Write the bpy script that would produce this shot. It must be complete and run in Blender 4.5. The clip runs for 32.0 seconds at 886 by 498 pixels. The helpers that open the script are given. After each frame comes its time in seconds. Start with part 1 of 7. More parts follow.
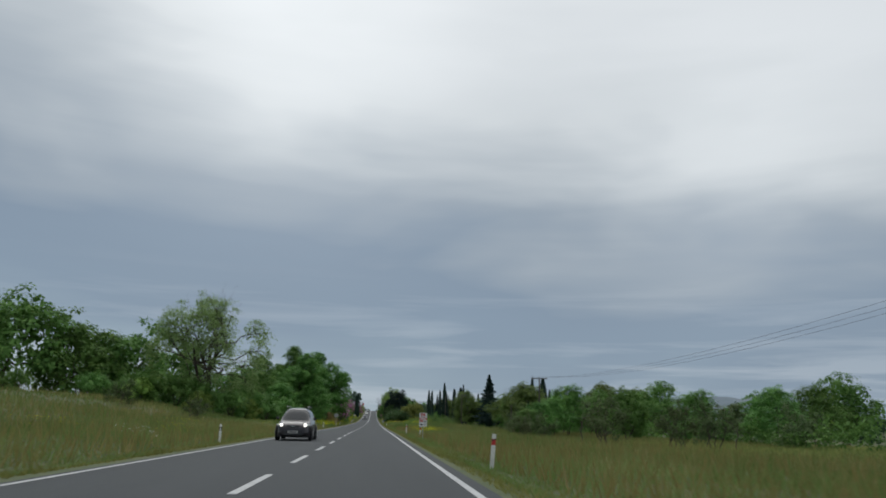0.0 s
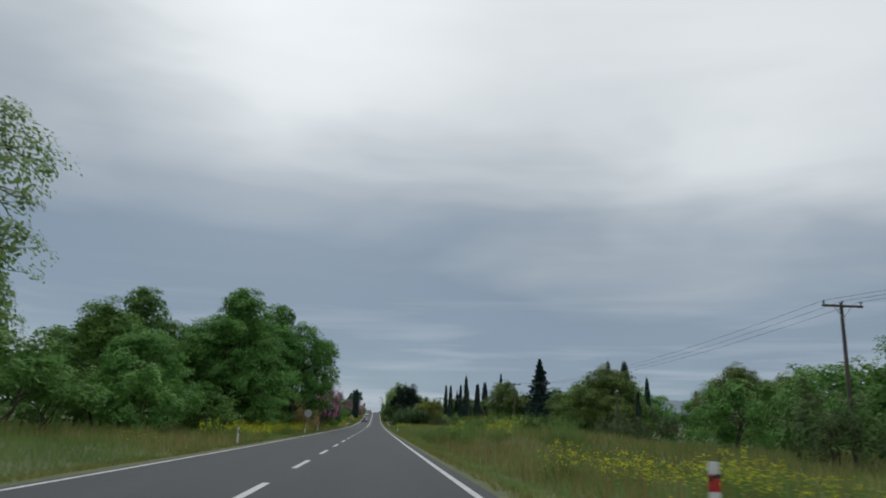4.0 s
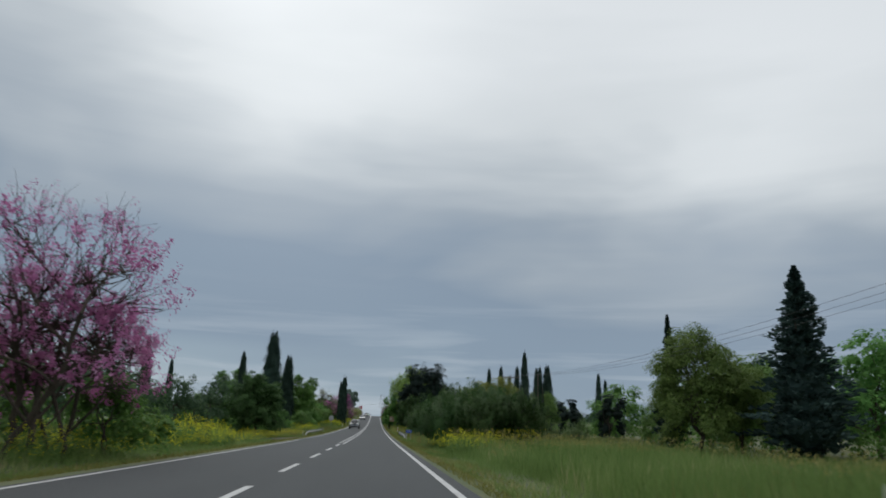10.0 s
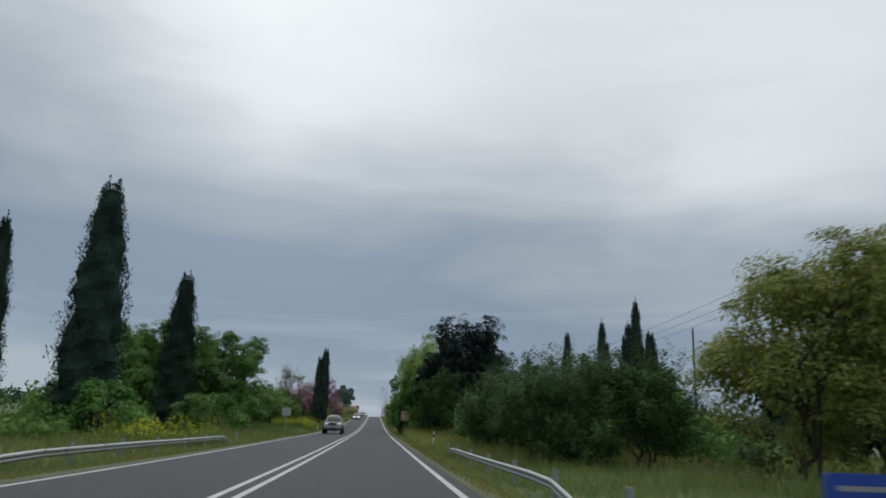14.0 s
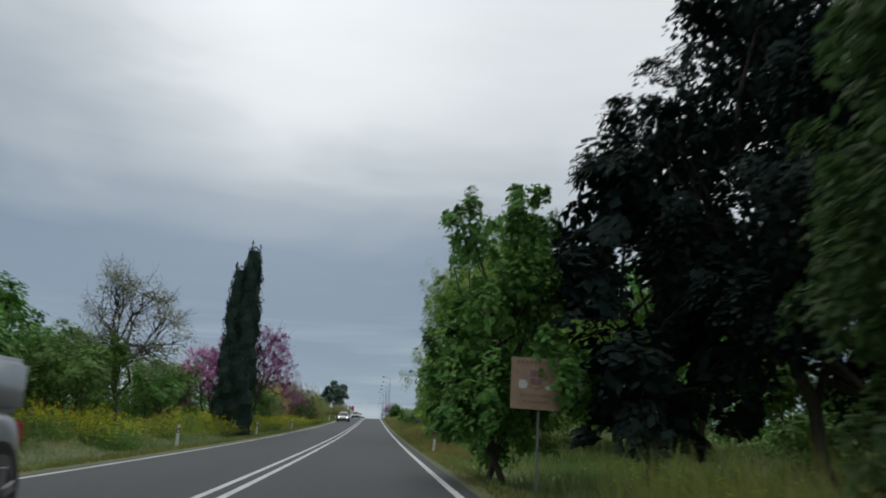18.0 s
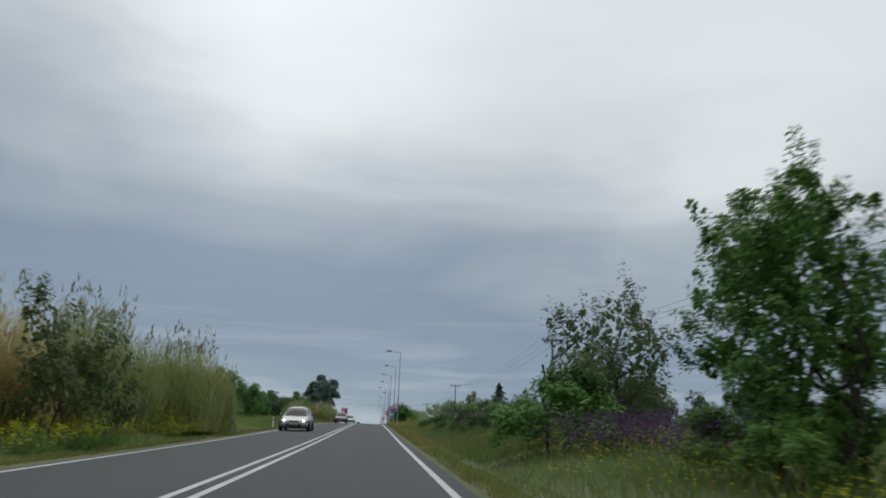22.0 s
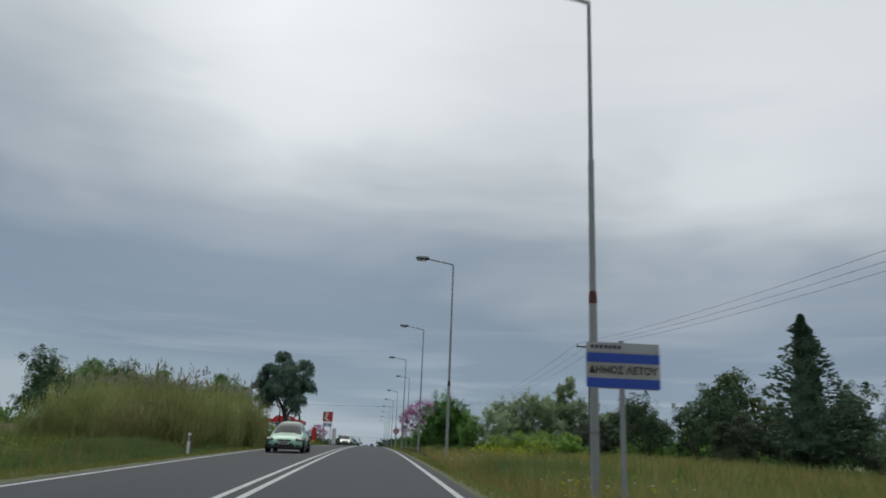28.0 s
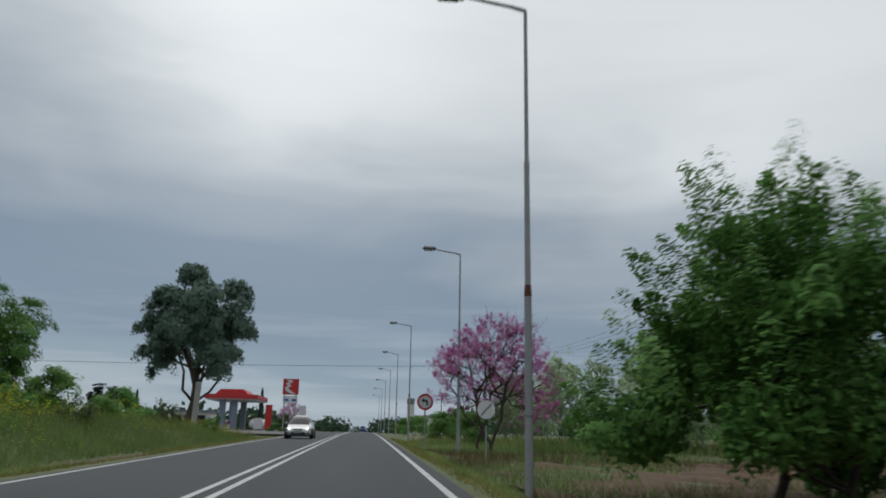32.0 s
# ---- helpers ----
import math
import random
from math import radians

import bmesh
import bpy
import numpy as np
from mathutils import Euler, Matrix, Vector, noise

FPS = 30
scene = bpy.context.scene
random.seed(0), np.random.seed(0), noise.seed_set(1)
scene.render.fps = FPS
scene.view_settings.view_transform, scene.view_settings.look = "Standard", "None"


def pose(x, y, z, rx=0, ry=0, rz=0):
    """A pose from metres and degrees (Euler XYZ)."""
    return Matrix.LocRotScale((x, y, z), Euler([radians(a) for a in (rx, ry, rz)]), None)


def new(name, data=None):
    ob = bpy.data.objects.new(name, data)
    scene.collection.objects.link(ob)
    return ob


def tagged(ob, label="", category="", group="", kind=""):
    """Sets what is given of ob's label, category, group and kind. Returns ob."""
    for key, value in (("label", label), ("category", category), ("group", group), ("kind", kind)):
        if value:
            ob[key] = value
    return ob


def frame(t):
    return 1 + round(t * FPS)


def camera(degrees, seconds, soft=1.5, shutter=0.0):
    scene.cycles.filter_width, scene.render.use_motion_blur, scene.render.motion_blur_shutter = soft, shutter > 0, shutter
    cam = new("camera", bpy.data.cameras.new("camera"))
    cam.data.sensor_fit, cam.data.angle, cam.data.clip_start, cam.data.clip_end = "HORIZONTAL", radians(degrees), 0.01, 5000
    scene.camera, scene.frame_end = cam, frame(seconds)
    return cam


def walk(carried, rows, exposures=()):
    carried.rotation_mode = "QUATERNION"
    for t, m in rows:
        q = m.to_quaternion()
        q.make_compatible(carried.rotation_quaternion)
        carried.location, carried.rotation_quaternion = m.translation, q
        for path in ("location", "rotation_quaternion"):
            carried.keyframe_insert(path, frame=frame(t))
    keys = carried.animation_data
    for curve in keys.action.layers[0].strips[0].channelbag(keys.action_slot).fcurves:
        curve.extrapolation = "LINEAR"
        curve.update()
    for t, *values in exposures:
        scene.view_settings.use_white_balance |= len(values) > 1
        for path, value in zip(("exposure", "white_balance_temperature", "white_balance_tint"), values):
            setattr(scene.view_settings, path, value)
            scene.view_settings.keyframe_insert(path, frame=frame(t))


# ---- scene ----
# ---- camera and its drive ----
cam = camera(61.2, 32.0, soft=1.8, shutter=0.22)
PATH = [
    (0, 1.92, -0.00, 1.099, 13.15, -1.45, -5.18),
    (0.5, 1.86, 9.22, 1.111, 13.18, -1.44, -5.13),
    (1, 1.84, 18.45, 1.121, 13.30, -1.52, -5.13),
    (1.5, 1.85, 27.82, 1.128, 13.34, -1.63, -5.10),
    (2, 1.85, 37.28, 1.141, 13.37, -1.64, -5.09),
    (2.5, 1.88, 46.70, 1.168, 13.38, -1.64, -5.09),
    (3, 1.84, 56.11, 1.208, 13.36, -1.90, -5.10),
    (3.5, 1.86, 65.52, 1.241, 13.35, -1.73, -5.05),
    (5.5, 1.98, 103.27, 1.197, 13.56, -1.46, -4.96),
    (6, 2.02, 112.64, 1.235, 13.64, -1.44, -4.99),
    (6.5, 2.02, 121.94, 1.284, 13.70, -1.32, -4.97),
    (7, 2.02, 131.16, 1.322, 13.72, -1.26, -5.01),
    (7.5, 2.06, 140.34, 1.343, 13.72, -1.27, -5.04),
    (8, 2.10, 149.60, 1.360, 13.73, -1.41, -5.07),
    (8.5, 2.10, 158.79, 1.382, 13.78, -1.52, -5.05),
    (9, 2.10, 167.98, 1.418, 13.82, -1.59, -5.05),
    (9.5, 2.08, 177.18, 1.462, 13.84, -1.59, -5.02),
    (10, 2.11, 186.53, 1.511, 13.89, -1.65, -5.02),
    (10.5, 2.09, 195.90, 1.561, 13.92, -1.68, -5.05),
    (11, 2.09, 205.19, 1.612, 13.95, -1.76, -5.04),
    (11.5, 2.10, 214.41, 1.666, 13.99, -1.82, -5.03),
    (12, 2.12, 223.44, 1.723, 14.02, -1.76, -4.99),
    (12.5, 2.13, 232.38, 1.779, 14.08, -1.75, -4.99),
    (13, 2.15, 241.24, 1.841, 14.10, -1.86, -4.99),
    (13.5, 2.09, 250.12, 1.912, 14.15, -1.92, -5.04),
    (14, 2.06, 259.02, 1.994, 14.16, -1.92, -5.10),
    (14.5, 2.03, 267.81, 2.084, 14.21, -1.86, -5.09),
    (16.5, 2.15, 303.33, 2.596, 14.42, -2.08, -5.24),
    (17, 2.17, 312.11, 2.740, 14.46, -2.08, -5.22),
    (17.5, 2.17, 320.81, 2.874, 14.49, -2.08, -5.24),
    (18, 2.16, 329.54, 3.012, 14.50, -2.03, -5.21),
    (18.5, 2.18, 338.18, 3.167, 14.53, -1.95, -5.20),
    (19, 2.19, 346.83, 3.351, 14.64, -1.83, -5.19),
    (19.5, 2.23, 355.34, 3.551, 14.71, -1.82, -5.20),
    (20, 2.23, 363.87, 3.771, 14.67, -1.87, -5.16),
    (20.5, 2.23, 372.51, 4.010, 14.73, -1.98, -5.19),
    (21, 2.27, 381.24, 4.274, 14.80, -2.03, -5.24),
    (21.5, 2.29, 390.00, 4.555, 14.85, -2.08, -5.25),
    (22, 2.31, 398.80, 4.848, 14.90, -2.10, -5.29),
    (22.5, 2.27, 407.67, 5.150, 14.98, -2.18, -5.29),
    (23, 2.22, 416.64, 5.466, 15.05, -2.23, -5.24),
    (23.5, 2.16, 425.71, 5.795, 15.15, -2.26, -5.32),
    (24, 2.11, 434.75, 6.132, 15.20, -2.27, -5.32),
    (24.5, 2.11, 443.74, 6.481, 15.30, -2.29, -5.29),
    (25, 2.11, 452.64, 6.830, 15.28, -2.31, -5.25),
    (25.5, 2.14, 461.34, 7.166, 15.28, -2.19, -5.22),
    (27.5, 2.04, 495.25, 8.427, 15.49, -2.21, -5.26),
    (28, 2.01, 503.57, 8.702, 15.57, -2.29, -5.28),
    (28.5, 2.02, 511.74, 8.958, 15.63, -2.23, -5.28),
    (29, 2.02, 519.82, 9.194, 15.69, -2.23, -5.30),
    (29.5, 2.08, 527.78, 9.411, 15.64, -2.20, -5.36),
    (29.6, 2.09, 529.38, 9.452, 14.76, -1.65, -5.66),
    (29.7, 2.10, 530.97, 9.492, 13.88, -1.09, -5.95),
    (29.85, 2.12, 533.36, 9.553, 13.88, -1.09, -5.95),
    (30, 2.14, 535.75, 9.614, 13.88, -1.09, -5.95),
    (30.5, 2.15, 543.65, 9.798, 13.89, -1.07, -5.94),
    (31, 2.17, 551.42, 9.961, 13.94, -1.01, -5.89),
    (31.5, 2.21, 559.13, 10.098, 13.99, -1.02, -5.86),
    (32, 2.21, 567.00, 10.219, 14.00, -1.05, -5.87),
]
EXPOSURES = [(0, 0.0), (17.6, 0.0), (18.6, 0.06), (19.4, 0.12), (20.3, 0.34), (21.0, 0.14), (21.8, 0.0), (23, 0.0), (24, -0.05), (28, -0.07), (30, -0.12), (31, -0.06), (32, -0.06)]
walk(cam, [(t, pose(x, y, z, 90 + pitch, roll, yaw)) for t, x, y, z, pitch, roll, yaw in PATH], EXPOSURES)

# ---- world and light ----
world = bpy.data.worlds.new("overcast_sky")
scene.world = world
world.use_nodes = True
wn, wl = world.node_tree.nodes, world.node_tree.links
wn.clear()


def wnode(kind, **values):
    n = wn.new(kind)
    for k, v in values.items():
        n.inputs[k].default_value = v
    return n


def wmath(op, a, b=0.0, clamp=False):
    n = wn.new("ShaderNodeMath")
    n.operation, n.use_clamp = op, clamp
    for i, v in enumerate((a, b)):
        if isinstance(v, (int, float)):
            n.inputs[i].default_value = v
        else:
            wl.new(v, n.inputs[i])
    return n.outputs[0]


SUN_ELEVATION, SUN_TURN = radians(60), radians(-12)
sky = wn.new("ShaderNodeTexSky")
sky.sky_type, sky.sun_disc = "NISHITA", False
sky.sun_elevation, sky.sun_rotation = SUN_ELEVATION, SUN_TURN
coord = wn.new("ShaderNodeTexCoord")
split = wn.new("ShaderNodeSeparateXYZ")
wl.new(coord.outputs["Generated"], split.inputs[0])
dx, dz = split.outputs["X"], split.outputs["Z"]
stretch = wn.new("ShaderNodeMapping")
stretch.inputs["Scale"].default_value = (1.4, 1.4, 4.5)
stretch.inputs["Location"].default_value = (0.35, 0.2, 0.1)
wl.new(coord.outputs["Generated"], stretch.inputs[0])
billow = wnode("ShaderNodeTexNoise", Scale=2.1, Detail=3.0, Roughness=0.5, Distortion=0.3)
wl.new(stretch.outputs[0], billow.inputs["Vector"])
thin = wn.new("ShaderNodeMapping")
thin.inputs["Scale"].default_value = (1.5, 1.5, 22.0)
wl.new(coord.outputs["Generated"], thin.inputs[0])
streak = wnode("ShaderNodeTexNoise", Scale=2.0, Detail=6.0, Roughness=0.55, Distortion=0.4)
wl.new(thin.outputs[0], streak.inputs["Vector"])
# height in the cloud deck: elevation, leaning a little to one side, uneven by the billows
deck = wmath("ADD", dz, wmath("MULTIPLY", dx, 0.12))
deck = wmath("ADD", deck, wmath("MULTIPLY", wmath("SUBTRACT", billow.outputs[0], 0.5), 0.26))
deck = wmath("ADD", deck, wmath("MULTIPLY", wmath("SUBTRACT", streak.outputs[0], 0.5), 0.035))
ramp = wn.new("ShaderNodeValToRGB")
STEPS = [
    (0.00, (0.39, 0.465, 0.525)), (0.05, (0.29, 0.372, 0.45)), (0.13, (0.238, 0.312, 0.40)), (0.20, (0.232, 0.302, 0.388)),
    (0.27, (0.318, 0.378, 0.442)), (0.33, (0.45, 0.503, 0.548)), (0.41, (0.62, 0.665, 0.695)), (0.55, (0.735, 0.775, 0.805)),
    (1.00, (0.775, 0.812, 0.846)),
]
while len(ramp.color_ramp.elements) < len(STEPS):
    ramp.color_ramp.elements.new(0.5)
for e, (p, c) in zip(ramp.color_ramp.elements, STEPS):
    e.position, e.color = p, (*c, 1)
wl.new(deck, ramp.inputs[0])
# pale veils low over the horizon
veil_ramp = wn.new("ShaderNodeValToRGB")
veil_ramp.color_ramp.elements[0].position, veil_ramp.color_ramp.elements[1].position = 0.5, 0.66
wl.new(streak.outputs[0], veil_ramp.inputs[0])
low = wmath("MULTIPLY", veil_ramp.outputs[0], wmath("SUBTRACT", 1.0, wmath("MULTIPLY", dz, 5.0), True))
veil = wn.new("ShaderNodeMixRGB")
veil.inputs[2].default_value = (0.56, 0.62, 0.68, 1)
wl.new(wmath("MULTIPLY", low, 0.55), veil.inputs[0])
wl.new(ramp.outputs[0], veil.inputs[1])
# the sun's glow behind the cloud, and a thinner place in the deck beside it
lit = veil.outputs[0]
for way, sharp, amount in (((-0.12, 0.86, 0.49), 40.0, 0.22), ((0.43, 0.85, 0.32), 90.0, 0.1)):
    aim = wn.new("ShaderNodeVectorMath")
    aim.operation = "DOT_PRODUCT"
    wl.new(coord.outputs["Generated"], aim.inputs[0])
    aim.inputs[1].default_value = Vector(way).normalized()
    bright = wn.new("ShaderNodeMixRGB")
    bright.blend_type = "ADD"
    bright.inputs[2].default_value = (amount, amount, amount * 0.97, 1)
    wl.new(wmath("POWER", wmath("MAXIMUM", aim.outputs["Value"], 0.0), sharp), bright.inputs[0])
    wl.new(lit, bright.inputs[1])
    lit = bright.outputs[0]
clouds = wnode("ShaderNodeBackground", Strength=1.0)
wl.new(lit, clouds.inputs[0])
clear = wnode("ShaderNodeBackground", Strength=0.06)
wl.new(sky.outputs[0], clear.inputs[0])
cover = wnode("ShaderNodeMixShader", Fac=0.94)
wl.new(clear.outputs[0], cover.inputs[1])
wl.new(clouds.outputs[0], cover.inputs[2])
wout = wn.new("ShaderNodeOutputWorld")
wl.new(cover.outputs[0], wout.inputs[0])

sun_data = bpy.data.lights.new("sun", "SUN")
sun_data.energy, sun_data.angle, sun_data.color = 1.1, radians(60), (1.0, 0.97, 0.92)
sun = new("sun", sun_data)
sun.matrix_world = pose(0, 0, 60, 90 - 60, 0, 180 + 12)

# ---- materials ----
def material(name, rough=0.8, metal=0.0):
    m = bpy.data.materials.new(name)
    m.use_nodes = True
    b = m.node_tree.nodes["Principled BSDF"]
    b.inputs["Roughness"].default_value, b.inputs["Metallic"].default_value = rough, metal
    return m, m.node_tree.nodes, m.node_tree.links, b


def ramp_node(nodes, stops):
    r = nodes.new("ShaderNodeValToRGB")
    while len(r.color_ramp.elements) < len(stops):
        r.color_ramp.elements.new(0.5)
    for e, (p, c) in zip(r.color_ramp.elements, stops):
        e.position, e.color = p, (*c, 1)
    return r


def noise_node(nodes, links, scale, detail=5.0, rough=0.6, stretch=None):
    n = nodes.new("ShaderNodeTexNoise")
    n.inputs["Scale"].default_value, n.inputs["Detail"].default_value, n.inputs["Roughness"].default_value = scale, detail, rough
    g = nodes.new("ShaderNodeNewGeometry")
    if stretch:
        mp = nodes.new("ShaderNodeMapping")
        mp.inputs["Scale"].default_value = stretch
        links.new(g.outputs["Position"], mp.inputs[0])
        links.new(mp.outputs[0], n.inputs["Vector"])
    else:
        links.new(g.outputs["Position"], n.inputs["Vector"])
    return n


def two_scale(name, stops, big, small, rough=0.85, metal=0.0, bump=0.0, mix=0.5, stretch=None):
    """A surface whose colour varies at a coarse and a fine scale."""
    m, nodes, links, b = material(name, rough, metal)
    n1, n2 = noise_node(nodes, links, big, 4.0, 0.6, stretch), noise_node(nodes, links, small, 6.0, 0.65)
    add = nodes.new("ShaderNodeMix")
    add.inputs[0].default_value = mix
    links.new(n1.outputs[0], add.inputs[2])
    links.new(n2.outputs[0], add.inputs[3])
    r = ramp_node(nodes, stops)
    links.new(add.outputs[0], r.inputs[0])
    links.new(r.outputs[0], b.inputs["Base Color"])
    if bump:
        bp = nodes.new("ShaderNodeBump")
        bp.inputs["Strength"].default_value, bp.inputs["Distance"].default_value = bump, 0.02
        links.new(n2.outputs[0], bp.inputs["Height"])
        links.new(bp.outputs[0], b.inputs["Normal"])
    return m


def leaf_material(name, dark, light, odd=None, through_light=0.35, rough=0.55, patches=0.45, contrast=1.1):
    """Leaves: each one its own tone, each plant its own cast, some light let through."""
    m, nodes, links, b = material(name, rough)
    g = nodes.new("ShaderNodeNewGeometry")
    stops = [(0.0, dark), (0.75, light)] + ([(1.0, odd)] if odd else [])
    r = ramp_node(nodes, stops)
    info = nodes.new("ShaderNodeObjectInfo")
    n = noise_node(nodes, links, patches, 2.0)
    a = nodes.new("ShaderNodeMath")
    a.operation = "MULTIPLY_ADD"
    a.inputs[1].default_value, a.inputs[2].default_value = contrast, 0.34 - contrast / 2
    links.new(n.outputs[0], a.inputs[0])
    mix = nodes.new("ShaderNodeMath")
    mix.operation = "MULTIPLY_ADD"
    mix.inputs[1].default_value = 0.45
    links.new(g.outputs["Random Per Island"], mix.inputs[0])
    links.new(a.outputs[0], mix.inputs[2])
    links.new(mix.outputs[0], r.inputs[0])
    hsv = nodes.new("ShaderNodeHueSaturation")
    spread = nodes.new("ShaderNodeMapRange")
    spread.inputs[3].default_value, spread.inputs[4].default_value = 0.8, 1.25
    links.new(info.outputs["Random"], spread.inputs[0])
    links.new(spread.outputs[0], hsv.inputs["Value"])
    turn = nodes.new("ShaderNodeMapRange")
    turn.inputs[3].default_value, turn.inputs[4].default_value = 0.488, 0.512
    links.new(info.outputs["Random"], turn.inputs[0])
    links.new(turn.outputs[0], hsv.inputs["Hue"])
    links.new(r.outputs[0], hsv.inputs["Color"])
    links.new(hsv.outputs[0], b.inputs["Base Color"])
    b.inputs["Specular IOR Level"].default_value = 0.06
    t = nodes.new("ShaderNodeBsdfTranslucent")
    links.new(hsv.outputs[0], t.inputs[0])
    mx = nodes.new("ShaderNodeMixShader")
    mx.inputs[0].default_value = through_light
    links.new(b.outputs[0], mx.inputs[1])
    links.new(t.outputs[0], mx.inputs[2])
    links.new(mx.outputs[0], nodes["Material Output"].inputs[0])
    return m


def plain(name, colour, rough=0.5, metal=0.0, wear=0.12, scale=3.0, bump=0.05):
    """Paint or metal with a little dirt in it."""
    lo = tuple(c * (1 - wear) * 0.9 for c in colour)
    return two_scale(name, [(0.3, lo), (0.65, colour)], scale, scale * 9, rough, metal, bump)


ASPHALT = two_scale("asphalt", [(0.3, (0.0235, 0.0285, 0.0315)), (0.55, (0.034, 0.04, 0.044)), (0.75, (0.0505, 0.058, 0.0625))], 0.35, 38.0, 0.75, 0, 0.5, 0.55, (2.2, 0.12, 1))
ASPHALT.node_tree.nodes["Principled BSDF"].inputs["Specular IOR Level"].default_value = 0.3
DIRT_ROAD = two_scale("dirt_road", [(0.3, (0.05, 0.048, 0.03)), (0.7, (0.1, 0.09, 0.06))], 0.6, 12.0, 0.95, 0, 0.6)
OLD_ASPHALT = two_scale("weathered_asphalt", [(0.3, (0.09, 0.088, 0.085)), (0.7, (0.16, 0.155, 0.145))], 0.5, 30.0, 0.9, 0, 0.5)
ROAD_PAINT = two_scale("road_paint", [(0.32, (0.28, 0.28, 0.28)), (0.45, (0.4, 0.41, 0.41)), (0.7, (0.52, 0.53, 0.53))], 1.5, 22.0, 0.7, 0, 0.3)
GROUND = two_scale("meadow_soil", [(0.25, (0.04, 0.06, 0.022)), (0.45, (0.066, 0.088, 0.032)), (0.6, (0.1, 0.108, 0.045)), (0.8, (0.125, 0.108, 0.058))], 0.13, 2.6, 0.95, 0, 0.6)
RED_SOIL = two_scale("red_soil", [(0.25, (0.045, 0.032, 0.018)), (0.5, (0.08, 0.046, 0.023)), (0.75, (0.12, 0.06, 0.03))], 0.8, 9.0, 0.95, 0, 0.8)
BARK = two_scale("bark", [(0.3, (0.035, 0.028, 0.02)), (0.7, (0.11, 0.09, 0.07))], 2.0, 18.0, 0.95, 0, 0.8, 0.5, (4, 4, 0.6))
PALE_BARK = two_scale("pale_bark", [(0.3, (0.16, 0.145, 0.12)), (0.7, (0.34, 0.31, 0.27))], 1.4, 12.0, 0.9, 0, 0.5, 0.5, (3, 3, 0.5))
OAK_LEAF = leaf_material("oak_leaf", (0.0532, 0.123, 0.0351), (0.133, 0.266, 0.0667), (0.235, 0.372, 0.0966), 0.3)
BRIGHT_LEAF = leaf_material("bright_leaf", (0.0617, 0.131, 0.0359), (0.14, 0.264, 0.069), (0.226, 0.329, 0.0935), 0.32)
VIVID_LEAF = leaf_material("vivid_leaf", (0.141, 0.246, 0.0597), (0.281, 0.417, 0.0994), (0.361, 0.445, 0.11), 0.4)
HOLM_LEAF = leaf_material("holm_leaf", (0.0484, 0.0715, 0.044), (0.0823, 0.11, 0.0688), (0.106, 0.127, 0.0825), 0.3)
GOLD_LEAF = leaf_material("young_gold_leaf", (0.101, 0.123, 0.0324), (0.239, 0.26, 0.0713), (0.319, 0.301, 0.103), 0.4)
DOME_LEAF = leaf_material("yellowish_oak_leaf", (0.0727, 0.128, 0.0355), (0.161, 0.243, 0.0682), (0.239, 0.308, 0.0995), 0.32)
ACACIA_LEAF = leaf_material("acacia_leaf", (0.122, 0.187, 0.0663), (0.23, 0.323, 0.122), (0.306, 0.374, 0.199), 0.52)
BROWN_GRASS = leaf_material("brown_grass", (0.0711, 0.0533, 0.0305), (0.142, 0.102, 0.0571), (0.225, 0.17, 0.105), 0.4)
PALE_LEAF = leaf_material("budding_leaf", (0.11, 0.13, 0.075), (0.26, 0.28, 0.17), None, 0.4)
OLIVE_LEAF = leaf_material("olive_leaf", (0.0449, 0.0832, 0.0455), (0.0808, 0.139, 0.0737), (0.125, 0.19, 0.123), 0.3)
CYPRESS_LEAF = leaf_material("cypress_leaf", (0.0099, 0.0209, 0.0179), (0.0317, 0.055, 0.0413), None, 0.1, 0.75)
PINE_LEAF = leaf_material("pine_needles", (0.0105, 0.0198, 0.0179), (0.0314, 0.0484, 0.0413), None, 0.1, 0.75)
YOUNG_PINE = leaf_material("young_pine_needles", (0.0554, 0.09, 0.0621), (0.111, 0.171, 0.114), None, 0.25, 0.7)
FIR_LEAF = leaf_material("fir_needles", (0.0139, 0.0286, 0.0257), (0.0446, 0.0748, 0.0644), None, 0.1, 0.75)
GUM_LEAF = leaf_material("eucalyptus_leaf", (0.0836, 0.133, 0.103), (0.159, 0.228, 0.177), (0.209, 0.237, 0.194), 0.45)
SILVER_LEAF = leaf_material("silver_leaf", (0.2, 0.27, 0.15), (0.38, 0.46, 0.29), (0.5, 0.56, 0.44), 0.5)
BLOSSOM = leaf_material("pink_blossom", (0.3, 0.1, 0.235), (0.52, 0.21, 0.42), (0.65, 0.4, 0.58), 0.45, 0.7)
THICKET_LEAF = leaf_material("thicket_leaf", (0.0282, 0.0645, 0.0222), (0.0689, 0.132, 0.0443), (0.115, 0.167, 0.064), 0.4)
SCRUB_LEAF = leaf_material("scrub_leaf", (0.054, 0.085, 0.0364), (0.113, 0.16, 0.065), (0.171, 0.19, 0.0975), 0.4)
VETCH = leaf_material("purple_vetch", (0.06, 0.04, 0.065), (0.13, 0.065, 0.15), (0.19, 0.11, 0.21), 0.3)
WEED_LEAF = leaf_material("weed_leaf", (0.0758, 0.137, 0.0379), (0.152, 0.238, 0.0696), (0.223, 0.297, 0.113), 0.4)
YELLOW_FLOWER = leaf_material("yellow_flower", (0.5, 0.47, 0.0195), (0.78, 0.762, 0.039), None, 0.35)
WHITE_FLOWER = leaf_material("white_flower", (0.4, 0.4, 0.36), (0.68, 0.68, 0.6), None, 0.35)
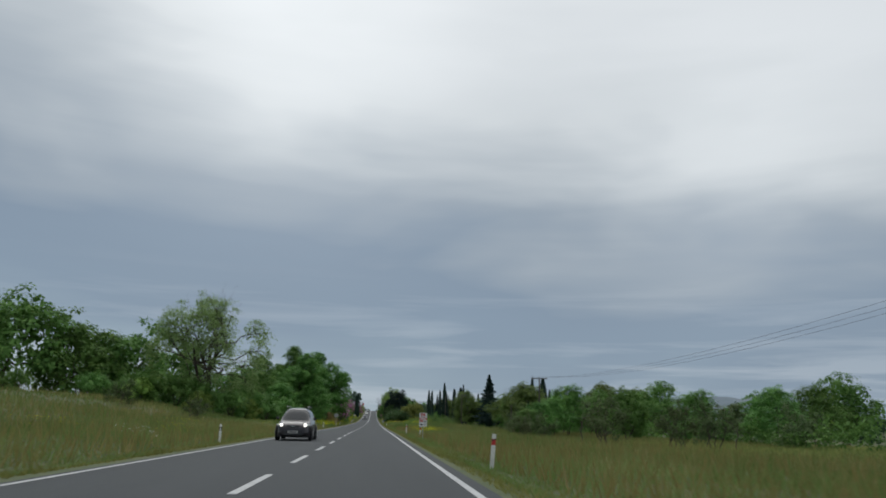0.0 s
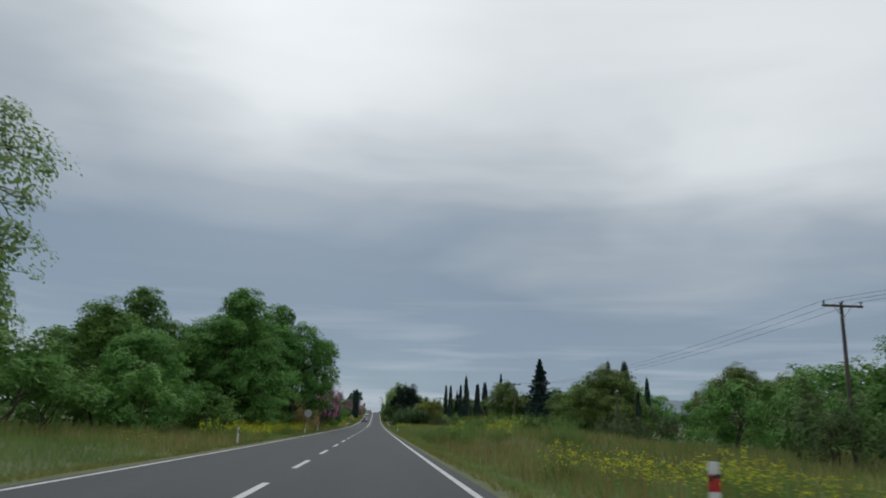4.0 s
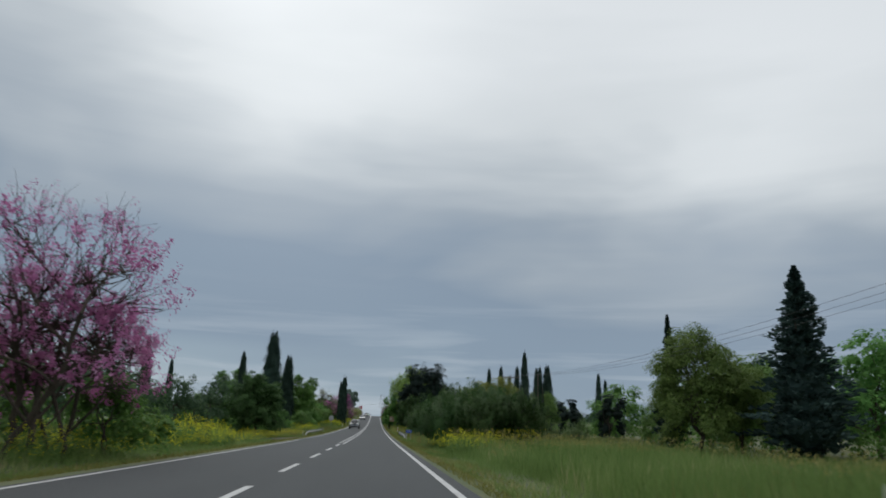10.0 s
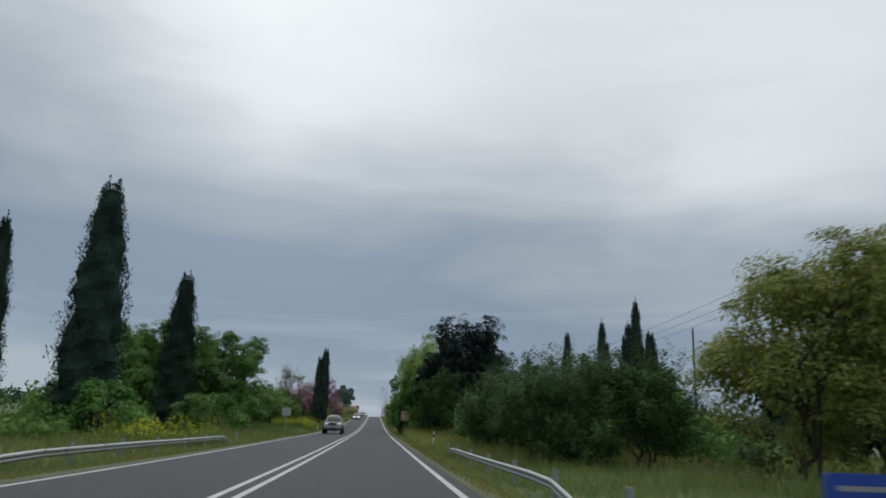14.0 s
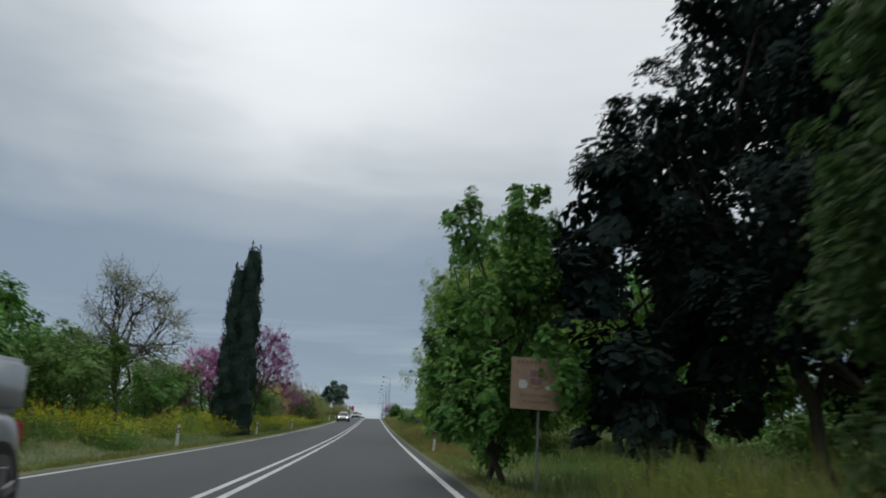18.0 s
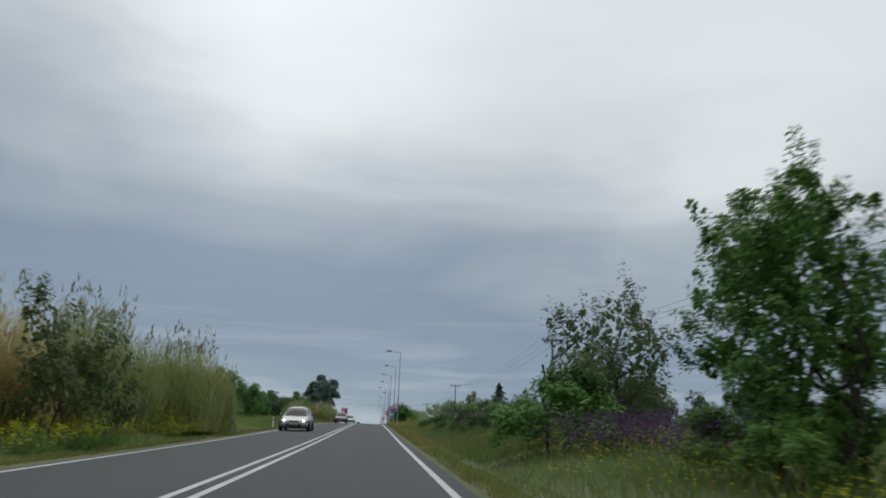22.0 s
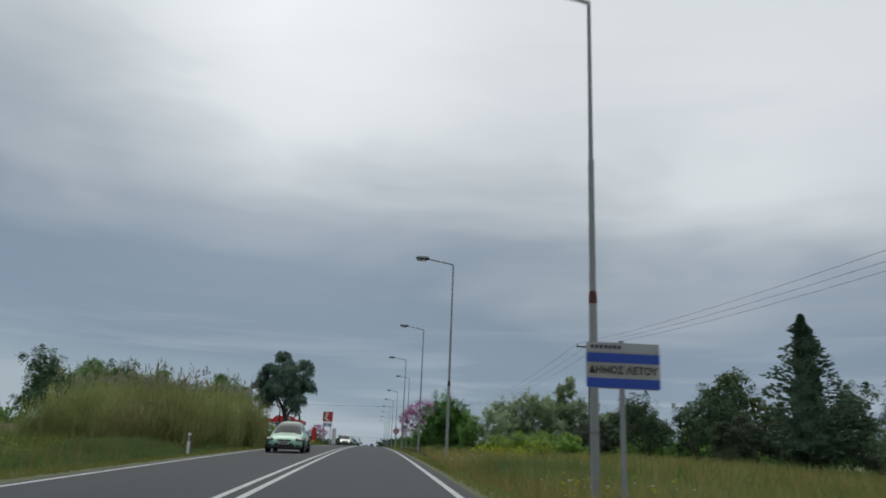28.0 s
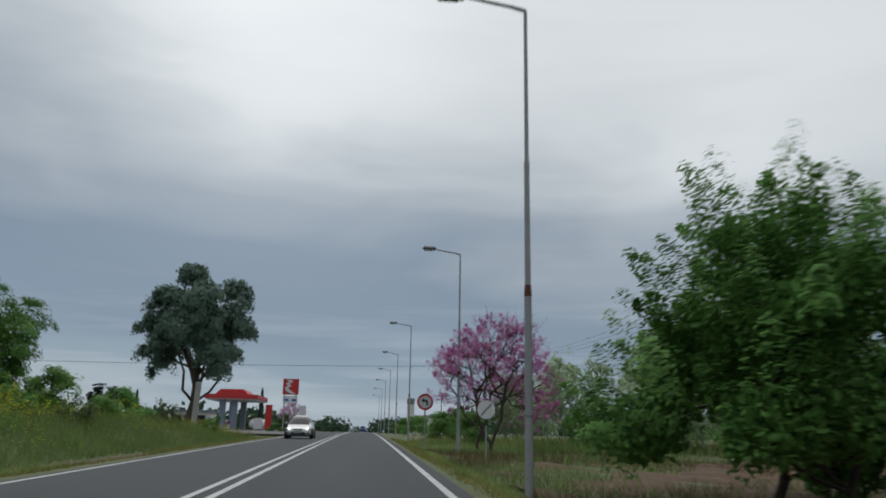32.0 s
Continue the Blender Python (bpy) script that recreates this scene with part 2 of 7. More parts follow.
GRASS = leaf_material("tall_grass", (0.075, 0.12, 0.0336), (0.17, 0.24, 0.077), (0.34, 0.315, 0.161), 0.45, 0.6, 0.16, 1.5)
LIME_GRASS = leaf_material("lime_grass", (0.12, 0.14, 0.0405), (0.25, 0.265, 0.081), (0.36, 0.32, 0.149), 0.4, 0.6, 0.3, 1.4)
BANK_GRASS = leaf_material("bank_grass", (0.0698, 0.115, 0.0405), (0.149, 0.205, 0.0743), (0.26, 0.275, 0.135), 0.4, 0.6, 0.5, 1.4)
DRY_GRASS = leaf_material("dry_grass", (0.13, 0.125, 0.04), (0.27, 0.24, 0.09), (0.36, 0.3, 0.15), 0.45)
CANE_DRY = leaf_material("dry_cane", (0.24, 0.19, 0.085), (0.42, 0.34, 0.165), (0.52, 0.44, 0.25), 0.45)
CANE_GREEN = leaf_material("green_cane", (0.138, 0.161, 0.0605), (0.277, 0.305, 0.122), (0.427, 0.385, 0.202), 0.42)
PLUME = leaf_material("cane_plume", (0.154, 0.15, 0.0975), (0.297, 0.305, 0.221), None, 0.3)
FAR_LEAF = leaf_material("far_wood_leaf", (0.0206, 0.0462, 0.033), (0.0655, 0.116, 0.066), None, 0.25)
# scrub colour shifted to blue: the haze of distance is painted in
HILL = two_scale("hazed_hill_scrub", [(0.3, (0.11, 0.15, 0.18)), (0.7, (0.16, 0.2, 0.23))], 0.004, 0.05, 1.0)
GALVANISED = plain("galvanised_steel", (0.36, 0.37, 0.38), 0.5, 0.6)
POLE_PAINT = plain("grey_pole_paint", (0.3, 0.31, 0.315), 0.55, 0.0, 0.12, 0.7, 0.0)
LAMP_GREY = plain("lamp_grey", (0.2, 0.205, 0.21), 0.55, 0.0, 0.12, 0.8, 0.0)
LAMP_GLASS = plain("lamp_glass", (0.5, 0.5, 0.48), 0.2)
RUST = plain("rust", (0.12, 0.045, 0.035), 0.9)
WHITE = plain("white_plastic", (0.72, 0.72, 0.7), 0.5, 0, 0.2)
RED = plain("signal_red", (0.5, 0.03, 0.03), 0.45)
BLACK = plain("matt_black", (0.02, 0.02, 0.022), 0.6)
BLUE = plain("sign_blue", (0.02, 0.07, 0.42), 0.45)
SIGN_WHITE = plain("sign_white", (0.66, 0.67, 0.68), 0.4, 0, 0.15)
SIGN_BACK = plain("sign_back_aluminium", (0.42, 0.43, 0.44), 0.45, 0.4)
WORN_SIGN = two_scale("worn_sign_face", [(0.3, (0.27, 0.26, 0.24)), (0.7, (0.42, 0.41, 0.39))], 3.0, 30.0, 0.6)
SIGN_TAN = plain("faded_tan_sign", (0.42, 0.29, 0.2), 0.7, 0, 0.35)
FADED_RED = plain("faded_red_print", (0.3, 0.13, 0.11), 0.7, 0, 0.3)
FADED_BLUE = plain("faded_violet_print", (0.23, 0.15, 0.19), 0.7, 0, 0.3)
FADED_BROWN = plain("faded_brown_print", (0.3, 0.19, 0.13), 0.7, 0, 0.3)
WOOD_POLE = two_scale("weathered_pole_wood", [(0.3, (0.055, 0.045, 0.038)), (0.7, (0.14, 0.12, 0.1))], 1.0, 20.0, 0.9, 0, 0.5, 0.5, (6, 6, 0.4))
WIRE = plain("wire", (0.05, 0.05, 0.055), 0.5, 0.5)
CONCRETE = two_scale("concrete", [(0.3, (0.24, 0.23, 0.22)), (0.7, (0.4, 0.39, 0.37))], 0.7, 14.0, 0.9, 0, 0.3)
STATION_GREY = plain("station_grey_panel", (0.2, 0.24, 0.3), 0.4)
PLASTER = two_scale("white_plaster", [(0.3, (0.55, 0.54, 0.51)), (0.7, (0.74, 0.73, 0.7))], 0.5, 8.0, 0.9, 0, 0.2)
ROOF_TILE = two_scale("roof_tile", [(0.3, (0.2, 0.09, 0.05)), (0.7, (0.32, 0.16, 0.1))], 0.8, 10.0, 0.85, 0, 0.4)
RUBBER = plain("tyre_rubber", (0.018, 0.018, 0.019), 0.85)
RIM = plain("alloy_rim", (0.42, 0.42, 0.43), 0.35, 0.8)
CHROME = plain("chrome", (0.6, 0.6, 0.61), 0.2, 1.0, 0.03)
DARK_TRIM = plain("dark_trim", (0.025, 0.025, 0.027), 0.5)
PLATE = plain("number_plate", (0.6, 0.6, 0.57), 0.5)
BAR = plain("plate_bar", (0.05, 0.05, 0.06), 0.6)


def car_paint(name, colour):
    m, nodes, links, b = material(name, 0.35, 0.25)
    n = noise_node(nodes, links, 2.0)
    r = ramp_node(nodes, [(0.3, tuple(c * 0.85 for c in colour)), (0.7, colour)])
    links.new(n.outputs[0], r.inputs[0])
    links.new(r.outputs[0], b.inputs["Base Color"])
    b.inputs["Coat Weight"].default_value = 0.7
    b.inputs["Coat Roughness"].default_value = 0.08
    return m


glass_mat, gn, gl, gb = material("tinted_car_glass", 0.06)
gb.inputs["Base Color"].default_value = (0.02, 0.025, 0.03, 1)
gb.inputs["Specular IOR Level"].default_value = 0.2
GLASS = glass_mat
lamp_mat, ln_, ll_, lb = material("lit_headlight", 0.15)
lb.inputs["Base Color"].default_value = (0.8, 0.8, 0.78, 1)
lb.inputs["Emission Color"].default_value = (1.0, 0.97, 0.88, 1)
lb.inputs["Emission Strength"].default_value = 2.5
HEADLIGHT = lamp_mat

# ---- mesh helpers ----
rng = np.random.default_rng(7)


def fast_mesh(name, verts, faces, mats, index=None, smooth=False):
    """A mesh from arrays: faces all of one size."""
    verts, faces = np.asarray(verts, np.float32), np.asarray(faces, np.int32)
    me = bpy.data.meshes.new(name)
    n, k = faces.shape
    me.vertices.add(len(verts))
    me.vertices.foreach_set("co", verts.ravel())
    me.loops.add(n * k)
    me.loops.foreach_set("vertex_index", faces.ravel())
    me.polygons.add(n)
    me.polygons.foreach_set("loop_start", np.arange(0, n * k, k, dtype=np.int32))
    me.polygons.foreach_set("loop_total", np.full(n, k, np.int32))
    for m in mats if isinstance(mats, (list, tuple)) else [mats]:
        me.materials.append(m)
    if index is not None:
        me.polygons.foreach_set("material_index", np.asarray(index, np.int32))
    me.polygons.foreach_set("use_smooth", np.full(n, smooth))
    me.update(calc_edges=True)
    return me


def bm_mesh(name, bm, mat, smooth=False):
    me = bpy.data.meshes.new(name)
    bmesh.ops.recalc_face_normals(bm, faces=bm.faces)
    bm.to_mesh(me)
    bm.free()
    me.materials.append(mat)
    if smooth:
        me.polygons.foreach_set("use_smooth", np.full(len(me.polygons), True))
    return me


def part(name, data, parent, label="", mat=None, smooth=False):
    """Links a mesh or a bmesh as one part under a thing."""
    if isinstance(data, bmesh.types.BMesh):
        data = bm_mesh(name, data, mat, smooth)
    ob = new(name, data)
    ob.parent = parent
    if label:
        tagged(ob, label)
    return ob


def thing(name, label, category, group="", kind=""):
    return tagged(new(name), label, category, group, kind)


def box(sx, sy, sz, at=(0, 0, 0), bevel=0.0, segments=2, bm=None, turn=None):
    """A box whose base centre lies at the given place."""
    own = bmesh.new()
    bmesh.ops.create_cube(own, size=1.0, matrix=Matrix.Translation((0, 0, 0.5)))
    bmesh.ops.scale(own, vec=(sx, sy, sz), verts=own.verts)
    if bevel:
        bmesh.ops.bevel(own, geom=own.edges[:], offset=bevel, segments=segments, affect="EDGES", clamp_overlap=True)
    m = Matrix.Translation(at) @ (turn or Matrix.Identity(4))
    bmesh.ops.transform(own, matrix=m, verts=own.verts)
    return join_bm(bm, own)


def join_bm(bm, own):
    if bm is None:
        return own
    me = bpy.data.meshes.new("temporary")
    own.to_mesh(me)
    own.free()
    bm.from_mesh(me)
    bpy.data.meshes.remove(me)
    return bm


def tube(path, radii, sides=8, bm=None):
    """A round bar along a path, with a radius at each point."""
    own = bmesh.new()
    rings = []
    for i, p in enumerate(path):
        p = Vector(p)
        d = (Vector(path[min(i + 1, len(path) - 1)]) - Vector(path[max(i - 1, 0)])).normalized()
        u = d.orthogonal().normalized() if abs(d.z) < 0.999 else Vector((1, 0, 0))
        v = d.cross(u)
        r = radii if isinstance(radii, (int, float)) else radii[i]
        rings.append([own.verts.new(p + (u * math.cos(2 * math.pi * k / sides) + v * math.sin(2 * math.pi * k / sides)) * r) for k in range(sides)])
    for a, b in zip(rings, rings[1:]):
        for k in range(sides):
            own.faces.new((a[k], a[(k + 1) % sides], b[(k + 1) % sides], b[k])).smooth = True
    for cap in (own.faces.new(rings[0][::-1]), own.faces.new(rings[-1])):
        for e in cap.edges:
            e.smooth = False
    return join_bm(bm, own)


def disc(radius, thick, at, sides=32, bm=None):
    """A round plate standing across the road's direction, its front towards -y."""
    own = bmesh.new()
    bmesh.ops.create_cone(own, cap_ends=True, segments=sides, radius1=radius, radius2=radius, depth=thick, matrix=Matrix.Translation(at) @ Matrix.Rotation(radians(90), 4, "X"))
    return join_bm(bm, own)


def plate(outline, thick, y=0.0, bm=None):
    """A flat shape given in x and z, with a thickness along y."""
    own = bmesh.new()
    f = own.faces.new([own.verts.new((x, y, z)) for x, z in outline])
    ext = bmesh.ops.extrude_face_region(own, geom=[f])
    bmesh.ops.translate(own, vec=(0, thick, 0), verts=[g for g in ext["geom"] if isinstance(g, bmesh.types.BMVert)])
    return join_bm(bm, own)


def rounded(x0, z0, x1, z1, r, n=5):
    out = []
    for cx, cz, a in ((x1 - r, z1 - r, 0), (x0 + r, z1 - r, 90), (x0 + r, z0 + r, 180), (x1 - r, z0 + r, 270)):
        out += [(cx + r * math.cos(radians(a + 90 * k / n)), cz + r * math.sin(radians(a + 90 * k / n))) for k in range(n + 1)]
    return out


# ---- lie of the land ----
ROAD_STEP, ROAD_START = 30.0, -20.0
ROAD_Z = [
    -0.02, 0.02, 0.06, 0.12, 0.14, 0.21, 0.30, 0.44, 0.61, 0.82, 1.14, 1.60, 2.12, 2.86, 3.80, 4.86, 6.03, 7.16, 8.11, 8.84, 9.32,
    9.75, 10.10, 10.35, 10.5, 10.6, 10.65, 10.65, 10.65, 10.7, 10.75, 10.8, 10.8,
]
ROAD_Z = np.array(ROAD_Z)
ROAD_SLOPE = np.gradient(ROAD_Z)


def road_z(y):
    """Height of the road's crown line."""
    y = np.asarray(y, float)
    s = np.clip((y - ROAD_START) / ROAD_STEP, 0, len(ROAD_Z) - 1.001)
    i = s.astype(int)
    u = s - i
    a, b, ma, mb = ROAD_Z[i], ROAD_Z[i + 1], ROAD_SLOPE[i], ROAD_SLOPE[i + 1]
    return (2 * u**3 - 3 * u**2 + 1) * a + (u**3 - 2 * u**2 + u) * ma + (3 * u**2 - 2 * u**3) * b + (u**3 - u**2) * mb


def smooth(v, lo, hi):
    u = np.clip((np.asarray(v, float) - lo) / (hi - lo), 0, 1)
    return u * u * (3 - 2 * u)


def stretch_of(y, a, b, soft=15.0):
    return smooth(y, a - soft, a + soft) * (1 - smooth(y, b - soft, b + soft))


def ground_z(x, y):
    """Height of the ground: verges, banks and fields beside the road."""
    x, y = np.asarray(x, float), np.asarray(y, float)
    z = road_z(y)
    left, right = -x, x
    away = np.maximum(np.abs(x) - 4.4, 0)
    z = z - 0.16 * smooth(np.abs(x), 4.2, 5.4) + 0.05 * np.sin(x * 0.9 + y * 0.31) * smooth(away, 0.5, 3) + 0.08 * np.sin(x * 0.23 - y * 0.17 + 1) * smooth(away, 2, 8)
    z = z + stretch_of(y, -60, 112) * (2.6 * smooth(left, 8, 32) + 0.4 * smooth(left, 5, 9))
    z = z + stretch_of(y, 555, 625) * 1.0 * smooth(left, 5.5, 10)
    z = z + stretch_of(y, 330, 470) * 0.5 * smooth(left, 5, 9)
    z = z + stretch_of(y, 415, 465) * 0.8 * smooth(right, 5.2, 8)
    z = z + stretch_of(y, 108, 140, 10) * 0.75 * smooth(right, 6, 9) * (1 - smooth(right, 14, 22))
    z = z - stretch_of(y, 130, 330, 40) * 0.5 * smooth(right, 10, 40) - stretch_of(y, -60, 115) * 0.45 * smooth(right, 9, 24)
    return z - 4.0 * smooth(np.abs(x), 60, 400)


def gz(x, y):
    return float(ground_z(x, y))


def grid_mesh(name, xs, ys, height, mat):
    gx, gy = np.meshgrid(xs, ys)
    v = np.stack([gx.ravel(), gy.ravel(), height(gx, gy).ravel()], 1)
    nx, ny = len(xs), len(ys)
    i = (np.arange(ny - 1)[:, None] * nx + np.arange(nx - 1)[None]).ravel()
    return fast_mesh(name, v, np.stack([i, i + 1, i + nx + 1, i + nx], 1), mat, smooth=True)


far = [500.0, 800.0, 1400.0, 2400.0, 4200.0]
xs = np.concatenate([-np.array(far[::-1]), np.arange(-300, -40, 20), np.arange(-40, -14, 2), np.arange(-14, 14.01, 0.7), np.arange(16, 41, 2), np.arange(60, 301, 20), far])
ys = np.concatenate([[-400.0, -150, -80], np.arange(-40, 700, 2.5), np.arange(700, 960, 20), [1000.0, 1200, 1600, 2400, 4500]])
ground = tagged(new("ground", grid_mesh("ground", xs, ys, ground_z, GROUND)), "rough grassy ground of meadows and road verges", "ground", kind="structure")


def road_height(gx, gy):
    return road_z(gy) + 0.05 - 0.012 * np.abs(gx)


road_ys = np.concatenate([np.arange(-40, 700, 3.0), np.arange(700, 960, 10)])
road_xs = np.array([-4.1, -3.85, -3.4, -2, 0, 2, 3.5, 3.95, 4.2])
road_mesh = grid_mesh("road", road_xs, road_ys, road_height, ASPHALT)
wobble = np.empty(len(road_mesh.vertices) * 3, np.float32)
road_mesh.vertices.foreach_get("co", wobble)
wobble = wobble.reshape(-1, 3)
edge = np.abs(wobble[:, 0]) > 4.05
wobble[edge, 0] += np.sign(wobble[edge, 0]) * rng.normal(0, 0.07, edge.sum())
wobble[edge, 2] -= 0.09
road_mesh.vertices.foreach_set("co", wobble.ravel())
road = tagged(new("road", road_mesh), "dark grey asphalt country road with two lanes", "road", kind="structure")


def strip(name, x, width, y0, y1, label):
    """A painted line lying on the asphalt."""
    n = max(2, int((y1 - y0) / 3.0) + 1)
    yy = np.linspace(y0, y1, n)
    v = np.concatenate([np.stack([np.full(n, x + s * width / 2), yy, road_height(np.full(n, x + s * width / 2), yy) + 0.006], 1) for s in (-1, 1)])
    i = np.arange(n - 1)
    return tagged(new(name, fast_mesh(name, v, np.stack([i, i + n, i + n + 1, i + 1], 1), ROAD_PAINT)), label, "road marking", kind="structure")


strip("edge_line", 3.6, 0.14, -40, 950, "worn solid white road edge line")
strip("edge_line", -3.6, 0.13, -40, 246, "worn solid white road edge line")
strip("edge_line", -3.6, 0.13, 261.2, 460.2, "worn solid white road edge line")
strip("edge_line", -3.6, 0.13, 469.2, 554.4, "worn solid white road edge line")
strip("edge_line", -3.6, 0.13, 564.8, 640, "worn solid white road edge line")
strip("edge_line", -3.6, 0.13, 720, 950, "worn solid white road edge line")
for y in (248.5, 252.2, 255.3, 258.2, 461.8, 464.6, 467.2, 555.6, 557.5, 559.6, 561.8):
    tagged(strip("edge_dash", -3.6, 0.13, y, y + 1.2, "short white dash across a side road's mouth"), group="edge dashes")
marks = np.interp(np.arange(0, 28), [0, 7, 14, 17, 25, 27], [11.14, 67.8, 128.2, 154.7, 221.3, 238])
for y in np.concatenate([[-13.9, -5.5, 2.8], marks[:27]]):
    tagged(strip("centre_dash", 0.0, 0.14, float(y), float(y) + 4.0, "worn white dash of the centre line"), group="centre dashes")
strip("centre_line", -0.16, 0.12, 237, 950, "solid white line of a double centre line")
strip("centre_line", 0.16, 0.12, 234, 950, "solid white line of a double centre line")

# ---- plants ----
def unit(n):
    v = rng.normal(size=(n, 3))
    return v / np.linalg.norm(v, axis=1)[:, None]


def leaves(centres, size, lean=None, ratio=0.55, up=0.0, face=None):
    """Pointed leaf-shaped quads round the centres, size for each; lean: the way that each one points."""
    n = len(centres)
    a = unit(n) if lean is None else lean + 0.45 * unit(n)
    a[:, 2] += up
    a /= np.linalg.norm(a, axis=1)[:, None]
    if face is not None:
        a = a - face * np.sum(a * face, 1)[:, None]
        a /= np.linalg.norm(a, axis=1)[:, None] + 1e-6
    b = np.cross(a, unit(n) if face is None else face)
    b /= np.linalg.norm(b, axis=1)[:, None] + 1e-6
    s = (np.asarray(size) * np.ones(n))[:, None]
    v = np.stack([centres - a * s, centres + b * s * ratio - a * s * 0.1, centres + a * s, centres - b * s * ratio - a * s * 0.1], 1)
    return v.reshape(-1, 3), np.arange(4 * n).reshape(-1, 4)


def stack(parts):
    vs, fs, off = [], [], 0
    for v, f in parts:
        vs.append(v)
        fs.append(f + off)
        off += len(v)
    return np.concatenate(vs), np.concatenate(fs)


def limb(a, b, ra, rb, bend=0.15, steps=5, sides=6):
    """Arrays of a crooked tapering limb."""
    a, b = np.array(a, float), np.array(b, float)
    t = np.linspace(0, 1, steps)[:, None]
    length = np.linalg.norm(b - a)
    p = a + (b - a) * t + np.sin(t * np.pi) * rng.normal(0, bend * length * 0.5, 3) * [1, 1, 0.4]
    p[1:-1] += rng.normal(0, 0.03 * length, (steps - 2, 3))
    d = np.gradient(p, axis=0)
    d /= np.linalg.norm(d, axis=1)[:, None] + 1e-9
    u = np.cross(d, [0.31, 0.52, 0.21])
    u /= np.linalg.norm(u, axis=1)[:, None] + 1e-9
    w = np.cross(d, u)
    r = (ra + (rb - ra) * t)[:, :, None]
    ang = np.linspace(0, 2 * np.pi, sides, endpoint=False)[None, :, None]
    v = p[:, None] + (u[:, None] * np.cos(ang) + w[:, None] * np.sin(ang)) * r
    i = np.arange(steps - 1)[:, None] * sides + np.arange(sides)[None]
    j = np.arange(steps - 1)[:, None] * sides + (np.arange(sides)[None] + 1) % sides
    return (v.reshape(-1, 3), np.stack([i, j, j + sides, i + sides], 2).reshape(-1, 4)), p


def broadleaf(height, radius, base, leaf_mat, bark, clumps=110, per=60, leaf=0.17, spread=0.24, trunks=1, squash=1.0, hollow=0.45, twigs=0.5, droop=0.0, lumpy=1.0, lobes=0, shoot=0.0, flat=0.42, lobe=0.44, bare_tips=0, fill=0.2, top=0.3):
    """Meshes of a tree, trunk and crown: limbs that carry lobes, each lobe roofed by leaf sprays; shoot: how far sprays stretch into twigs."""
    mid, half = (base + height) / 2, (height - base) / 2
    size = np.array([radius, radius, half * squash])
    nl = lobes or int(np.clip(clumps / 13, 5, 24))
    k = np.arange(nl) + 0.5
    polar, turn = np.arccos(1 - 1.75 * k / nl), k * 2.39996 + rng.uniform(0, 6)
    d = np.stack([np.sin(polar) * np.cos(turn), np.sin(polar) * np.sin(turn), np.cos(polar)], 1) + rng.normal(0, 0.16, (nl, 3))
    heart = d * rng.uniform(0.5, 0.5 + 0.26 * min(lumpy, 1.2), (nl, 1)) * size
    heart[:, :2] *= np.clip(1.08 - top * (heart[:, 2:] / half), 0.62, 1.3)
    heart[:, 2] += mid
    reach = lobe * radius * rng.uniform(0.7, 1.25, nl) * (nl / 12.0) ** -0.2
    tall_lobe = min(1.0, half / radius)
    c, out = [], []
    for q, r in zip(heart, reach):
        m = max(4, int(clumps / nl * (r / reach.mean()) ** 1.6))
        way = (q - [0, 0, mid]) / size
        e = unit(m) + 0.75 * way / (np.linalg.norm(way) + 0.3) + [0, 0, 0.3]
        e /= np.linalg.norm(e, axis=1)[:, None]
        c.append(q + e * [1, 1, 0.85 * tall_lobe] * (r * rng.uniform(hollow, 1.0, (m, 1)) ** 0.5 * rng.uniform(0.85, 1.2, (m, 1))))
        out.append(e)
    c, out = np.concatenate(c), np.concatenate(out)
    low = c[:, 2].min()
    foot_z = base + radius * spread * 0.3
    grow_z = (height - foot_z) / (c[:, 2].max() + radius * spread * 0.4 - low)
    grow_x = radius / (np.percentile(np.linalg.norm(c[:, :2], axis=1), 96) + radius * spread * 0.4)
    for p in (c, heart):
        p *= [grow_x, grow_x, 1]
        p[:, 2] = foot_z + (p[:, 2] - low) * grow_z
    top_r = 0.017 * height
    wood = []
    for k in range(trunks):
        foot = rng.normal(0, 0.15 * (trunks - 1), 3) * [1, 1, 0]
        head = foot + [*rng.normal(0, (0.07 if trunks == 1 else 0.11) * height, 2), base + 0.42 * (height - base)]
        (v, f), p = limb(foot - [0, 0, 0.3], head, top_r * (1.25 if trunks == 1 else 0.75), top_r * 0.5, 0.1, 7, 8)
        wood.append((v, f))
        for q in heart[k::trunks]:
            (v, f), lp = limb(p[rng.integers(2, len(p))], q, top_r * 0.45, 0.02, 0.22, 6, 5)
            wood.append((v, f))
            near = c[np.argsort(np.linalg.norm(c - q, axis=1))[: int(9 * twigs)]]
            for e in near:
                wood.append(limb(lp[rng.integers(3, len(lp))], e, top_r * 0.15, 0.008, 0.2, 4, 3)[0])
    for q, n in zip(c[:bare_tips], out[:bare_tips]):
        for _ in range(2):
            wood.append(limb(q, q + (n + [0, 0, 0.5] + 0.5 * unit(1)[0]) * radius * rng.uniform(0.06, 0.17), 0.01, 0.004, 0.2, 4, 3)[0])
    pts, sizes, ways = [], [], []
    for q, n in zip(c, out):
        rad = radius * spread * rng.uniform(0.65, 1.25)
        m = int(per * rng.uniform(0.6, 1.4))
        n = n * 0.55 + [0, 0, 0.75] + 0.25 * unit(1)[0]
        n /= np.linalg.norm(n)
        e = unit(m) * (rng.uniform(0, 1, (m, 1)) ** 0.38) * rad
        along = (e @ n)[:, None] * n
        e = e - along * (1 - flat)
        flat_r = np.linalg.norm(e, axis=1)
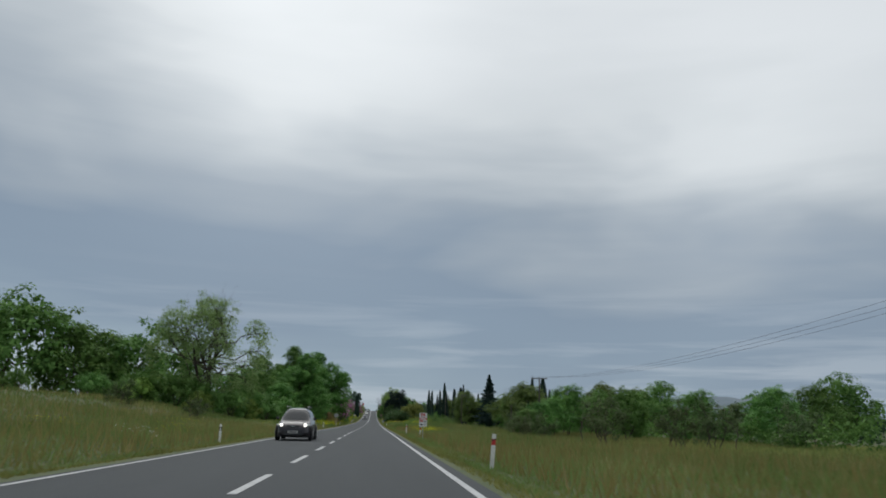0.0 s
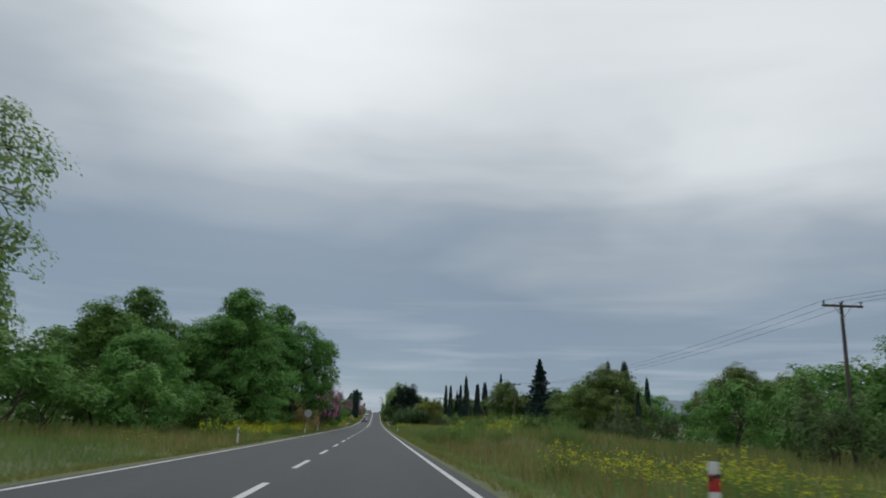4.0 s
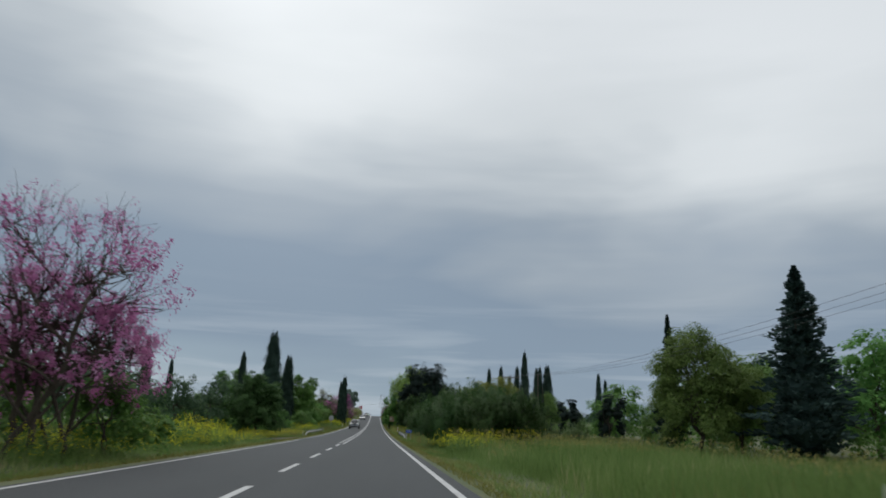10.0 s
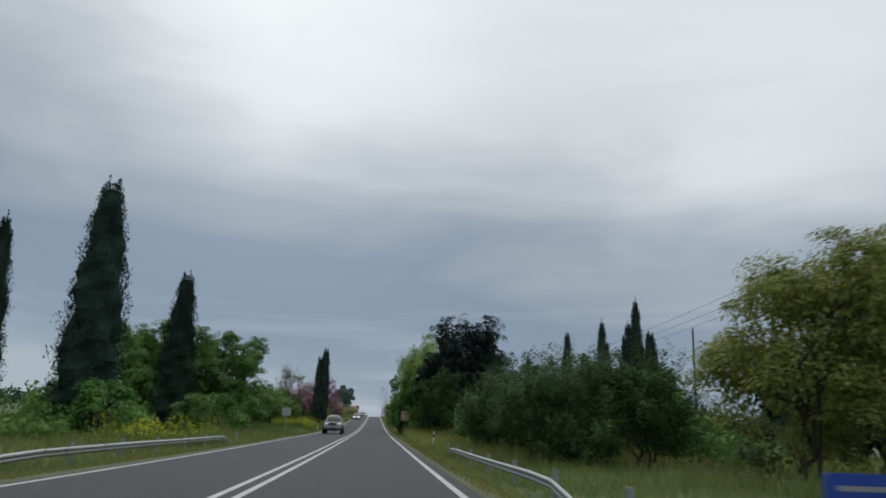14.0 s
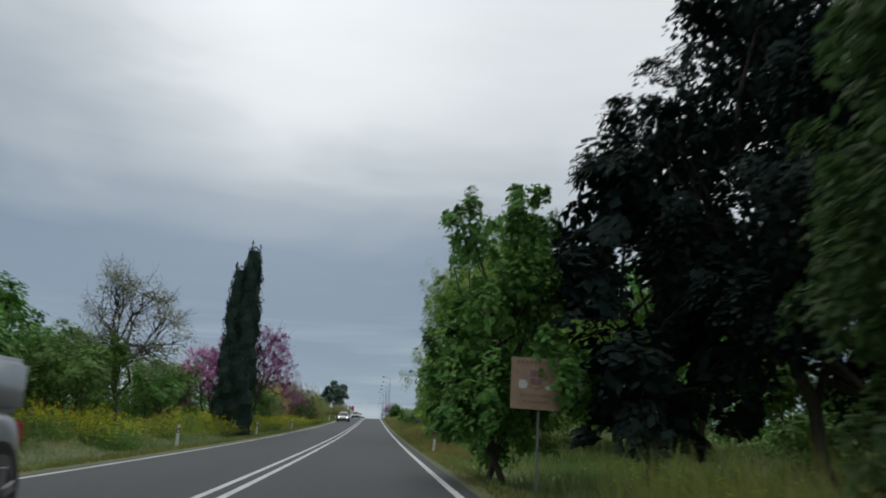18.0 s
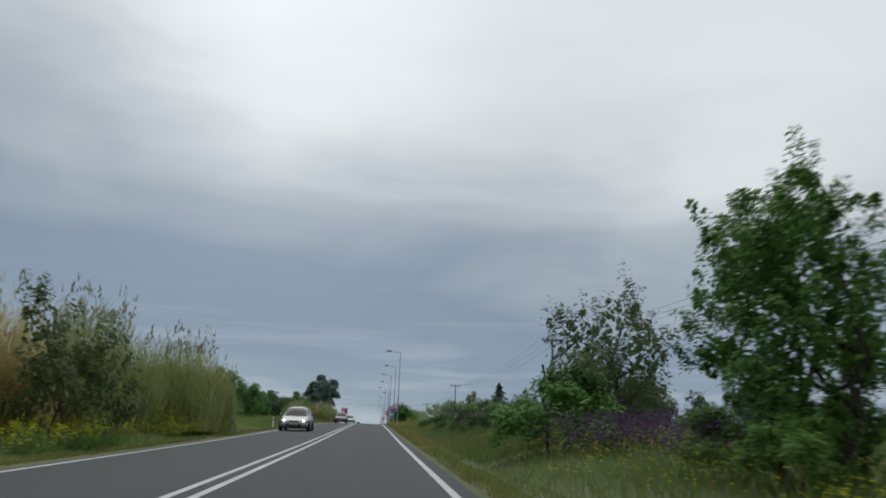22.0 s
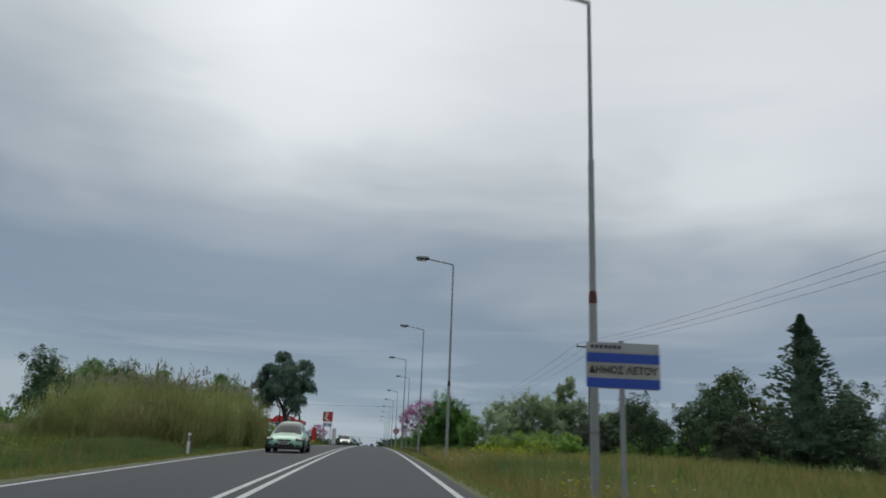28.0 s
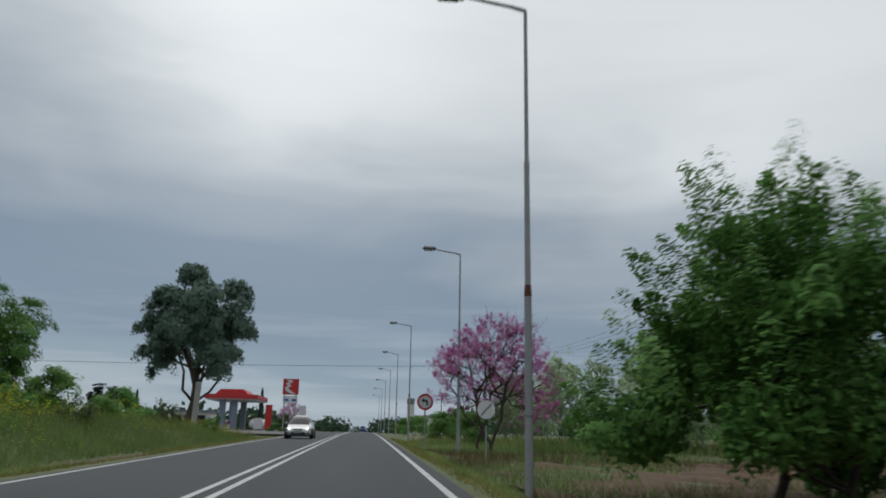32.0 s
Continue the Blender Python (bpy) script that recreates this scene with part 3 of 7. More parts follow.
        e = e - n * (0.12 * flat_r**2 / rad)[:, None]
        if shoot:
            u = rng.uniform(0, 1, (m, 1)) ** 0.8
            e = e * (1.0 - 0.72 * u) + (n + 0.2 * unit(1)[0]) * u * rad * shoot * rng.uniform(0.5, 1.4)
        if droop > 0:
            e[:, 2] -= droop * (flat_r**2 / rad + rad * rng.uniform(0, 1, m))
        pts.append(q + e)
        w = n + 0.55 * e / rad + 0.35 * unit(m)
        ways.append(w / (np.linalg.norm(w, axis=1)[:, None] + 1e-6))
        sizes.append(leaf * rng.uniform(0.6, 1.35, m))
    # leaves within the lobes, which keep the inside dim
    m = int(fill * sum(map(len, pts)))
    if m:
        i = rng.integers(0, nl, m)
        q = heart[i] + unit(m) * (rng.uniform(0, 1, (m, 1)) ** 0.4 * 0.8 * grow_x) * reach[i][:, None] * [1, 1, tall_lobe]
        q[:, 2] = np.maximum(q[:, 2], base * 0.7 + 0.15)
        pts.append(q)
        ways.append(unit(m))
        sizes.append(leaf * rng.uniform(1.0, 2.2, m))
    lv, lf = leaves(np.concatenate(pts), np.concatenate(sizes), up=-max(droop, 0), face=np.concatenate(ways))
    wv, wf = stack(wood)
    return fast_mesh("trunk", wv, wf, bark, smooth=True), fast_mesh("crown", lv, lf, leaf_mat)


def column(height, radius, leaf_mat, count=5200, leaf=0.2, taper=0.55, tops=1, foot=0.25, lumps=0.16, whorl=0.0, wide_foot=0.35):
    """Meshes of a narrow evergreen: trunk, crown with a dense heart."""
    parts, trunk = [], []
    for k in range(tops):
        h = height * (1 if k == 0 else rng.uniform(0.86, 0.95))
        off = np.array([0, 0, 0]) if tops == 1 else np.array([(-1) ** k * radius * 0.26, rng.normal(0, 0.1), 0])
        n = count // tops
        t = rng.uniform(0, 1, n) ** 0.9
        prof = np.clip((t / 0.12), wide_foot, 1) * np.power(np.clip(1 - t, 0, 1), taper)
        ang = rng.uniform(0, 2 * np.pi, n)
        lump = 1 + lumps * np.sin(ang * 2 + t * 17 + k * 2) * np.cos(ang + t * 31) + lumps * 0.8 * np.sin(t * 46 + ang * 3)
        if whorl:
            lump *= 1 - whorl * (0.5 + 0.5 * np.sin(t * 2 * np.pi * height / 1.05 + 1.5 * np.sin(ang * 3)))
        rr = radius * (1 if tops == 1 else 0.82) * prof * lump * rng.uniform(0.66, 0.99, n)
        c = np.stack([rr * np.cos(ang), rr * np.sin(ang), foot + t * (h - foot)], 1) + off
        if not whorl:
            # upright tufts that break the outline
            m = n // 2
            k_t = max(12, m // 45)
            tt, ta = rng.uniform(0.02, 1, k_t) ** 0.8, rng.uniform(0, 2 * np.pi, k_t)
            tr = radius * (1 if tops == 1 else 0.82) * np.clip(tt / 0.12, wide_foot, 1) * np.power(1 - tt, taper) * rng.uniform(0.72, 0.95, k_t)
            pick, rise = rng.integers(0, k_t, m), rng.uniform(0, 1, m)
            wide = radius * 0.16 * (1.1 - rise) * rng.uniform(0, 1, m) ** 0.5
            wa = rng.uniform(0, 2 * np.pi, m)
            c[:m] = np.stack([tr[pick] * np.cos(ta[pick]) + wide * np.cos(wa), tr[pick] * np.sin(ta[pick]) + wide * np.sin(wa), foot + tt[pick] * (h - foot) * 0.97 + rise * h * 0.075], 1) + off
        lean = np.stack([np.cos(ang) * 0.35, np.sin(ang) * 0.35, np.full(n, 1.0 if not whorl else 0.15)], 1)
        if whorl:
            lean[:, :2] *= 3
        parts.append(leaves(c, leaf * rng.uniform(0.5, 1.3, n) * (0.55 + 0.45 * prof), lean, 0.4))
        # dense heart that keeps the sky from showing through
        a2, t2 = np.meshgrid(np.linspace(0, 2 * np.pi, 14, endpoint=False), np.linspace(0.0, 0.97, 26))
        p2 = np.clip(t2 / 0.12, wide_foot, 1) * np.power(1 - t2, taper)
        r2 = radius * (1 if tops == 1 else 0.82) * p2 * (0.74 - 0.64 * whorl) * (1 + 0.2 * np.sin(a2 * 3 + t2 * 23) + 0.1 * np.sin(a2 * 2 - t2 * 57))
        cv = np.stack([r2 * np.cos(a2) + off[0], r2 * np.sin(a2) + off[1], foot + t2 * (h - foot)], 2).reshape(-1, 3)
        i = np.arange(25)[:, None] * 14 + np.arange(14)[None]
        j = np.arange(25)[:, None] * 14 + (np.arange(14)[None] + 1) % 14
        parts.append((cv, np.stack([i, j, j + 14, i + 14], 2).reshape(-1, 4)))
        trunk.append(limb(off * 0.5 - [0, 0, 0.3], off + [0, 0, h * 0.85], 0.03 * height * 0.5, 0.03, 0.01, 6, 8)[0])
    v, f = stack(parts)
    tv, tf = stack(trunk)
    return fast_mesh("trunk", tv, tf, BARK, smooth=True), fast_mesh("crown", v, f, leaf_mat)


def blades(x, y, z, h, width, lean=0.35, top=0.0):
    """Grass blades as slim triangles at the given feet."""
    n = len(x)
    a = rng.uniform(0, 2 * np.pi, n)
    d = np.stack([np.cos(a), np.sin(a)], 1) * (np.asarray(width) / 2 * np.ones(n))[:, None]
    b = rng.normal(0, lean, (n, 2)) * (h * np.ones(n))[:, None]
    v = np.stack([np.stack([x - d[:, 0], y - d[:, 1], z], 1), np.stack([x + d[:, 0], y + d[:, 1], z], 1), np.stack([x + b[:, 0], y + b[:, 1], z + h], 1)], 1)
    return v.reshape(-1, 3), np.arange(3 * n).reshape(-1, 3)


def cane_meshes(length, depth, height, cane_mat, count=1500):
    """A thicket of giant cane: stems with hanging leaves, and the plumes above."""
    x = rng.uniform(-depth / 2, depth / 2, count)
    y = rng.uniform(-length / 2, length / 2, count)
    env = np.sqrt(np.clip(1 - (np.abs(2 * y / length) ** 4), 0.1, 1)) * (1 - 0.25 * (2 * x / depth) ** 2)
    h = height * env * rng.uniform(0.45, 1.08, count)
    h[: count // 22] = height * env[: count // 22] * rng.uniform(1.05, 1.32, count // 22)
    sv, sf = blades(x, y, np.full(count, -0.1), h, 0.045, 0.1)
    parts = [(sv, sf)]
    for k in range(6):
        t = rng.uniform(0.15, 0.98, count)
        c = np.stack([x + rng.normal(0, 0.12, count), y + rng.normal(0, 0.12, count), h * t], 1)
        a = rng.uniform(0, 2 * np.pi, count)
        ln = rng.uniform(0.5, 1.1, count)
        tip = c + np.stack([np.cos(a) * ln * 0.4, np.sin(a) * ln * 0.4, ln * rng.uniform(0.1, 1.0, count)], 1)
        w = np.stack([-np.sin(a), np.cos(a), np.zeros(count)], 1) * 0.022
        v = np.stack([c - w, c + w, tip], 1).reshape(-1, 3)
        parts.append((v, np.arange(3 * count).reshape(-1, 3)))
    v, f = stack(parts)
    n = count // 30
    top = sv.reshape(-1, 3, 3)[:, 2][np.argsort(-h)[: n * 2 : 2]]
    pv, pf = leaves(np.repeat(top, 5, 0) + rng.normal(0, 1, (n * 5, 3)) * [0.05, 0.05, 0.2], 0.15, np.tile([[0.1, 0.1, 1.0]], (n * 5, 1)), 0.25)
    return fast_mesh("cane_growth", v, f, cane_mat), fast_mesh("plume_growth", pv, pf, PLUME)


def mustard_meshes(radius, height, count=70):
    """A clump of wild mustard: leafy stems, and the yellow heads on them."""
    a, r = rng.uniform(0, 2 * np.pi, count), radius * rng.uniform(0, 1, count) ** 0.6
    x, y, h = r * np.cos(a), r * np.sin(a), height * rng.uniform(0.55, 1.1, count) * (1 - 0.3 * (r / radius) ** 2)
    lean = np.stack([np.cos(a), np.sin(a)], 1) * (0.28 * r / radius * h)[:, None] + rng.normal(0, 0.06, (count, 2))
    foot, tip = np.stack([x, y, np.full(count, -0.05)], 1), np.stack([x + lean[:, 0], y + lean[:, 1], h], 1)
    w = np.stack([-np.sin(a), np.cos(a), np.zeros(count)], 1) * 0.008
    stems = (np.stack([foot - w, foot + w, tip + w * 0.4, tip - w * 0.4], 1).reshape(-1, 3), np.arange(4 * count).reshape(-1, 4))
    u = rng.uniform(0.05, 0.85, count * 11) ** 0.8
    i = np.repeat(np.arange(count), 11)
    green = leaves(foot[i] + (tip - foot)[i] * u[:, None] + rng.normal(0, 0.06, (len(i), 3)), 0.11 * (1.1 - u), ratio=0.35)
    v, f = stack([stems, green])
    i = np.repeat(np.arange(count)[: count * 2 // 5], 10)
    petals = leaves(tip[i] + rng.normal(0, 1, (len(i), 3)) * [0.055, 0.055, 0.07], 0.022, ratio=0.85)
    return fast_mesh("stem_growth", v, f, WEED_LEAF), fast_mesh("flower_growth", *petals, YELLOW_FLOWER)


LIBRARY = {
    "oak_a": lambda: broadleaf(14, 6.5, 1.2, OAK_LEAF, BARK, 380, 150, 0.095, 0.125, hollow=0.35, lumpy=1.0, lobes=26, twigs=0.9, fill=0.35, top=0.55),
    "oak_b": lambda: broadleaf(11, 5.6, 0.8, OAK_LEAF, BARK, 300, 145, 0.095, 0.13, hollow=0.35, lumpy=1.0, lobes=22, twigs=0.7, fill=0.3),
    "oak_c": lambda: broadleaf(8, 4.3, 0.4, OAK_LEAF, BARK, 170, 90, 0.095, 0.17, trunks=2, hollow=0.4, twigs=0.4, lobes=16),
    "dark_oak": lambda: broadleaf(8, 4.3, 0.4, THICKET_LEAF, BARK, 230, 110, 0.085, 0.15, trunks=2, hollow=0.4, twigs=0.4, lobes=18, shoot=0.6),
    "ash_a": lambda: broadleaf(12, 5.6, 1.0, VIVID_LEAF, BARK, 600, 125, 0.065, 0.13, hollow=0.4, lumpy=1.0, lobes=28, twigs=1.0, shoot=0.8, fill=0.22),
    "ash_c": lambda: broadleaf(8, 4.0, 0.3, VIVID_LEAF, BARK, 330, 130, 0.07, 0.15, trunks=2, hollow=0.4, lumpy=0.9, lobes=18, shoot=0.8),
    "ash_b": lambda: broadleaf(8, 4.0, 0.6, BRIGHT_LEAF, BARK, 190, 90, 0.09, 0.17, trunks=2, lobes=15),
    "gold": lambda: broadleaf(7, 4.2, 0.5, GOLD_LEAF, BARK, 230, 100, 0.07, 0.15, trunks=3, lumpy=1.0, lobes=16, twigs=1.0),
    "dome": lambda: broadleaf(11, 6.2, 0.2, DOME_LEAF, BARK, 340, 100, 0.1, 0.14, hollow=0.35, lobes=24, twigs=0.8),
    "far_a": lambda: broadleaf(9, 4.6, 0.8, OAK_LEAF, BARK, 130, 44, 0.17, 0.2, twigs=0.15, lobes=13),
    "far_b": lambda: broadleaf(9, 5.0, 0.6, BRIGHT_LEAF, BARK, 130, 44, 0.17, 0.2, twigs=0.15, lobes=13),
    "far_c": lambda: broadleaf(6, 4.0, 0.3, SCRUB_LEAF, BARK, 90, 44, 0.16, 0.22, twigs=0.1, lobes=9),
    "acacia": lambda: broadleaf(14.4, 7.4, 1.8, ACACIA_LEAF, BARK, 380, 70, 0.1, 0.13, trunks=3, hollow=0.35, twigs=1.5, squash=0.9, lobes=26, lobe=0.36, flat=0.35, bare_tips=60, fill=0.1),
    "budding": lambda: broadleaf(8.3, 3.6, 2.0, PALE_LEAF, BARK, 170, 44, 0.06, 0.17, hollow=0.3, twigs=2.0, lumpy=0.7, lobes=18, lobe=0.34, bare_tips=90, fill=0.0),
    "olive": lambda: broadleaf(5, 2.6, 0.7, OLIVE_LEAF, BARK, 96, 46, 0.085, 0.22, trunks=2, twigs=0.3, lumpy=0.9, shoot=0.9),
    "poplar": lambda: broadleaf(9, 1.35, 0.8, SILVER_LEAF, PALE_BARK, 150, 80, 0.1, 0.5, twigs=0.3, hollow=0.2, lumpy=0.4, shoot=1.0),
    "silver": lambda: broadleaf(6.5, 3.0, 0.5, SILVER_LEAF, PALE_BARK, 110, 60, 0.11, 0.22, shoot=0.9),
    "gum": lambda: broadleaf(16.3, 4.3, 5.8, GUM_LEAF, BARK, 210, 200, 0.13, 0.15, hollow=0.3, droop=1.3, twigs=0.6, lumpy=0.8, lobes=28, lobe=0.4, top=0.1),
    "cercis": lambda: broadleaf(7, 3.7, 1.0, BLOSSOM, BARK, 480, 46, 0.06, 0.09, trunks=3, hollow=0.3, twigs=2.2, lobes=18, shoot=1.5, bare_tips=60, fill=0.0),
    "cercis_bare": lambda: broadleaf(7.4, 3.9, 1.2, BLOSSOM, BARK, 330, 30, 0.055, 0.095, trunks=4, hollow=0.3, twigs=2.4, lobes=20, shoot=1.6, bare_tips=70, fill=0.0),
    "hawthorn": lambda: broadleaf(5.8, 3.3, 0.05, BRIGHT_LEAF, BARK, 330, 130, 0.06, 0.13, trunks=3, squash=1.0, shoot=2.3, lobes=18, lumpy=0.9, hollow=0.35, fill=0.3),
    "slim": lambda: broadleaf(6.1, 2.0, 0.3, BRIGHT_LEAF, BARK, 260, 95, 0.065, 0.18, trunks=2, lumpy=0.7, hollow=0.3, shoot=0.9),
    "young": lambda: broadleaf(6.1, 2.0, 0.3, BRIGHT_LEAF, BARK, 260, 95, 0.055, 0.16, trunks=2, lumpy=0.7, hollow=0.3, shoot=1.6, lobes=16),
    "holm": lambda: broadleaf(6.2, 3.2, 0.05, HOLM_LEAF, BARK, 130, 50, 0.105, 0.2, trunks=1, twigs=0.6, lobes=12),
    "scrub": lambda: broadleaf(3.4, 2.2, 0.1, SCRUB_LEAF, BARK, 80, 42, 0.075, 0.24, trunks=2, twigs=0.5, shoot=1.3),
    "twiggy": lambda: broadleaf(3.6, 2.0, 0.4, SCRUB_LEAF, BARK, 80, 42, 0.06, 0.2, trunks=5, twigs=1.8, shoot=1.2, hollow=0.3, bare_tips=40),
    "thicket": lambda: broadleaf(3.3, 2.3, 0.05, THICKET_LEAF, BARK, 150, 80, 0.056, 0.18, trunks=3, twigs=0.6, shoot=2.2, hollow=0.3, lobes=11),
    "globe": lambda: broadleaf(6.2, 2.9, 0.1, THICKET_LEAF, BARK, 250, 105, 0.075, 0.17, lumpy=0.35, hollow=0.35, lobes=26, top=0.15, fill=0.3),
    "shrub": lambda: broadleaf(3.0, 2.2, 0.05, BRIGHT_LEAF, BARK, 84, 46, 0.08, 0.24, trunks=2, twigs=0.2, shoot=0.7),
    "lush_shrub": lambda: broadleaf(3.0, 2.2, 0.0, VIVID_LEAF, BARK, 100, 70, 0.07, 0.23, trunks=2, twigs=0.2, shoot=0.7),
    "dark_shrub": lambda: broadleaf(3.0, 2.3, 0.05, OAK_LEAF, BARK, 84, 46, 0.085, 0.24, trunks=2, twigs=0.2),
    "cypress_a": lambda: column(12, 1.15, CYPRESS_LEAF, 8500, 0.075, 0.5, lumps=0.2, wide_foot=0.6),
    "cypress_b": lambda: column(12, 1.6, CYPRESS_LEAF, 13000, 0.075, 0.42, lumps=0.2, wide_foot=0.7),
    "cypress_c": lambda: column(12, 1.5, CYPRESS_LEAF, 9000, 0.07, 0.95, lumps=0.2, wide_foot=0.7),
    "cypress_twin": lambda: column(12, 1.4, CYPRESS_LEAF, 14000, 0.085, 0.3, tops=2, foot=0.0, wide_foot=0.85),
    "fir": lambda: column(15, 4.6, FIR_LEAF, 9000, 0.36, 0.85, lumps=0.3, whorl=0.55),
    "slim_fir": lambda: column(14, 2.2, FIR_LEAF, 4500, 0.28, 0.9, lumps=0.2, whorl=0.6),
    "pine": lambda: broadleaf(13.0, 5.0, 0.9, PINE_LEAF, BARK, 460, 165, 0.075, 0.14, trunks=3, hollow=0.3, twigs=0.6, lumpy=0.5, lobes=40, lobe=0.46, flat=0.45, top=-0.3, fill=0.45, shoot=0.5),
    "small_pine": lambda: broadleaf(9, 3.2, 0.8, PINE_LEAF, BARK, 110, 75, 0.16, 0.2, lobes=11),
    "young_pine": lambda: column(9, 3.5, YOUNG_PINE, 5600, 0.22, 0.75, lumps=0.35, whorl=0.6),
    "mustard": lambda: mustard_meshes(0.75, 1.25),
    "canes_dry": lambda: cane_meshes(9, 4.0, 4.4, CANE_DRY, 2200),
    "canes_green": lambda: cane_meshes(9, 4.5, 4.6, CANE_GREEN, 2200),
}
MADE = {}


def plant(key, name, label, x, y, scale=1.0, turn=None, tall=1.0, sink=0.0, group="", parts=("trunk", "crown"), category="tree"):
    """One plant of a kept shape on the ground at x, y."""
    global rng
    if key not in MADE:
        kept, rng = rng, np.random.default_rng(sum(map(ord, key)))
        MADE[key] = LIBRARY[key]()
        rng = kept
    t = thing(name, label, category, group)
    turn = (x * 137.5 + y * 71.3) % 360 if turn is None else turn
    t.matrix_world = pose(x, y, gz(x, y) - sink, 0, 0, turn) @ Matrix.Diagonal((scale, scale, scale * tall, 1))
    for n, me in zip(parts, MADE[key]):
        p = part(n, me, t)
        if "growth" in n:
            tagged(p, kind="stuff")
    return t


def oak(x, y, s=1.0, key="oak_b", tall=1.0, **k):
    return plant(key, "broadleaf_tree", "dense dark green broadleaf tree in full leaf", x, y, s, tall=tall, **k)


def ash(x, y, s=1.0, key="ash_b", tall=1.0, **k):
    return plant(key, "leafy_tree", "fresh bright green leafy tree beside the road", x, y, s, tall=tall, **k)


def cypress(x, y, h, key="cypress_a", wide=1.0, **k):
    s = h / 12
    return plant(key, "cypress_tree", "slender dark green columnar cypress tree", x, y, s * wide, tall=1 / wide, group="cypresses", **k)


def bush(x, y, s=1.0, key="shrub", tall=1.0, **k):
    label = {"shrub": "leafy bright green roadside shrub", "lush_shrub": "lush fresh green bush under roadside trees", "dark_shrub": "dense dark green roadside shrub", "scrub": "scraggy olive green scrub bush", "twiggy": "twiggy open olive green bush with bare stems", "thicket": "dense overgrown dark olive thicket with upright shoots", "far_c": "rounded olive green bush in the meadow"}[key]
    return plant(key, "bush", label, x, y, s, tall=tall, category="bush", **k)


def canes(x, y, s=1.0, key="canes_dry", tall=1.0, turn=0):
    label = "tall thicket of dry tan giant cane with plumes" if key == "canes_dry" else "tall thicket of greenish giant cane with plumes"
    return plant(key, "cane_thicket", label, x, y, s, turn, tall, parts=("cane_growth", "plume_growth"), category="cane")


# left side, from the start on
plant("acacia", "acacia_tree", "airy pale green acacia tree with several stems", -21.4, 107, 1.13, tall=1.1)
for x, y, s in ((-44, 122, 1.75), (-52, 116, 1.95), (-60, 112, 2.05), (-38, 128, 1.7), (-66, 105, 2.05), (-75, 112, 2.1), (-48, 140, 1.7), (-33, 138, 1.5)):
    oak(x, y, s, "far_a", 1.12)
for x, y, s in ((-15, 104, 1.0), (-20, 99, 0.9), (-13.5, 112, 1.3), (-27, 98, 1.0), (-34, 100, 1.2), (-42, 98, 1.2), (-12, 121, 1.4), (-24, 103, 1.6), (-30, 106, 1.7), (-18, 110, 1.6), (-16.5, 101, 1.35), (-21, 101.5, 1.5), (-13, 107, 1.45), (-26.5, 99, 1.3)):
    bush(x, y, s, "shrub" if s > 1.1 else "lush_shrub")
bush(-13, 66, 0.62, "twiggy")
bush(-22, 75, 0.7, "scrub")
oak(-17, 129, 1.2, "oak_c")
oak(-13.5, 125, 0.9, "oak_c")
oak(-12.6, 149, 1.0, "oak_a")
oak(-20, 143, 0.9, "oak_a")
oak(-17.5, 178, 1.1, "oak_a", 1.16)
oak(-26, 150, 1.3, "far_a")
oak(-10.3, 177, 1.06, "oak_a", 1.12, turn=110)
oak(-17, 165, 1.0, "oak_b")
oak(-22, 172, 1.3, "far_a")
for x, y, s in ((-11.5, 137, 1.2), (-11.5, 143, 1.2), (-11.5, 152, 1.3), (-11.6, 160, 1.4), (-11, 167, 1.5), (-11, 172, 1.6), (-11, 178, 1.6), (-10.6, 182, 1.3), (-14, 158, 1.6), (-13, 180, 1.4)):
    bush(x, y, s, "dark_shrub")
canes(-9.3, 189, 1.0)
canes(-9.4, 197, 1.0, tall=1.0)
canes(-11.5, 204, 0.85, "canes_green", 1.15)
canes(-14, 190, 1.1, "canes_green", 1.05)
bush(-19, 192, 2.0, "shrub")
plant("cercis_bare", "judas_tree", "pink flowering tree with bare branch tips", -7.6, 209, 1.04)
plant("cercis", "judas_tree", "low pink flowering tree among canes", -7.3, 210, 0.82)
bush(-6.9, 213.5, 1.0, "dark_shrub")
bush(-11, 214, 1.2, "dark_shrub")
plant("globe", "round_tree", "rounded dense dark green tree by the verge", -8.9, 259, 1.0, group="")
for x, y, s in ((-16, 236, 1.2), (-24, 228, 1.5), (-30, 240, 1.6), (-20, 246, 1.3), (-38, 232, 1.7), (-14, 250, 1.0), (-27, 254, 1.6), (-36, 250, 1.7), (-15, 268, 1.2), (-24, 272, 1.4), (-46, 240, 1.7), (-55, 246, 1.8)):
    plant("olive", "olive_tree", "grey green olive tree in a grove", x, y, s, group="olive trees")
cypress(-17.4, 298, 10.9, "cypress_a", 1.15)
cypress(-13.8, 302, 14.4, "cypress_b", 1.1)
cypress(-13.3, 318.6, 12.2, "cypress_b", 1.1)
cypress(-45, 345, 17)
cypress(-36, 330, 11.5)
for x, y, s in ((-12, 300, 1.1), (-16, 308, 1.5), (-21, 300, 1.6), (-10, 312, 1.0), (-25, 306, 1.8), (-10.5, 322, 1.1), (-30, 300, 1.9), (-18, 290, 1.4), (-14, 285, 1.1)):
    bush(x, y, s, "dark_shrub")
oak(-20, 330, 0.9, "oak_c")
oak(-14.2, 340, 0.92)
oak(-19, 334, 0.95)
oak(-26, 345, 1.0)
for x, y, s in ((-9.5, 333, 1.0), (-10, 347, 1.3), (-11, 353, 1.55), (-14, 358, 1.8), (-9.5, 360, 1.2), (-12.5, 364, 1.5)):
    bush(x, y, s, "shrub")
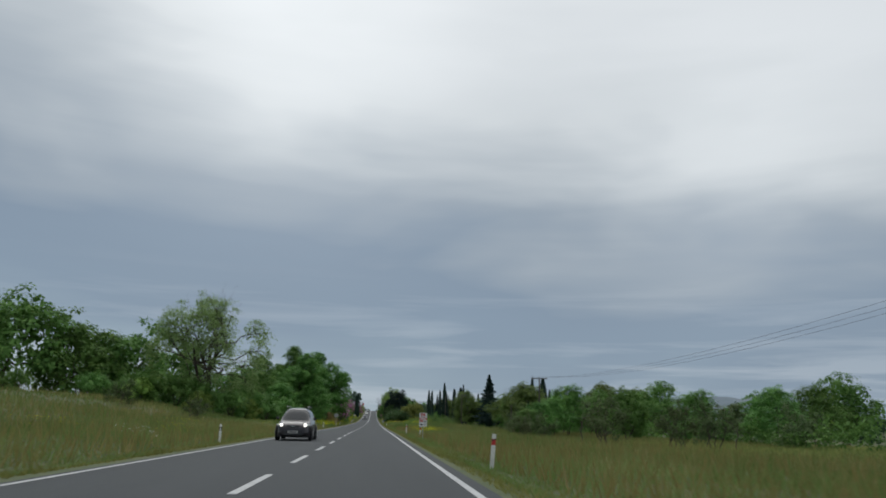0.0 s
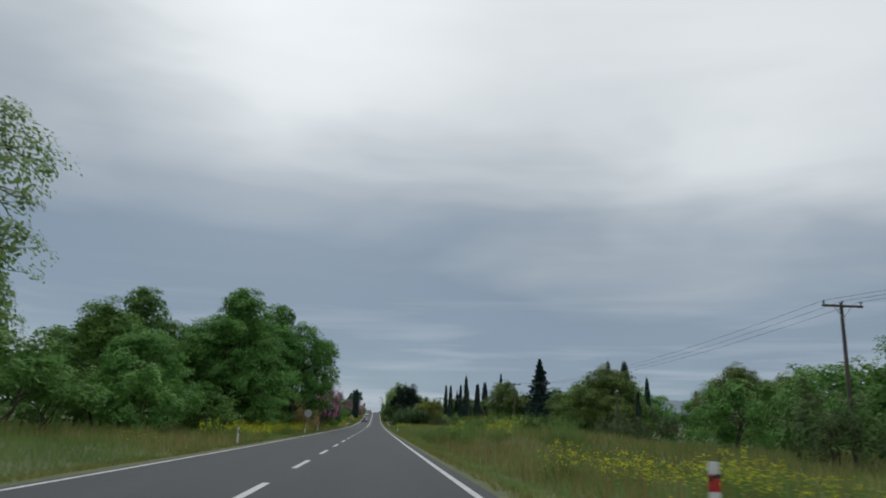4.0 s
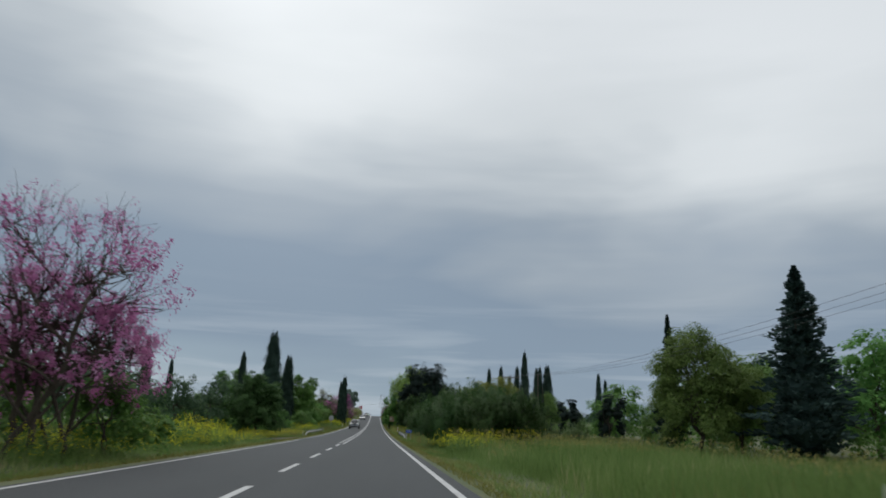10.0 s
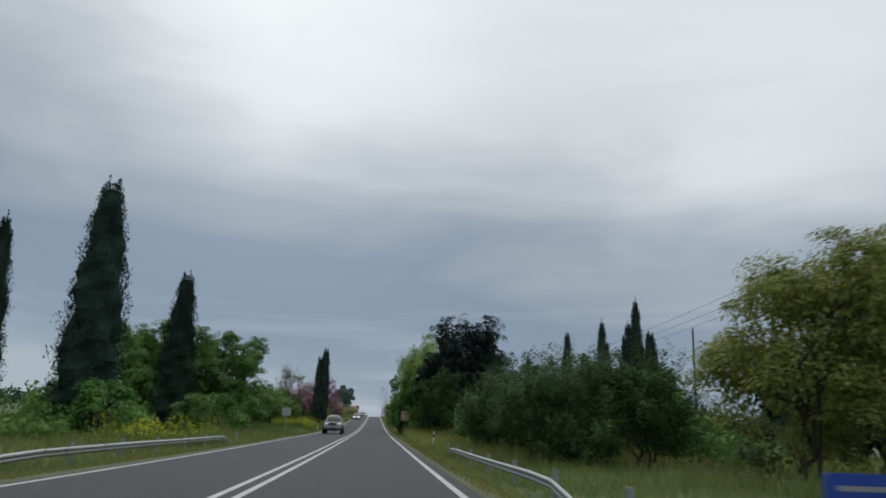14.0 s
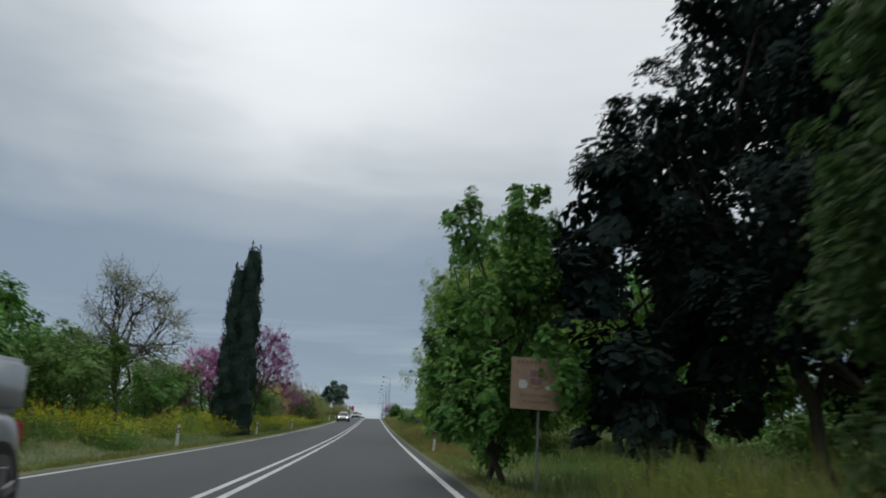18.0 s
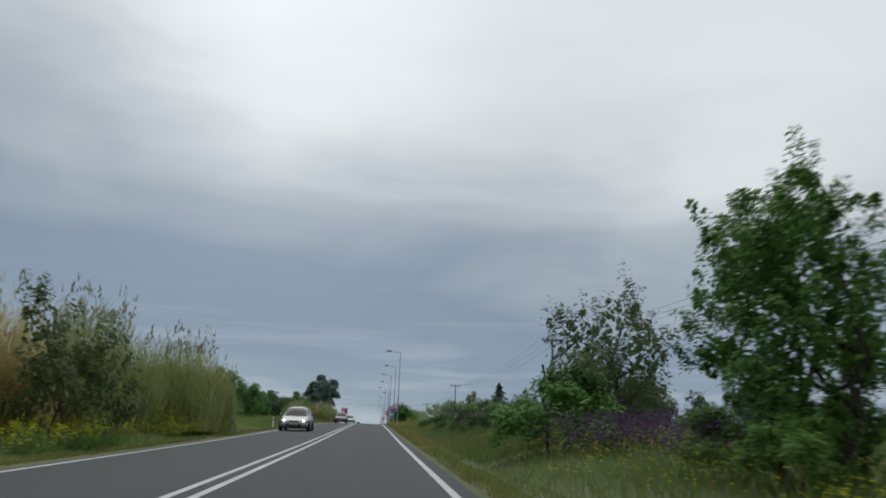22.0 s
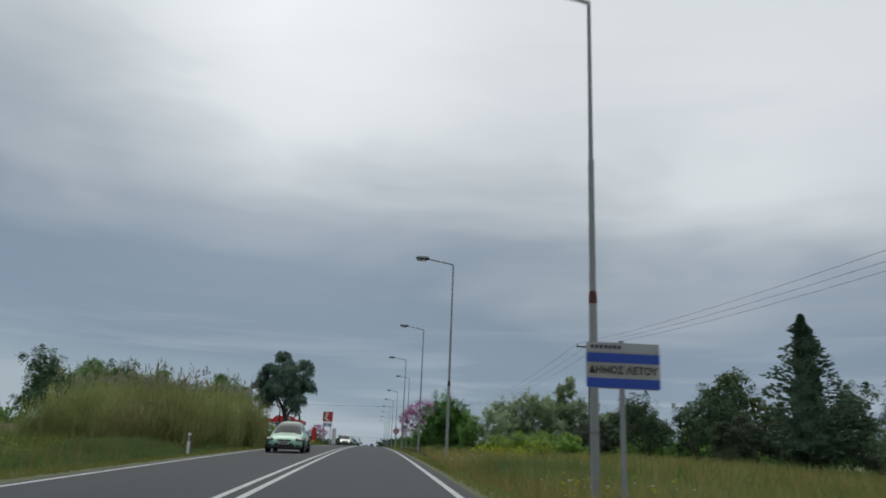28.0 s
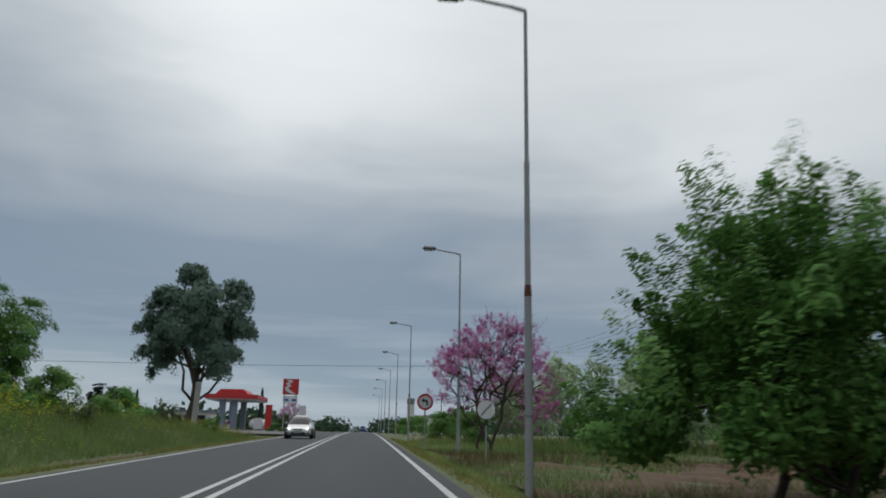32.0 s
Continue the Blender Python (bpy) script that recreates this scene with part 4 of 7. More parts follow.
plant("budding", "budding_tree", "thin tree with pale opening buds and bare twigs", -10, 367.5, 1.0)
for x, y, s in ((-14, 372, 1.7), (-18, 378, 1.8), (-11, 376, 1.2), (-22, 368, 2.0), (-12, 383, 1.4), (-26, 385, 2.0), (-16, 365, 1.4)):
    bush(x, y, s, "shrub")
plant("cypress_twin", "cypress_tree", "tall dark cypress with two tops at the verge", -6.4, 377.2, 0.98, 0, group="cypresses")
plant("cercis", "judas_tree", "pink flowering tree in full blossom", -7.5, 389.5, 1.08)
plant("cercis", "judas_tree", "pink flowering tree behind a cypress", -10.2, 387.5, 0.8)
for x, y, s in ((-8.5, 397, 1.25), (-11, 402, 1.4), (-9, 405, 1.0), (-15, 396, 1.7), (-18, 404, 1.8)):
    bush(x, y, s, "shrub")
canes(-10.2, 413, 0.95, "canes_green", 0.85)
canes(-9.8, 420.5, 0.98, "canes_dry", 0.94)
canes(-9.0, 429.5, 1.0, "canes_green", 0.92)
canes(-7.2, 437.5, 0.95, "canes_green", 0.9)
canes(-14, 424, 1.0, "canes_green")
bush(-6.6, 421.5, 0.95, "scrub", 1.35)
for x, y, s in ((-14, 452, 1.1), (-18, 462, 1.2), (-22, 472, 1.4), (-16, 480, 1.0), (-26, 484, 1.5), (-20, 494, 1.2), (-17, 505, 1.1)):
    bush(x, y, s, "dark_shrub")
oak(-21.4, 516, 0.72)
oak(-27.5, 514, 0.74)
oak(-16.5, 519, 0.62, "oak_c", 1.2)
for x, y in ((-25, 545), (-30, 556), (-22, 562), (-35, 565), (-20, 572), (-40, 548), (-28, 578), (-48, 560), (-24, 532), (-27, 540), (-21, 538), (-32, 543)):
    plant("olive", "olive_tree", "grey green olive tree in a grove", x, y, random.uniform(1.0, 1.35), group="olive trees")
canes(-8.2, 542.5, 0.95, "canes_green", 0.74)
canes(-7.6, 549.5, 0.95, "canes_green", 0.78)
canes(-6.5, 553.2, 0.74, "canes_green", 1.0)
canes(-12.2, 544, 0.9, "canes_green", 0.78)
canes(-12, 550, 0.95, "canes_green", 0.82)
oak(-18.5, 607, 0.72, tall=1.0)
oak(-25, 602, 0.7)
oak(-31, 596, 0.75)
oak(-22, 598, 0.6, "oak_c")
oak(-24, 586, 0.8, "oak_c")
oak(-29, 590, 0.9, "oak_c")
oak(-19.6, 592, 0.66, "oak_c", 1.1)
oak(-15.2, 600, 0.6, "oak_c", 1.15)
for x, y, s in ((-14, 600, 0.9), (-17, 602, 1.1), (-21, 595, 1.2), (-18, 588, 1.0)):
    bush(x, y, s, "dark_shrub")
bush(-13, 606, 0.9, "dark_shrub")
bush(-14.5, 622, 1.0, "dark_shrub")
for x, y, s, k in ((-10.5, 606, 0.42, "shrub"), (-8.8, 598, 0.36, "scrub"), (-12, 600, 0.5, "shrub"), (-9.2, 613, 0.42, "scrub"), (-7.8, 619, 0.36, "shrub"), (-12.4, 612, 0.5, "scrub"), (-10, 592, 0.4, "shrub"), (-13, 593, 0.5, "scrub")):
    bush(x, y, s, k)
plant("gum", "eucalyptus_tree", "tall eucalyptus with drooping dull green crown", -14.1, 640, 1.34, 40, 0.745)
for x, y, s in ((-34, 650, 0.75), (-38, 648, 0.85), (-30.5, 653, 0.6)):
    plant("holm", "holm_oak", "dense dark grey green bushy tree behind the meadow", x, y, s, tall=0.9, group="bushy tree row")
plant("small_pine", "pine_tree", "dark green pine tree behind the meadow", -27, 655, 0.58)
for x, y, h in ((-39, 660, 7), (-35, 662, 6), (-20, 735, 9), (-23.4, 656, 4.6), (-24.6, 660, 4.2)):
    cypress(x, y, h)
for x, y, s in ((-30, 640, 0.5), (-24, 650, 0.5), (-34, 650, 0.6), (-22, 745, 0.9), (-16, 750, 1.0)):
    bush(x, y, s, "far_c", 0.7)

# right side, from the start on
for x, y, s in ((9.5, 569, 0.3), (7.5, 563, 0.25), (13, 566, 0.35), (15.5, 570, 0.3), (8.2, 574, 0.3)):
    bush(x, y, s, "shrub")
for x, y, s, k in ((24, 101, 0.62, "oak_c"), (27, 106, 0.72, "oak_c"), (21.5, 98, 0.5, "oak_c"), (34, 95, 0.9, "oak_c"), (42, 92, 0.85, "oak_c"), (48, 84, 0.9, "oak_c"), (31, 113, 1.0, "oak_c"), (56, 90, 1.0, "oak_c"), (64, 96, 1.1, "far_a"), (52, 222, 1.0, "far_b"), (62, 214, 0.9, "far_b"), (44, 226, 1.3, "far_b"), (54, 262, 1.5, "far_a"), (62, 268, 1.5, "far_b"), (62, 240, 1.3, "far_a"), (50, 276, 1.4, "far_b"), (58, 285, 1.4, "far_a"), (66, 300, 1.4, "far_b"), (54, 312, 1.3, "far_a"), (64, 325, 1.4, "far_b"), (48, 330, 1.2, "far_b")):
    (oak if k in ("oak_c", "far_a") else ash)(x, y, s, k)
for x, y, s in ((25, 112, 1.3), (23, 95, 1.0), (45, 74, 1.3), (50, 64, 1.3)):
    bush(x, y, s, "scrub")
for x, y, s in ((19.5, 58, 1.12), (27, 62, 1.05), (32, 66, 1.2), (15.5, 70, 0.7)):
    bush(x, y, s, "twiggy")
for x, y, h, k in ((38.6, 180, 7.0, "cypress_a"), (50.3, 231.5, 15.7, "cypress_a"), (53.2, 229.6, 15.5, "cypress_b"), (57, 227, 12, "cypress_a"), (64.2, 219.7, 9.4, "cypress_a"), (40, 362, 15, "cypress_a"), (34, 350, 17.3, "cypress_a"), (27.8, 344, 13.7, "cypress_a"), (31.6, 346, 14, "cypress_a"), (27.5, 359, 14, "cypress_a"), (44, 372, 16, "cypress_b"), (14.3, 338.6, 10.1, "cypress_c"), (19.1, 344, 9.8, "cypress_c"), (40, 366, 15, "cypress_a"), (60, 250, 13, "cypress_a"), (49, 345, 13, "cypress_a"), (52, 350, 12, "cypress_a")):
    cypress(x, y, h, k)
plant("dome", "rounded_oak", "broad rounded oak with yellowish green leaves", 43.8, 212.5, 1.5, tall=0.84)
plant("dome", "rounded_oak", "rounded oak with yellowish green new leaves", 33.1, 258, 1.04, 130, 1.12)
plant("dome", "rounded_oak", "rounded oak with yellowish green new leaves", 38, 259.5, 0.72, 40, 1.25)
plant("dome", "rounded_oak", "rounded oak with yellowish green new leaves", 44, 237, 0.82, 210, 1.05)
for x, y, s in ((62, 198, 1.25), (73, 202, 1.15)):
    plant("dome", "rounded_oak", "broad rounded oak at the meadow edge", x, y, s)
for x, y, s in ((32, 370, 0.8), (37.5, 371, 0.95), (43, 368, 0.9)):
    plant("dome", "rounded_oak", "rounded fresh green tree beyond the cypresses", x, y, s)
plant("fir", "fir_tree", "tall dark conical fir tree above the hedge", 39.8, 251, 1.16)
plant("slim_fir", "fir_tree", "slim dark fir tree rising above leafy trees", 32.7, 264, 1.02)
plant("slim_fir", "fir_tree", "dark slender fir tree in the distance", 30.9, 352, 0.88)
plant("slim_fir", "fir_tree", "dark slender fir tree in the distance", 35.7, 360, 1.02)
plant("small_pine", "pine_tree", "dark green pine tree in the meadow hedge", 43, 318, 0.9)
plant("small_pine", "pine_tree", "dark green pine tree in the meadow hedge", 37, 322, 0.8)
plant("small_pine", "pine_tree", "dark green pine tree in the meadow hedge", 47, 262, 1.1)
far_right = [(34, 128), (42, 136), (50, 128), (38, 150), (47, 155), (57, 146), (62, 165), (66, 185), (58, 238), (70, 205), (46, 302), (52, 290), (60, 118), (70, 130), (80, 122), (66, 150), (80, 160), (90, 140), (100, 128), (92, 112), (110, 118), (84, 190), (100, 170), (120, 150)]
for x, y in far_right:
    k = random.choice(("far_a", "far_b", "far_b", "far_c"))
    s = random.uniform(0.7, 1.1)
    plant(k, "meadow_tree", {"far_a": "dark green tree in a meadow hedge", "far_b": "fresh green tree in a meadow hedge", "far_c": "low olive green tree in a meadow hedge"}[k], x, y, s, group="hedge trees")
for x, y, s in ((33, 168, 1.2), (41, 178, 1.4), (50, 173, 1.4), (38, 191, 1.3), (16, 322, 1.2), (32, 298, 0.9), (36, 316, 1.0), (27, 328, 0.9), (20, 300, 1.0), (15, 312, 1.1), (17, 285, 1.1)):
    bush(x, y, s, "scrub")
# overgrown mound with mustard at the verge
for x, y, s in ((8.6, 127, 0.4), (10, 131, 0.5), (12, 128, 0.5), (9, 135, 0.42), (11.5, 123, 0.42), (14, 132, 0.55), (7.6, 130.5, 0.36)):
    bush(x, y, s, "shrub", 0.9)
for x, y, s in ((8.7, 233.5, 0.98), (7.2, 236, 0.92), (9.8, 236.5, 1.1), (7.8, 239.5, 1.1), (7.0, 242.5, 1.05), (9.6, 240.5, 1.2), (8.4, 244, 1.2), (11.2, 234.5, 1.0)):
    bush(x, y, s, "thicket")
plant("gold", "young_oak_tree", "broad young tree with yellowish new leaves", 14.1, 279, 0.9, tall=1.14)
plant("gold", "young_oak_tree", "tall young tree with yellowish new leaves", 17.4, 280.5, 0.86, 200, 1.3)
for x, y, s, k in ((8.4, 288, 1.0, "thicket"), (9.4, 293, 1.25, "thicket"), (8.4, 299, 1.1, "thicket"), (11.5, 286, 1.2, "thicket"), (14, 292, 1.5, "dark_shrub"), (10.5, 303, 1.3, "thicket"), (9, 309, 1.2, "dark_shrub"), (12, 298, 1.5, "thicket"), (16, 300, 1.4, "dark_shrub"), (14, 270, 1.0, "scrub"), (18, 262, 1.1, "scrub")):
    bush(x, y, s, k)
plant("pine", "pine_tree", "broad dark flat-topped pine tree", 12.4, 344.5, 1.06, 75, 1.02)
oak(8.7, 335.8, 0.74, "dark_oak", 1.18)
plant("slim", "leafy_tree", "slender fresh green tree beside a dark pine", 5.1, 346.6, 1.08, tall=1.08)
bush(8.4, 360, 0.9, "shrub")
plant("small_pine", "pine_tree", "low dark pine beside a taller one", 8.6, 347.5, 0.95, tall=1.0)
for x, y, s in ((14, 339, 0.5), (17, 342, 0.75), (15, 352, 1.3)):
    bush(x, y, s, "dark_shrub")
for x, y, s, k in ((17.6, 346, 0.85, "shrub"), (20.8, 343, 0.85, "shrub"), (23.6, 342, 0.95, "shrub"), (26.4, 341, 0.95, "scrub"), (22, 349, 1.1, "dark_shrub"), (29.5, 344, 1.15, "shrub"), (25.5, 347, 1.1, "shrub"), (33, 342, 1.2, "dark_shrub"), (31, 349, 1.6, "dark_shrub"), (19.5, 351, 1.2, "scrub")):
    bush(x, y, s, k)
ash(9.5, 379.3, 0.97, "ash_a", 1.3)
ash(15.5, 368, 0.8, "ash_a")
ash(13.8, 384, 1.0, "ash_a", 1.2)
ash(9.5, 394, 1.0, "ash_c", 0.9)
ash(15.5, 387, 0.9, "ash_a")
oak(18, 366, 1.2, "far_a")
for x, y, s in ((10, 393.6, 0.95), (11.8, 396.5, 1.15), (8.9, 396.4, 0.75), (12.5, 392, 1.1)):
    bush(x, y, s, "dark_shrub", 1.1)
ash(20, 380, 1.2, "far_b")
for x, y, s in ((9.4, 366, 0.5), (9.2, 373, 0.55), (7.2, 377, 0.5), (7.0, 383, 0.75), (7.4, 388, 0.7), (14, 398, 1.0), (16, 396, 1.4), (12, 384, 1.2)):
    bush(x, y, s, "lush_shrub")
ash(9.65, 411.5, 1.03, "young", 0.92)
bush(8.7, 410, 0.5, "shrub")
bush(10.3, 412, 0.6, "shrub")
bush(9.0, 413.5, 0.5, "dark_shrub")
bush(7.7, 420, 0.92, "dark_shrub", 0.9)
bush(9.2, 421, 1.15, "twiggy", 1.15)
bush(10.5, 424, 0.9, "scrub")
for x, y, s, k in ((8, 428, 0.36, "dark_shrub"), (9.6, 432, 0.4, "dark_shrub"), (8.2, 436, 0.36, "dark_shrub"), (11, 437, 0.45, "dark_shrub"), (9.5, 442, 0.5, "shrub"), (13, 433, 0.45, "scrub"), (8.6, 447, 0.5, "shrub"), (10.5, 449, 0.6, "shrub"), (12.5, 453, 0.65, "shrub"), (11, 444, 0.55, "scrub"), (8.4, 405, 0.4, "shrub"), (9, 452, 0.4, "shrub"), (11, 455, 0.5, "dark_shrub"), (9.4, 459, 0.4, "dark_shrub"), (13, 460, 0.55, "shrub"), (10.5, 464, 0.45, "shrub"), (9, 470, 0.4, "dark_shrub"), (12, 471, 0.5, "shrub"), (14.5, 466, 0.6, "scrub"), (10, 478, 0.45, "dark_shrub"), (13, 484, 0.5, "shrub"), (9.4, 492, 0.5, "dark_shrub"), (12, 497, 0.55, "dark_shrub")):
    bush(x, y, s, k)
grove = [(34, 460), (29, 474), (33, 480), (29, 486), (27, 496), (31, 490), (23, 503), (29, 500), (35, 494), (19, 512), (26, 516), (32, 512), (40, 470), (42, 488), (38, 505), (24, 530), (29, 538), (24, 551), (26, 556), (32, 550), (28, 577), (37, 545), (36, 528)]
for x, y in grove:
    plant("olive", "olive_tree", "grey green olive tree in a grove", x, y, random.uniform(1.0, 1.35) * (0.88 if 510 < y < 560 else 1), group="olive trees")
for x, y, s in ((12, 481, 0.55), (14.4, 480, 0.72), (17, 486, 0.8), (19.3, 468, 0.85), (16.5, 474, 0.75), (23, 480, 0.9)):
    plant("olive", "olive_tree", "small grey green olive tree with a dark trunk", x, y, s, group="olive trees")
for x, y, s in ((22, 530, 0.6), (25, 534, 0.65), (28.5, 531, 0.65), (20, 541, 0.42), (23, 545, 0.5), (32, 536, 0.7), (29, 545, 0.65)):
    plant("holm", "holm_oak", "dense dark grey green bushy tree among olives", x, y, s, group="bushy tree row")
for x, y, s in ((24, 581, 0.55), (31, 581, 0.65), (33.5, 573, 0.65), (30, 569, 0.6), (35, 562, 0.7)):
    plant("holm", "holm_oak", "dense dark grey green bushy tree in a row", x, y, s, group="bushy tree row")
for x, y, s in ((9.4, 549, 0.5), (10.9, 550.5, 0.6), (12.6, 551, 0.62), (11.4, 546, 0.45), (14.5, 552, 0.6)):
    bush(x, y, s, "lush_shrub")
plant("young_pine", "pine_tree", "open green young pine above olive trees", 26.3, 544.5, 1.0)
for x, y, s in ((28, 592, 0.9), (24.5, 588, 0.62), (33, 597, 0.9), (38, 600, 0.9), (30, 590, 0.75), (36, 592, 0.8), (42, 594, 0.95), (25, 591, 0.6), (34, 598, 1.2), (46, 596, 1.0)):
    plant("holm", "holm_oak", "dense dark grey green bushy tree in a row", x, y, s, tall=0.9, group="bushy tree row")
oak(42, 624, 1.0, "far_a")
plant("far_c", "tall_tree", "tall airy olive green tree above a grove", 62, 624, 2.2, tall=1.15)
for x, y, s in ((29.6, 612, 1.27), (27.4, 615, 0.95), (22, 618, 0.8), (35, 616, 0.9)):
    plant("poplar", "poplar_tree", "slim pale silvery green poplar tree", x, y, s)
for x, y, s in ((14.5, 612, 0.85), (18, 606, 0.95), (12.5, 622, 0.8), (24, 610, 1.35), (26, 609, 1.25), (21.5, 612, 1.2), (30, 610, 1.3), (16, 630, 0.9), (34, 608, 1.0)):
    plant("silver", "willow_tree", "pale silvery green willow tree", x, y, s)
plant("hawthorn", "hawthorn_tree", "dense bright green bushy tree near the verge", 9.2, 578.6, 1.06, tall=0.86)
plant("cercis", "judas_tree", "wide pink flowering tree beside the road", 8.0, 602, 0.9)
for x, y, s in ((8.5, 612, 0.7), (7.5, 620, 0.6), (9.5, 640, 0.9), (8, 655, 0.8), (12, 648, 1.1), (10, 672, 0.9), (9.5, 706, 1.0), (11, 724, 1.1), (12, 745, 1.2), (10, 765, 1.0)):
    bush(x, y, s, "dark_shrub")
plant("cercis", "judas_tree", "pink flowering tree far along the road", -17, 775, 1.1)

# clumps of wild mustard along the verges
clumps = [(7.4, 124.5, 0.9), (8.8, 132.5, 1.0), (10.2, 121, 0.9), (8.4, 115, 0.8)]
for x, y, s in ((8.2, 127.5, 1.25), (7.2, 129.5, 1.0), (9.6, 126, 1.35), (10.5, 129.5, 1.35), (7.4, 134.5, 1.1), (11.8, 124, 1.25), (12.8, 130, 1.4), (7.2, 119, 0.9), (9, 138, 1.0), (11, 112, 1.0), (9.0, 129, 1.3), (8.0, 122, 1.1), (11.2, 127, 1.4), (10, 134.5, 1.2), (5.9, 126, 0.8), (6.3, 130, 0.95), (6.5, 133, 0.9), (6.1, 137, 0.75), (6.6, 123, 0.9), (6.9, 140, 0.85), (8.2, 141, 0.9), (13, 121, 1.2), (14.5, 126, 1.3)):
    plant("mustard", "weed_clump", "tall leafy green weeds on an overgrown mound", x, y, s, parts=("stem_growth",), category="weed", group="weed clumps")
for x0, x1, y0, y1, n, s0 in ((-9, -6, 122, 168, 28, 0.85), (-8.4, -6.2, 208, 250, 12, 0.8), (-11, -6.6, 222, 240, 16, 1.0), (-8.8, -6.4, 286, 300, 7, 0.9), (-8.4, -6, 340, 376, 20, 0.85), (-8, -5.8, 384, 412, 10, 0.85), (-7.2, -5.6, 412, 442, 16, 0.75), (-13, -8, 590, 612, 9, 0.85), (6.4, 9, 76, 96, 5, 0.7), (6.2, 9, 224, 234, 11, 0.85), (5.9, 8, 334, 344, 4, 0.7), (6.4, 11, 400, 416, 5, 0.75), (7, 13, 500, 541, 5, 0.55), (7.5, 12, 541, 549, 7, 0.8)):
    clumps += [(random.uniform(x0, x1), random.uniform(y0, y1), s0 * random.uniform(0.75, 1.2)) for _ in range(n)]
for x, y, s in clumps:
    plant("mustard", "mustard_clump", "leafy clump of yellow flowering wild mustard", x, y, s, parts=("stem_growth", "flower_growth"), category="weed", group="mustard clumps")

# far woods on both sides and ahead
pts, sizes = [], []
for x0, x1, y0, y1, n, h in ((-220, -70, 60, 700, 260, 7), (75, 240, 60, 800, 300, 7), (-220, -24, 770, 980, 240, 8), (16, 220, 770, 980, 260, 8), (-60, -6.5, 940, 1010, 70, 8), (6.5, 60, 940, 1010, 70, 8), (-6, 6, 985, 1010, 8, 4)):
    for cx, cy in zip(rng.uniform(x0, x1, n), rng.uniform(y0, y1, n)):
        hh = h * rng.uniform(0.5, 1.15)
        m = 60
        d = unit(m) * rng.uniform(0.5, 1, (m, 1)) * [hh * 0.6, hh * 0.6, hh * 0.5]
        pts.append(d + [cx, cy, gz(cx, cy) + hh * 0.45])
        sizes.append(rng.uniform(0.5, 1.1, m) * hh * 0.13)
v, f = leaves(np.concatenate(pts), np.concatenate(sizes), ratio=0.7)
tagged(new("distant_woods", fast_mesh("distant_woods", v, f, FAR_LEAF)), "dull green woods and hedges far across the fields", "woods", kind="stuff")
# horizon hills, hazy only by their blue-tinted material
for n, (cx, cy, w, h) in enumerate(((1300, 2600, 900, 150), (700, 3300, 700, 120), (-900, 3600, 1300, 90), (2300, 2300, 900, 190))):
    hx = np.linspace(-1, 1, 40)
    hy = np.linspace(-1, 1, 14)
    tagged(new("far_hill", grid_mesh("far_hill", cx + hx * w, cy + hy * w * 0.35, lambda gx, gy: -14 + h * np.exp(-2.6 * ((gx - cx) / w) ** 2 - 6 * ((gy - cy) / w) ** 2) * (1 + 0.13 * np.sin(gx * 0.009) + 0.06 * np.sin(gx * 0.031 + 2)), HILL)), "horizon hill tinted blue green for haze", "hill", kind="structure")

# hedgerows that close the fields behind the single trees
pts, sizes = [], []
for x0, y0, x1, y1, h in ((44, 60, 50, 200, 3.5), (48, 200, 50, 420, 4.0), (36, 430, 40, 640, 3.6), (30, 560, 30, 625, 3.4), (26, 330, 30, 420, 3.5), (-36, 118, -32, 330, 4.0), (-30, 330, -30, 470, 3.5), (-34, 470, -38, 640, 3.5), (-12, 270, -16, 330, 2.0), (18, 290, 26, 340, 2.4), (40, 640, 60, 760, 4)):
    n = int(math.hypot(x1 - x0, y1 - y0) / 0.8)
    for u in np.linspace(0, 1, n):
        cx, cy = x0 + (x1 - x0) * u + rng.normal(0, 0.8), y0 + (y1 - y0) * u
        hh = h * (0.75 + 0.45 * math.sin(u * n * 0.21) * math.sin(u * n * 0.083 + 1)) * rng.uniform(0.8, 1.15)
        m = 44
        d = unit(m) * rng.uniform(0.3, 1, (m, 1)) * [1.1, 1.1, hh * 0.55]
        pts.append(d + [cx, cy, gz(cx, cy) + hh * 0.45])
        sizes.append(rng.uniform(0.12, 0.26, m))
v, f = leaves(np.concatenate(pts), np.concatenate(sizes), ratio=0.65)
tagged(new("hedgerow", fast_mesh("hedgerow", v, f, OAK_LEAF)), "dense dark green hedgerow between the fields", "hedge", kind="stuff")

# ---- grass, flowers and weeds ----
def scatter(n, x0, x1, y0, y1, power=1.0):
    x = x0 + (x1 - x0) * rng.uniform(0, 1, n) ** power
    return x, rng.uniform(y0, y1, n)


def patch(x, y, scale, seed):
    """A soft patchiness between 0 and 1 over the plan."""
    return 0.5 + 0.25 * np.sin(x * scale + seed) * np.cos(y * scale * 0.7 + seed * 2) + 0.25 * np.sin((x + y) * scale * 0.43 + seed * 3)


def bare(x, y):
    """Where nothing grows: tracks, forecourt and turned earth."""
    track = ((x < -4.4) & (x > -7.5) & (y > 248) & (y < 258)) | ((x < -4.4) & (y > 555) & (y < 561.5))
    track = track | ((x < -4.4) & (x > -5.8) & (y > 587) & (y < 596))
    return track | ((x < -4.4) & (x > -34) & (y > 636) & (y < 742)) | ((((x - 19) / 12.5) ** 2 + ((y - 573) / 20) ** 2 < 1) & (patch(x, y, 0.9, 3) > 0.55))


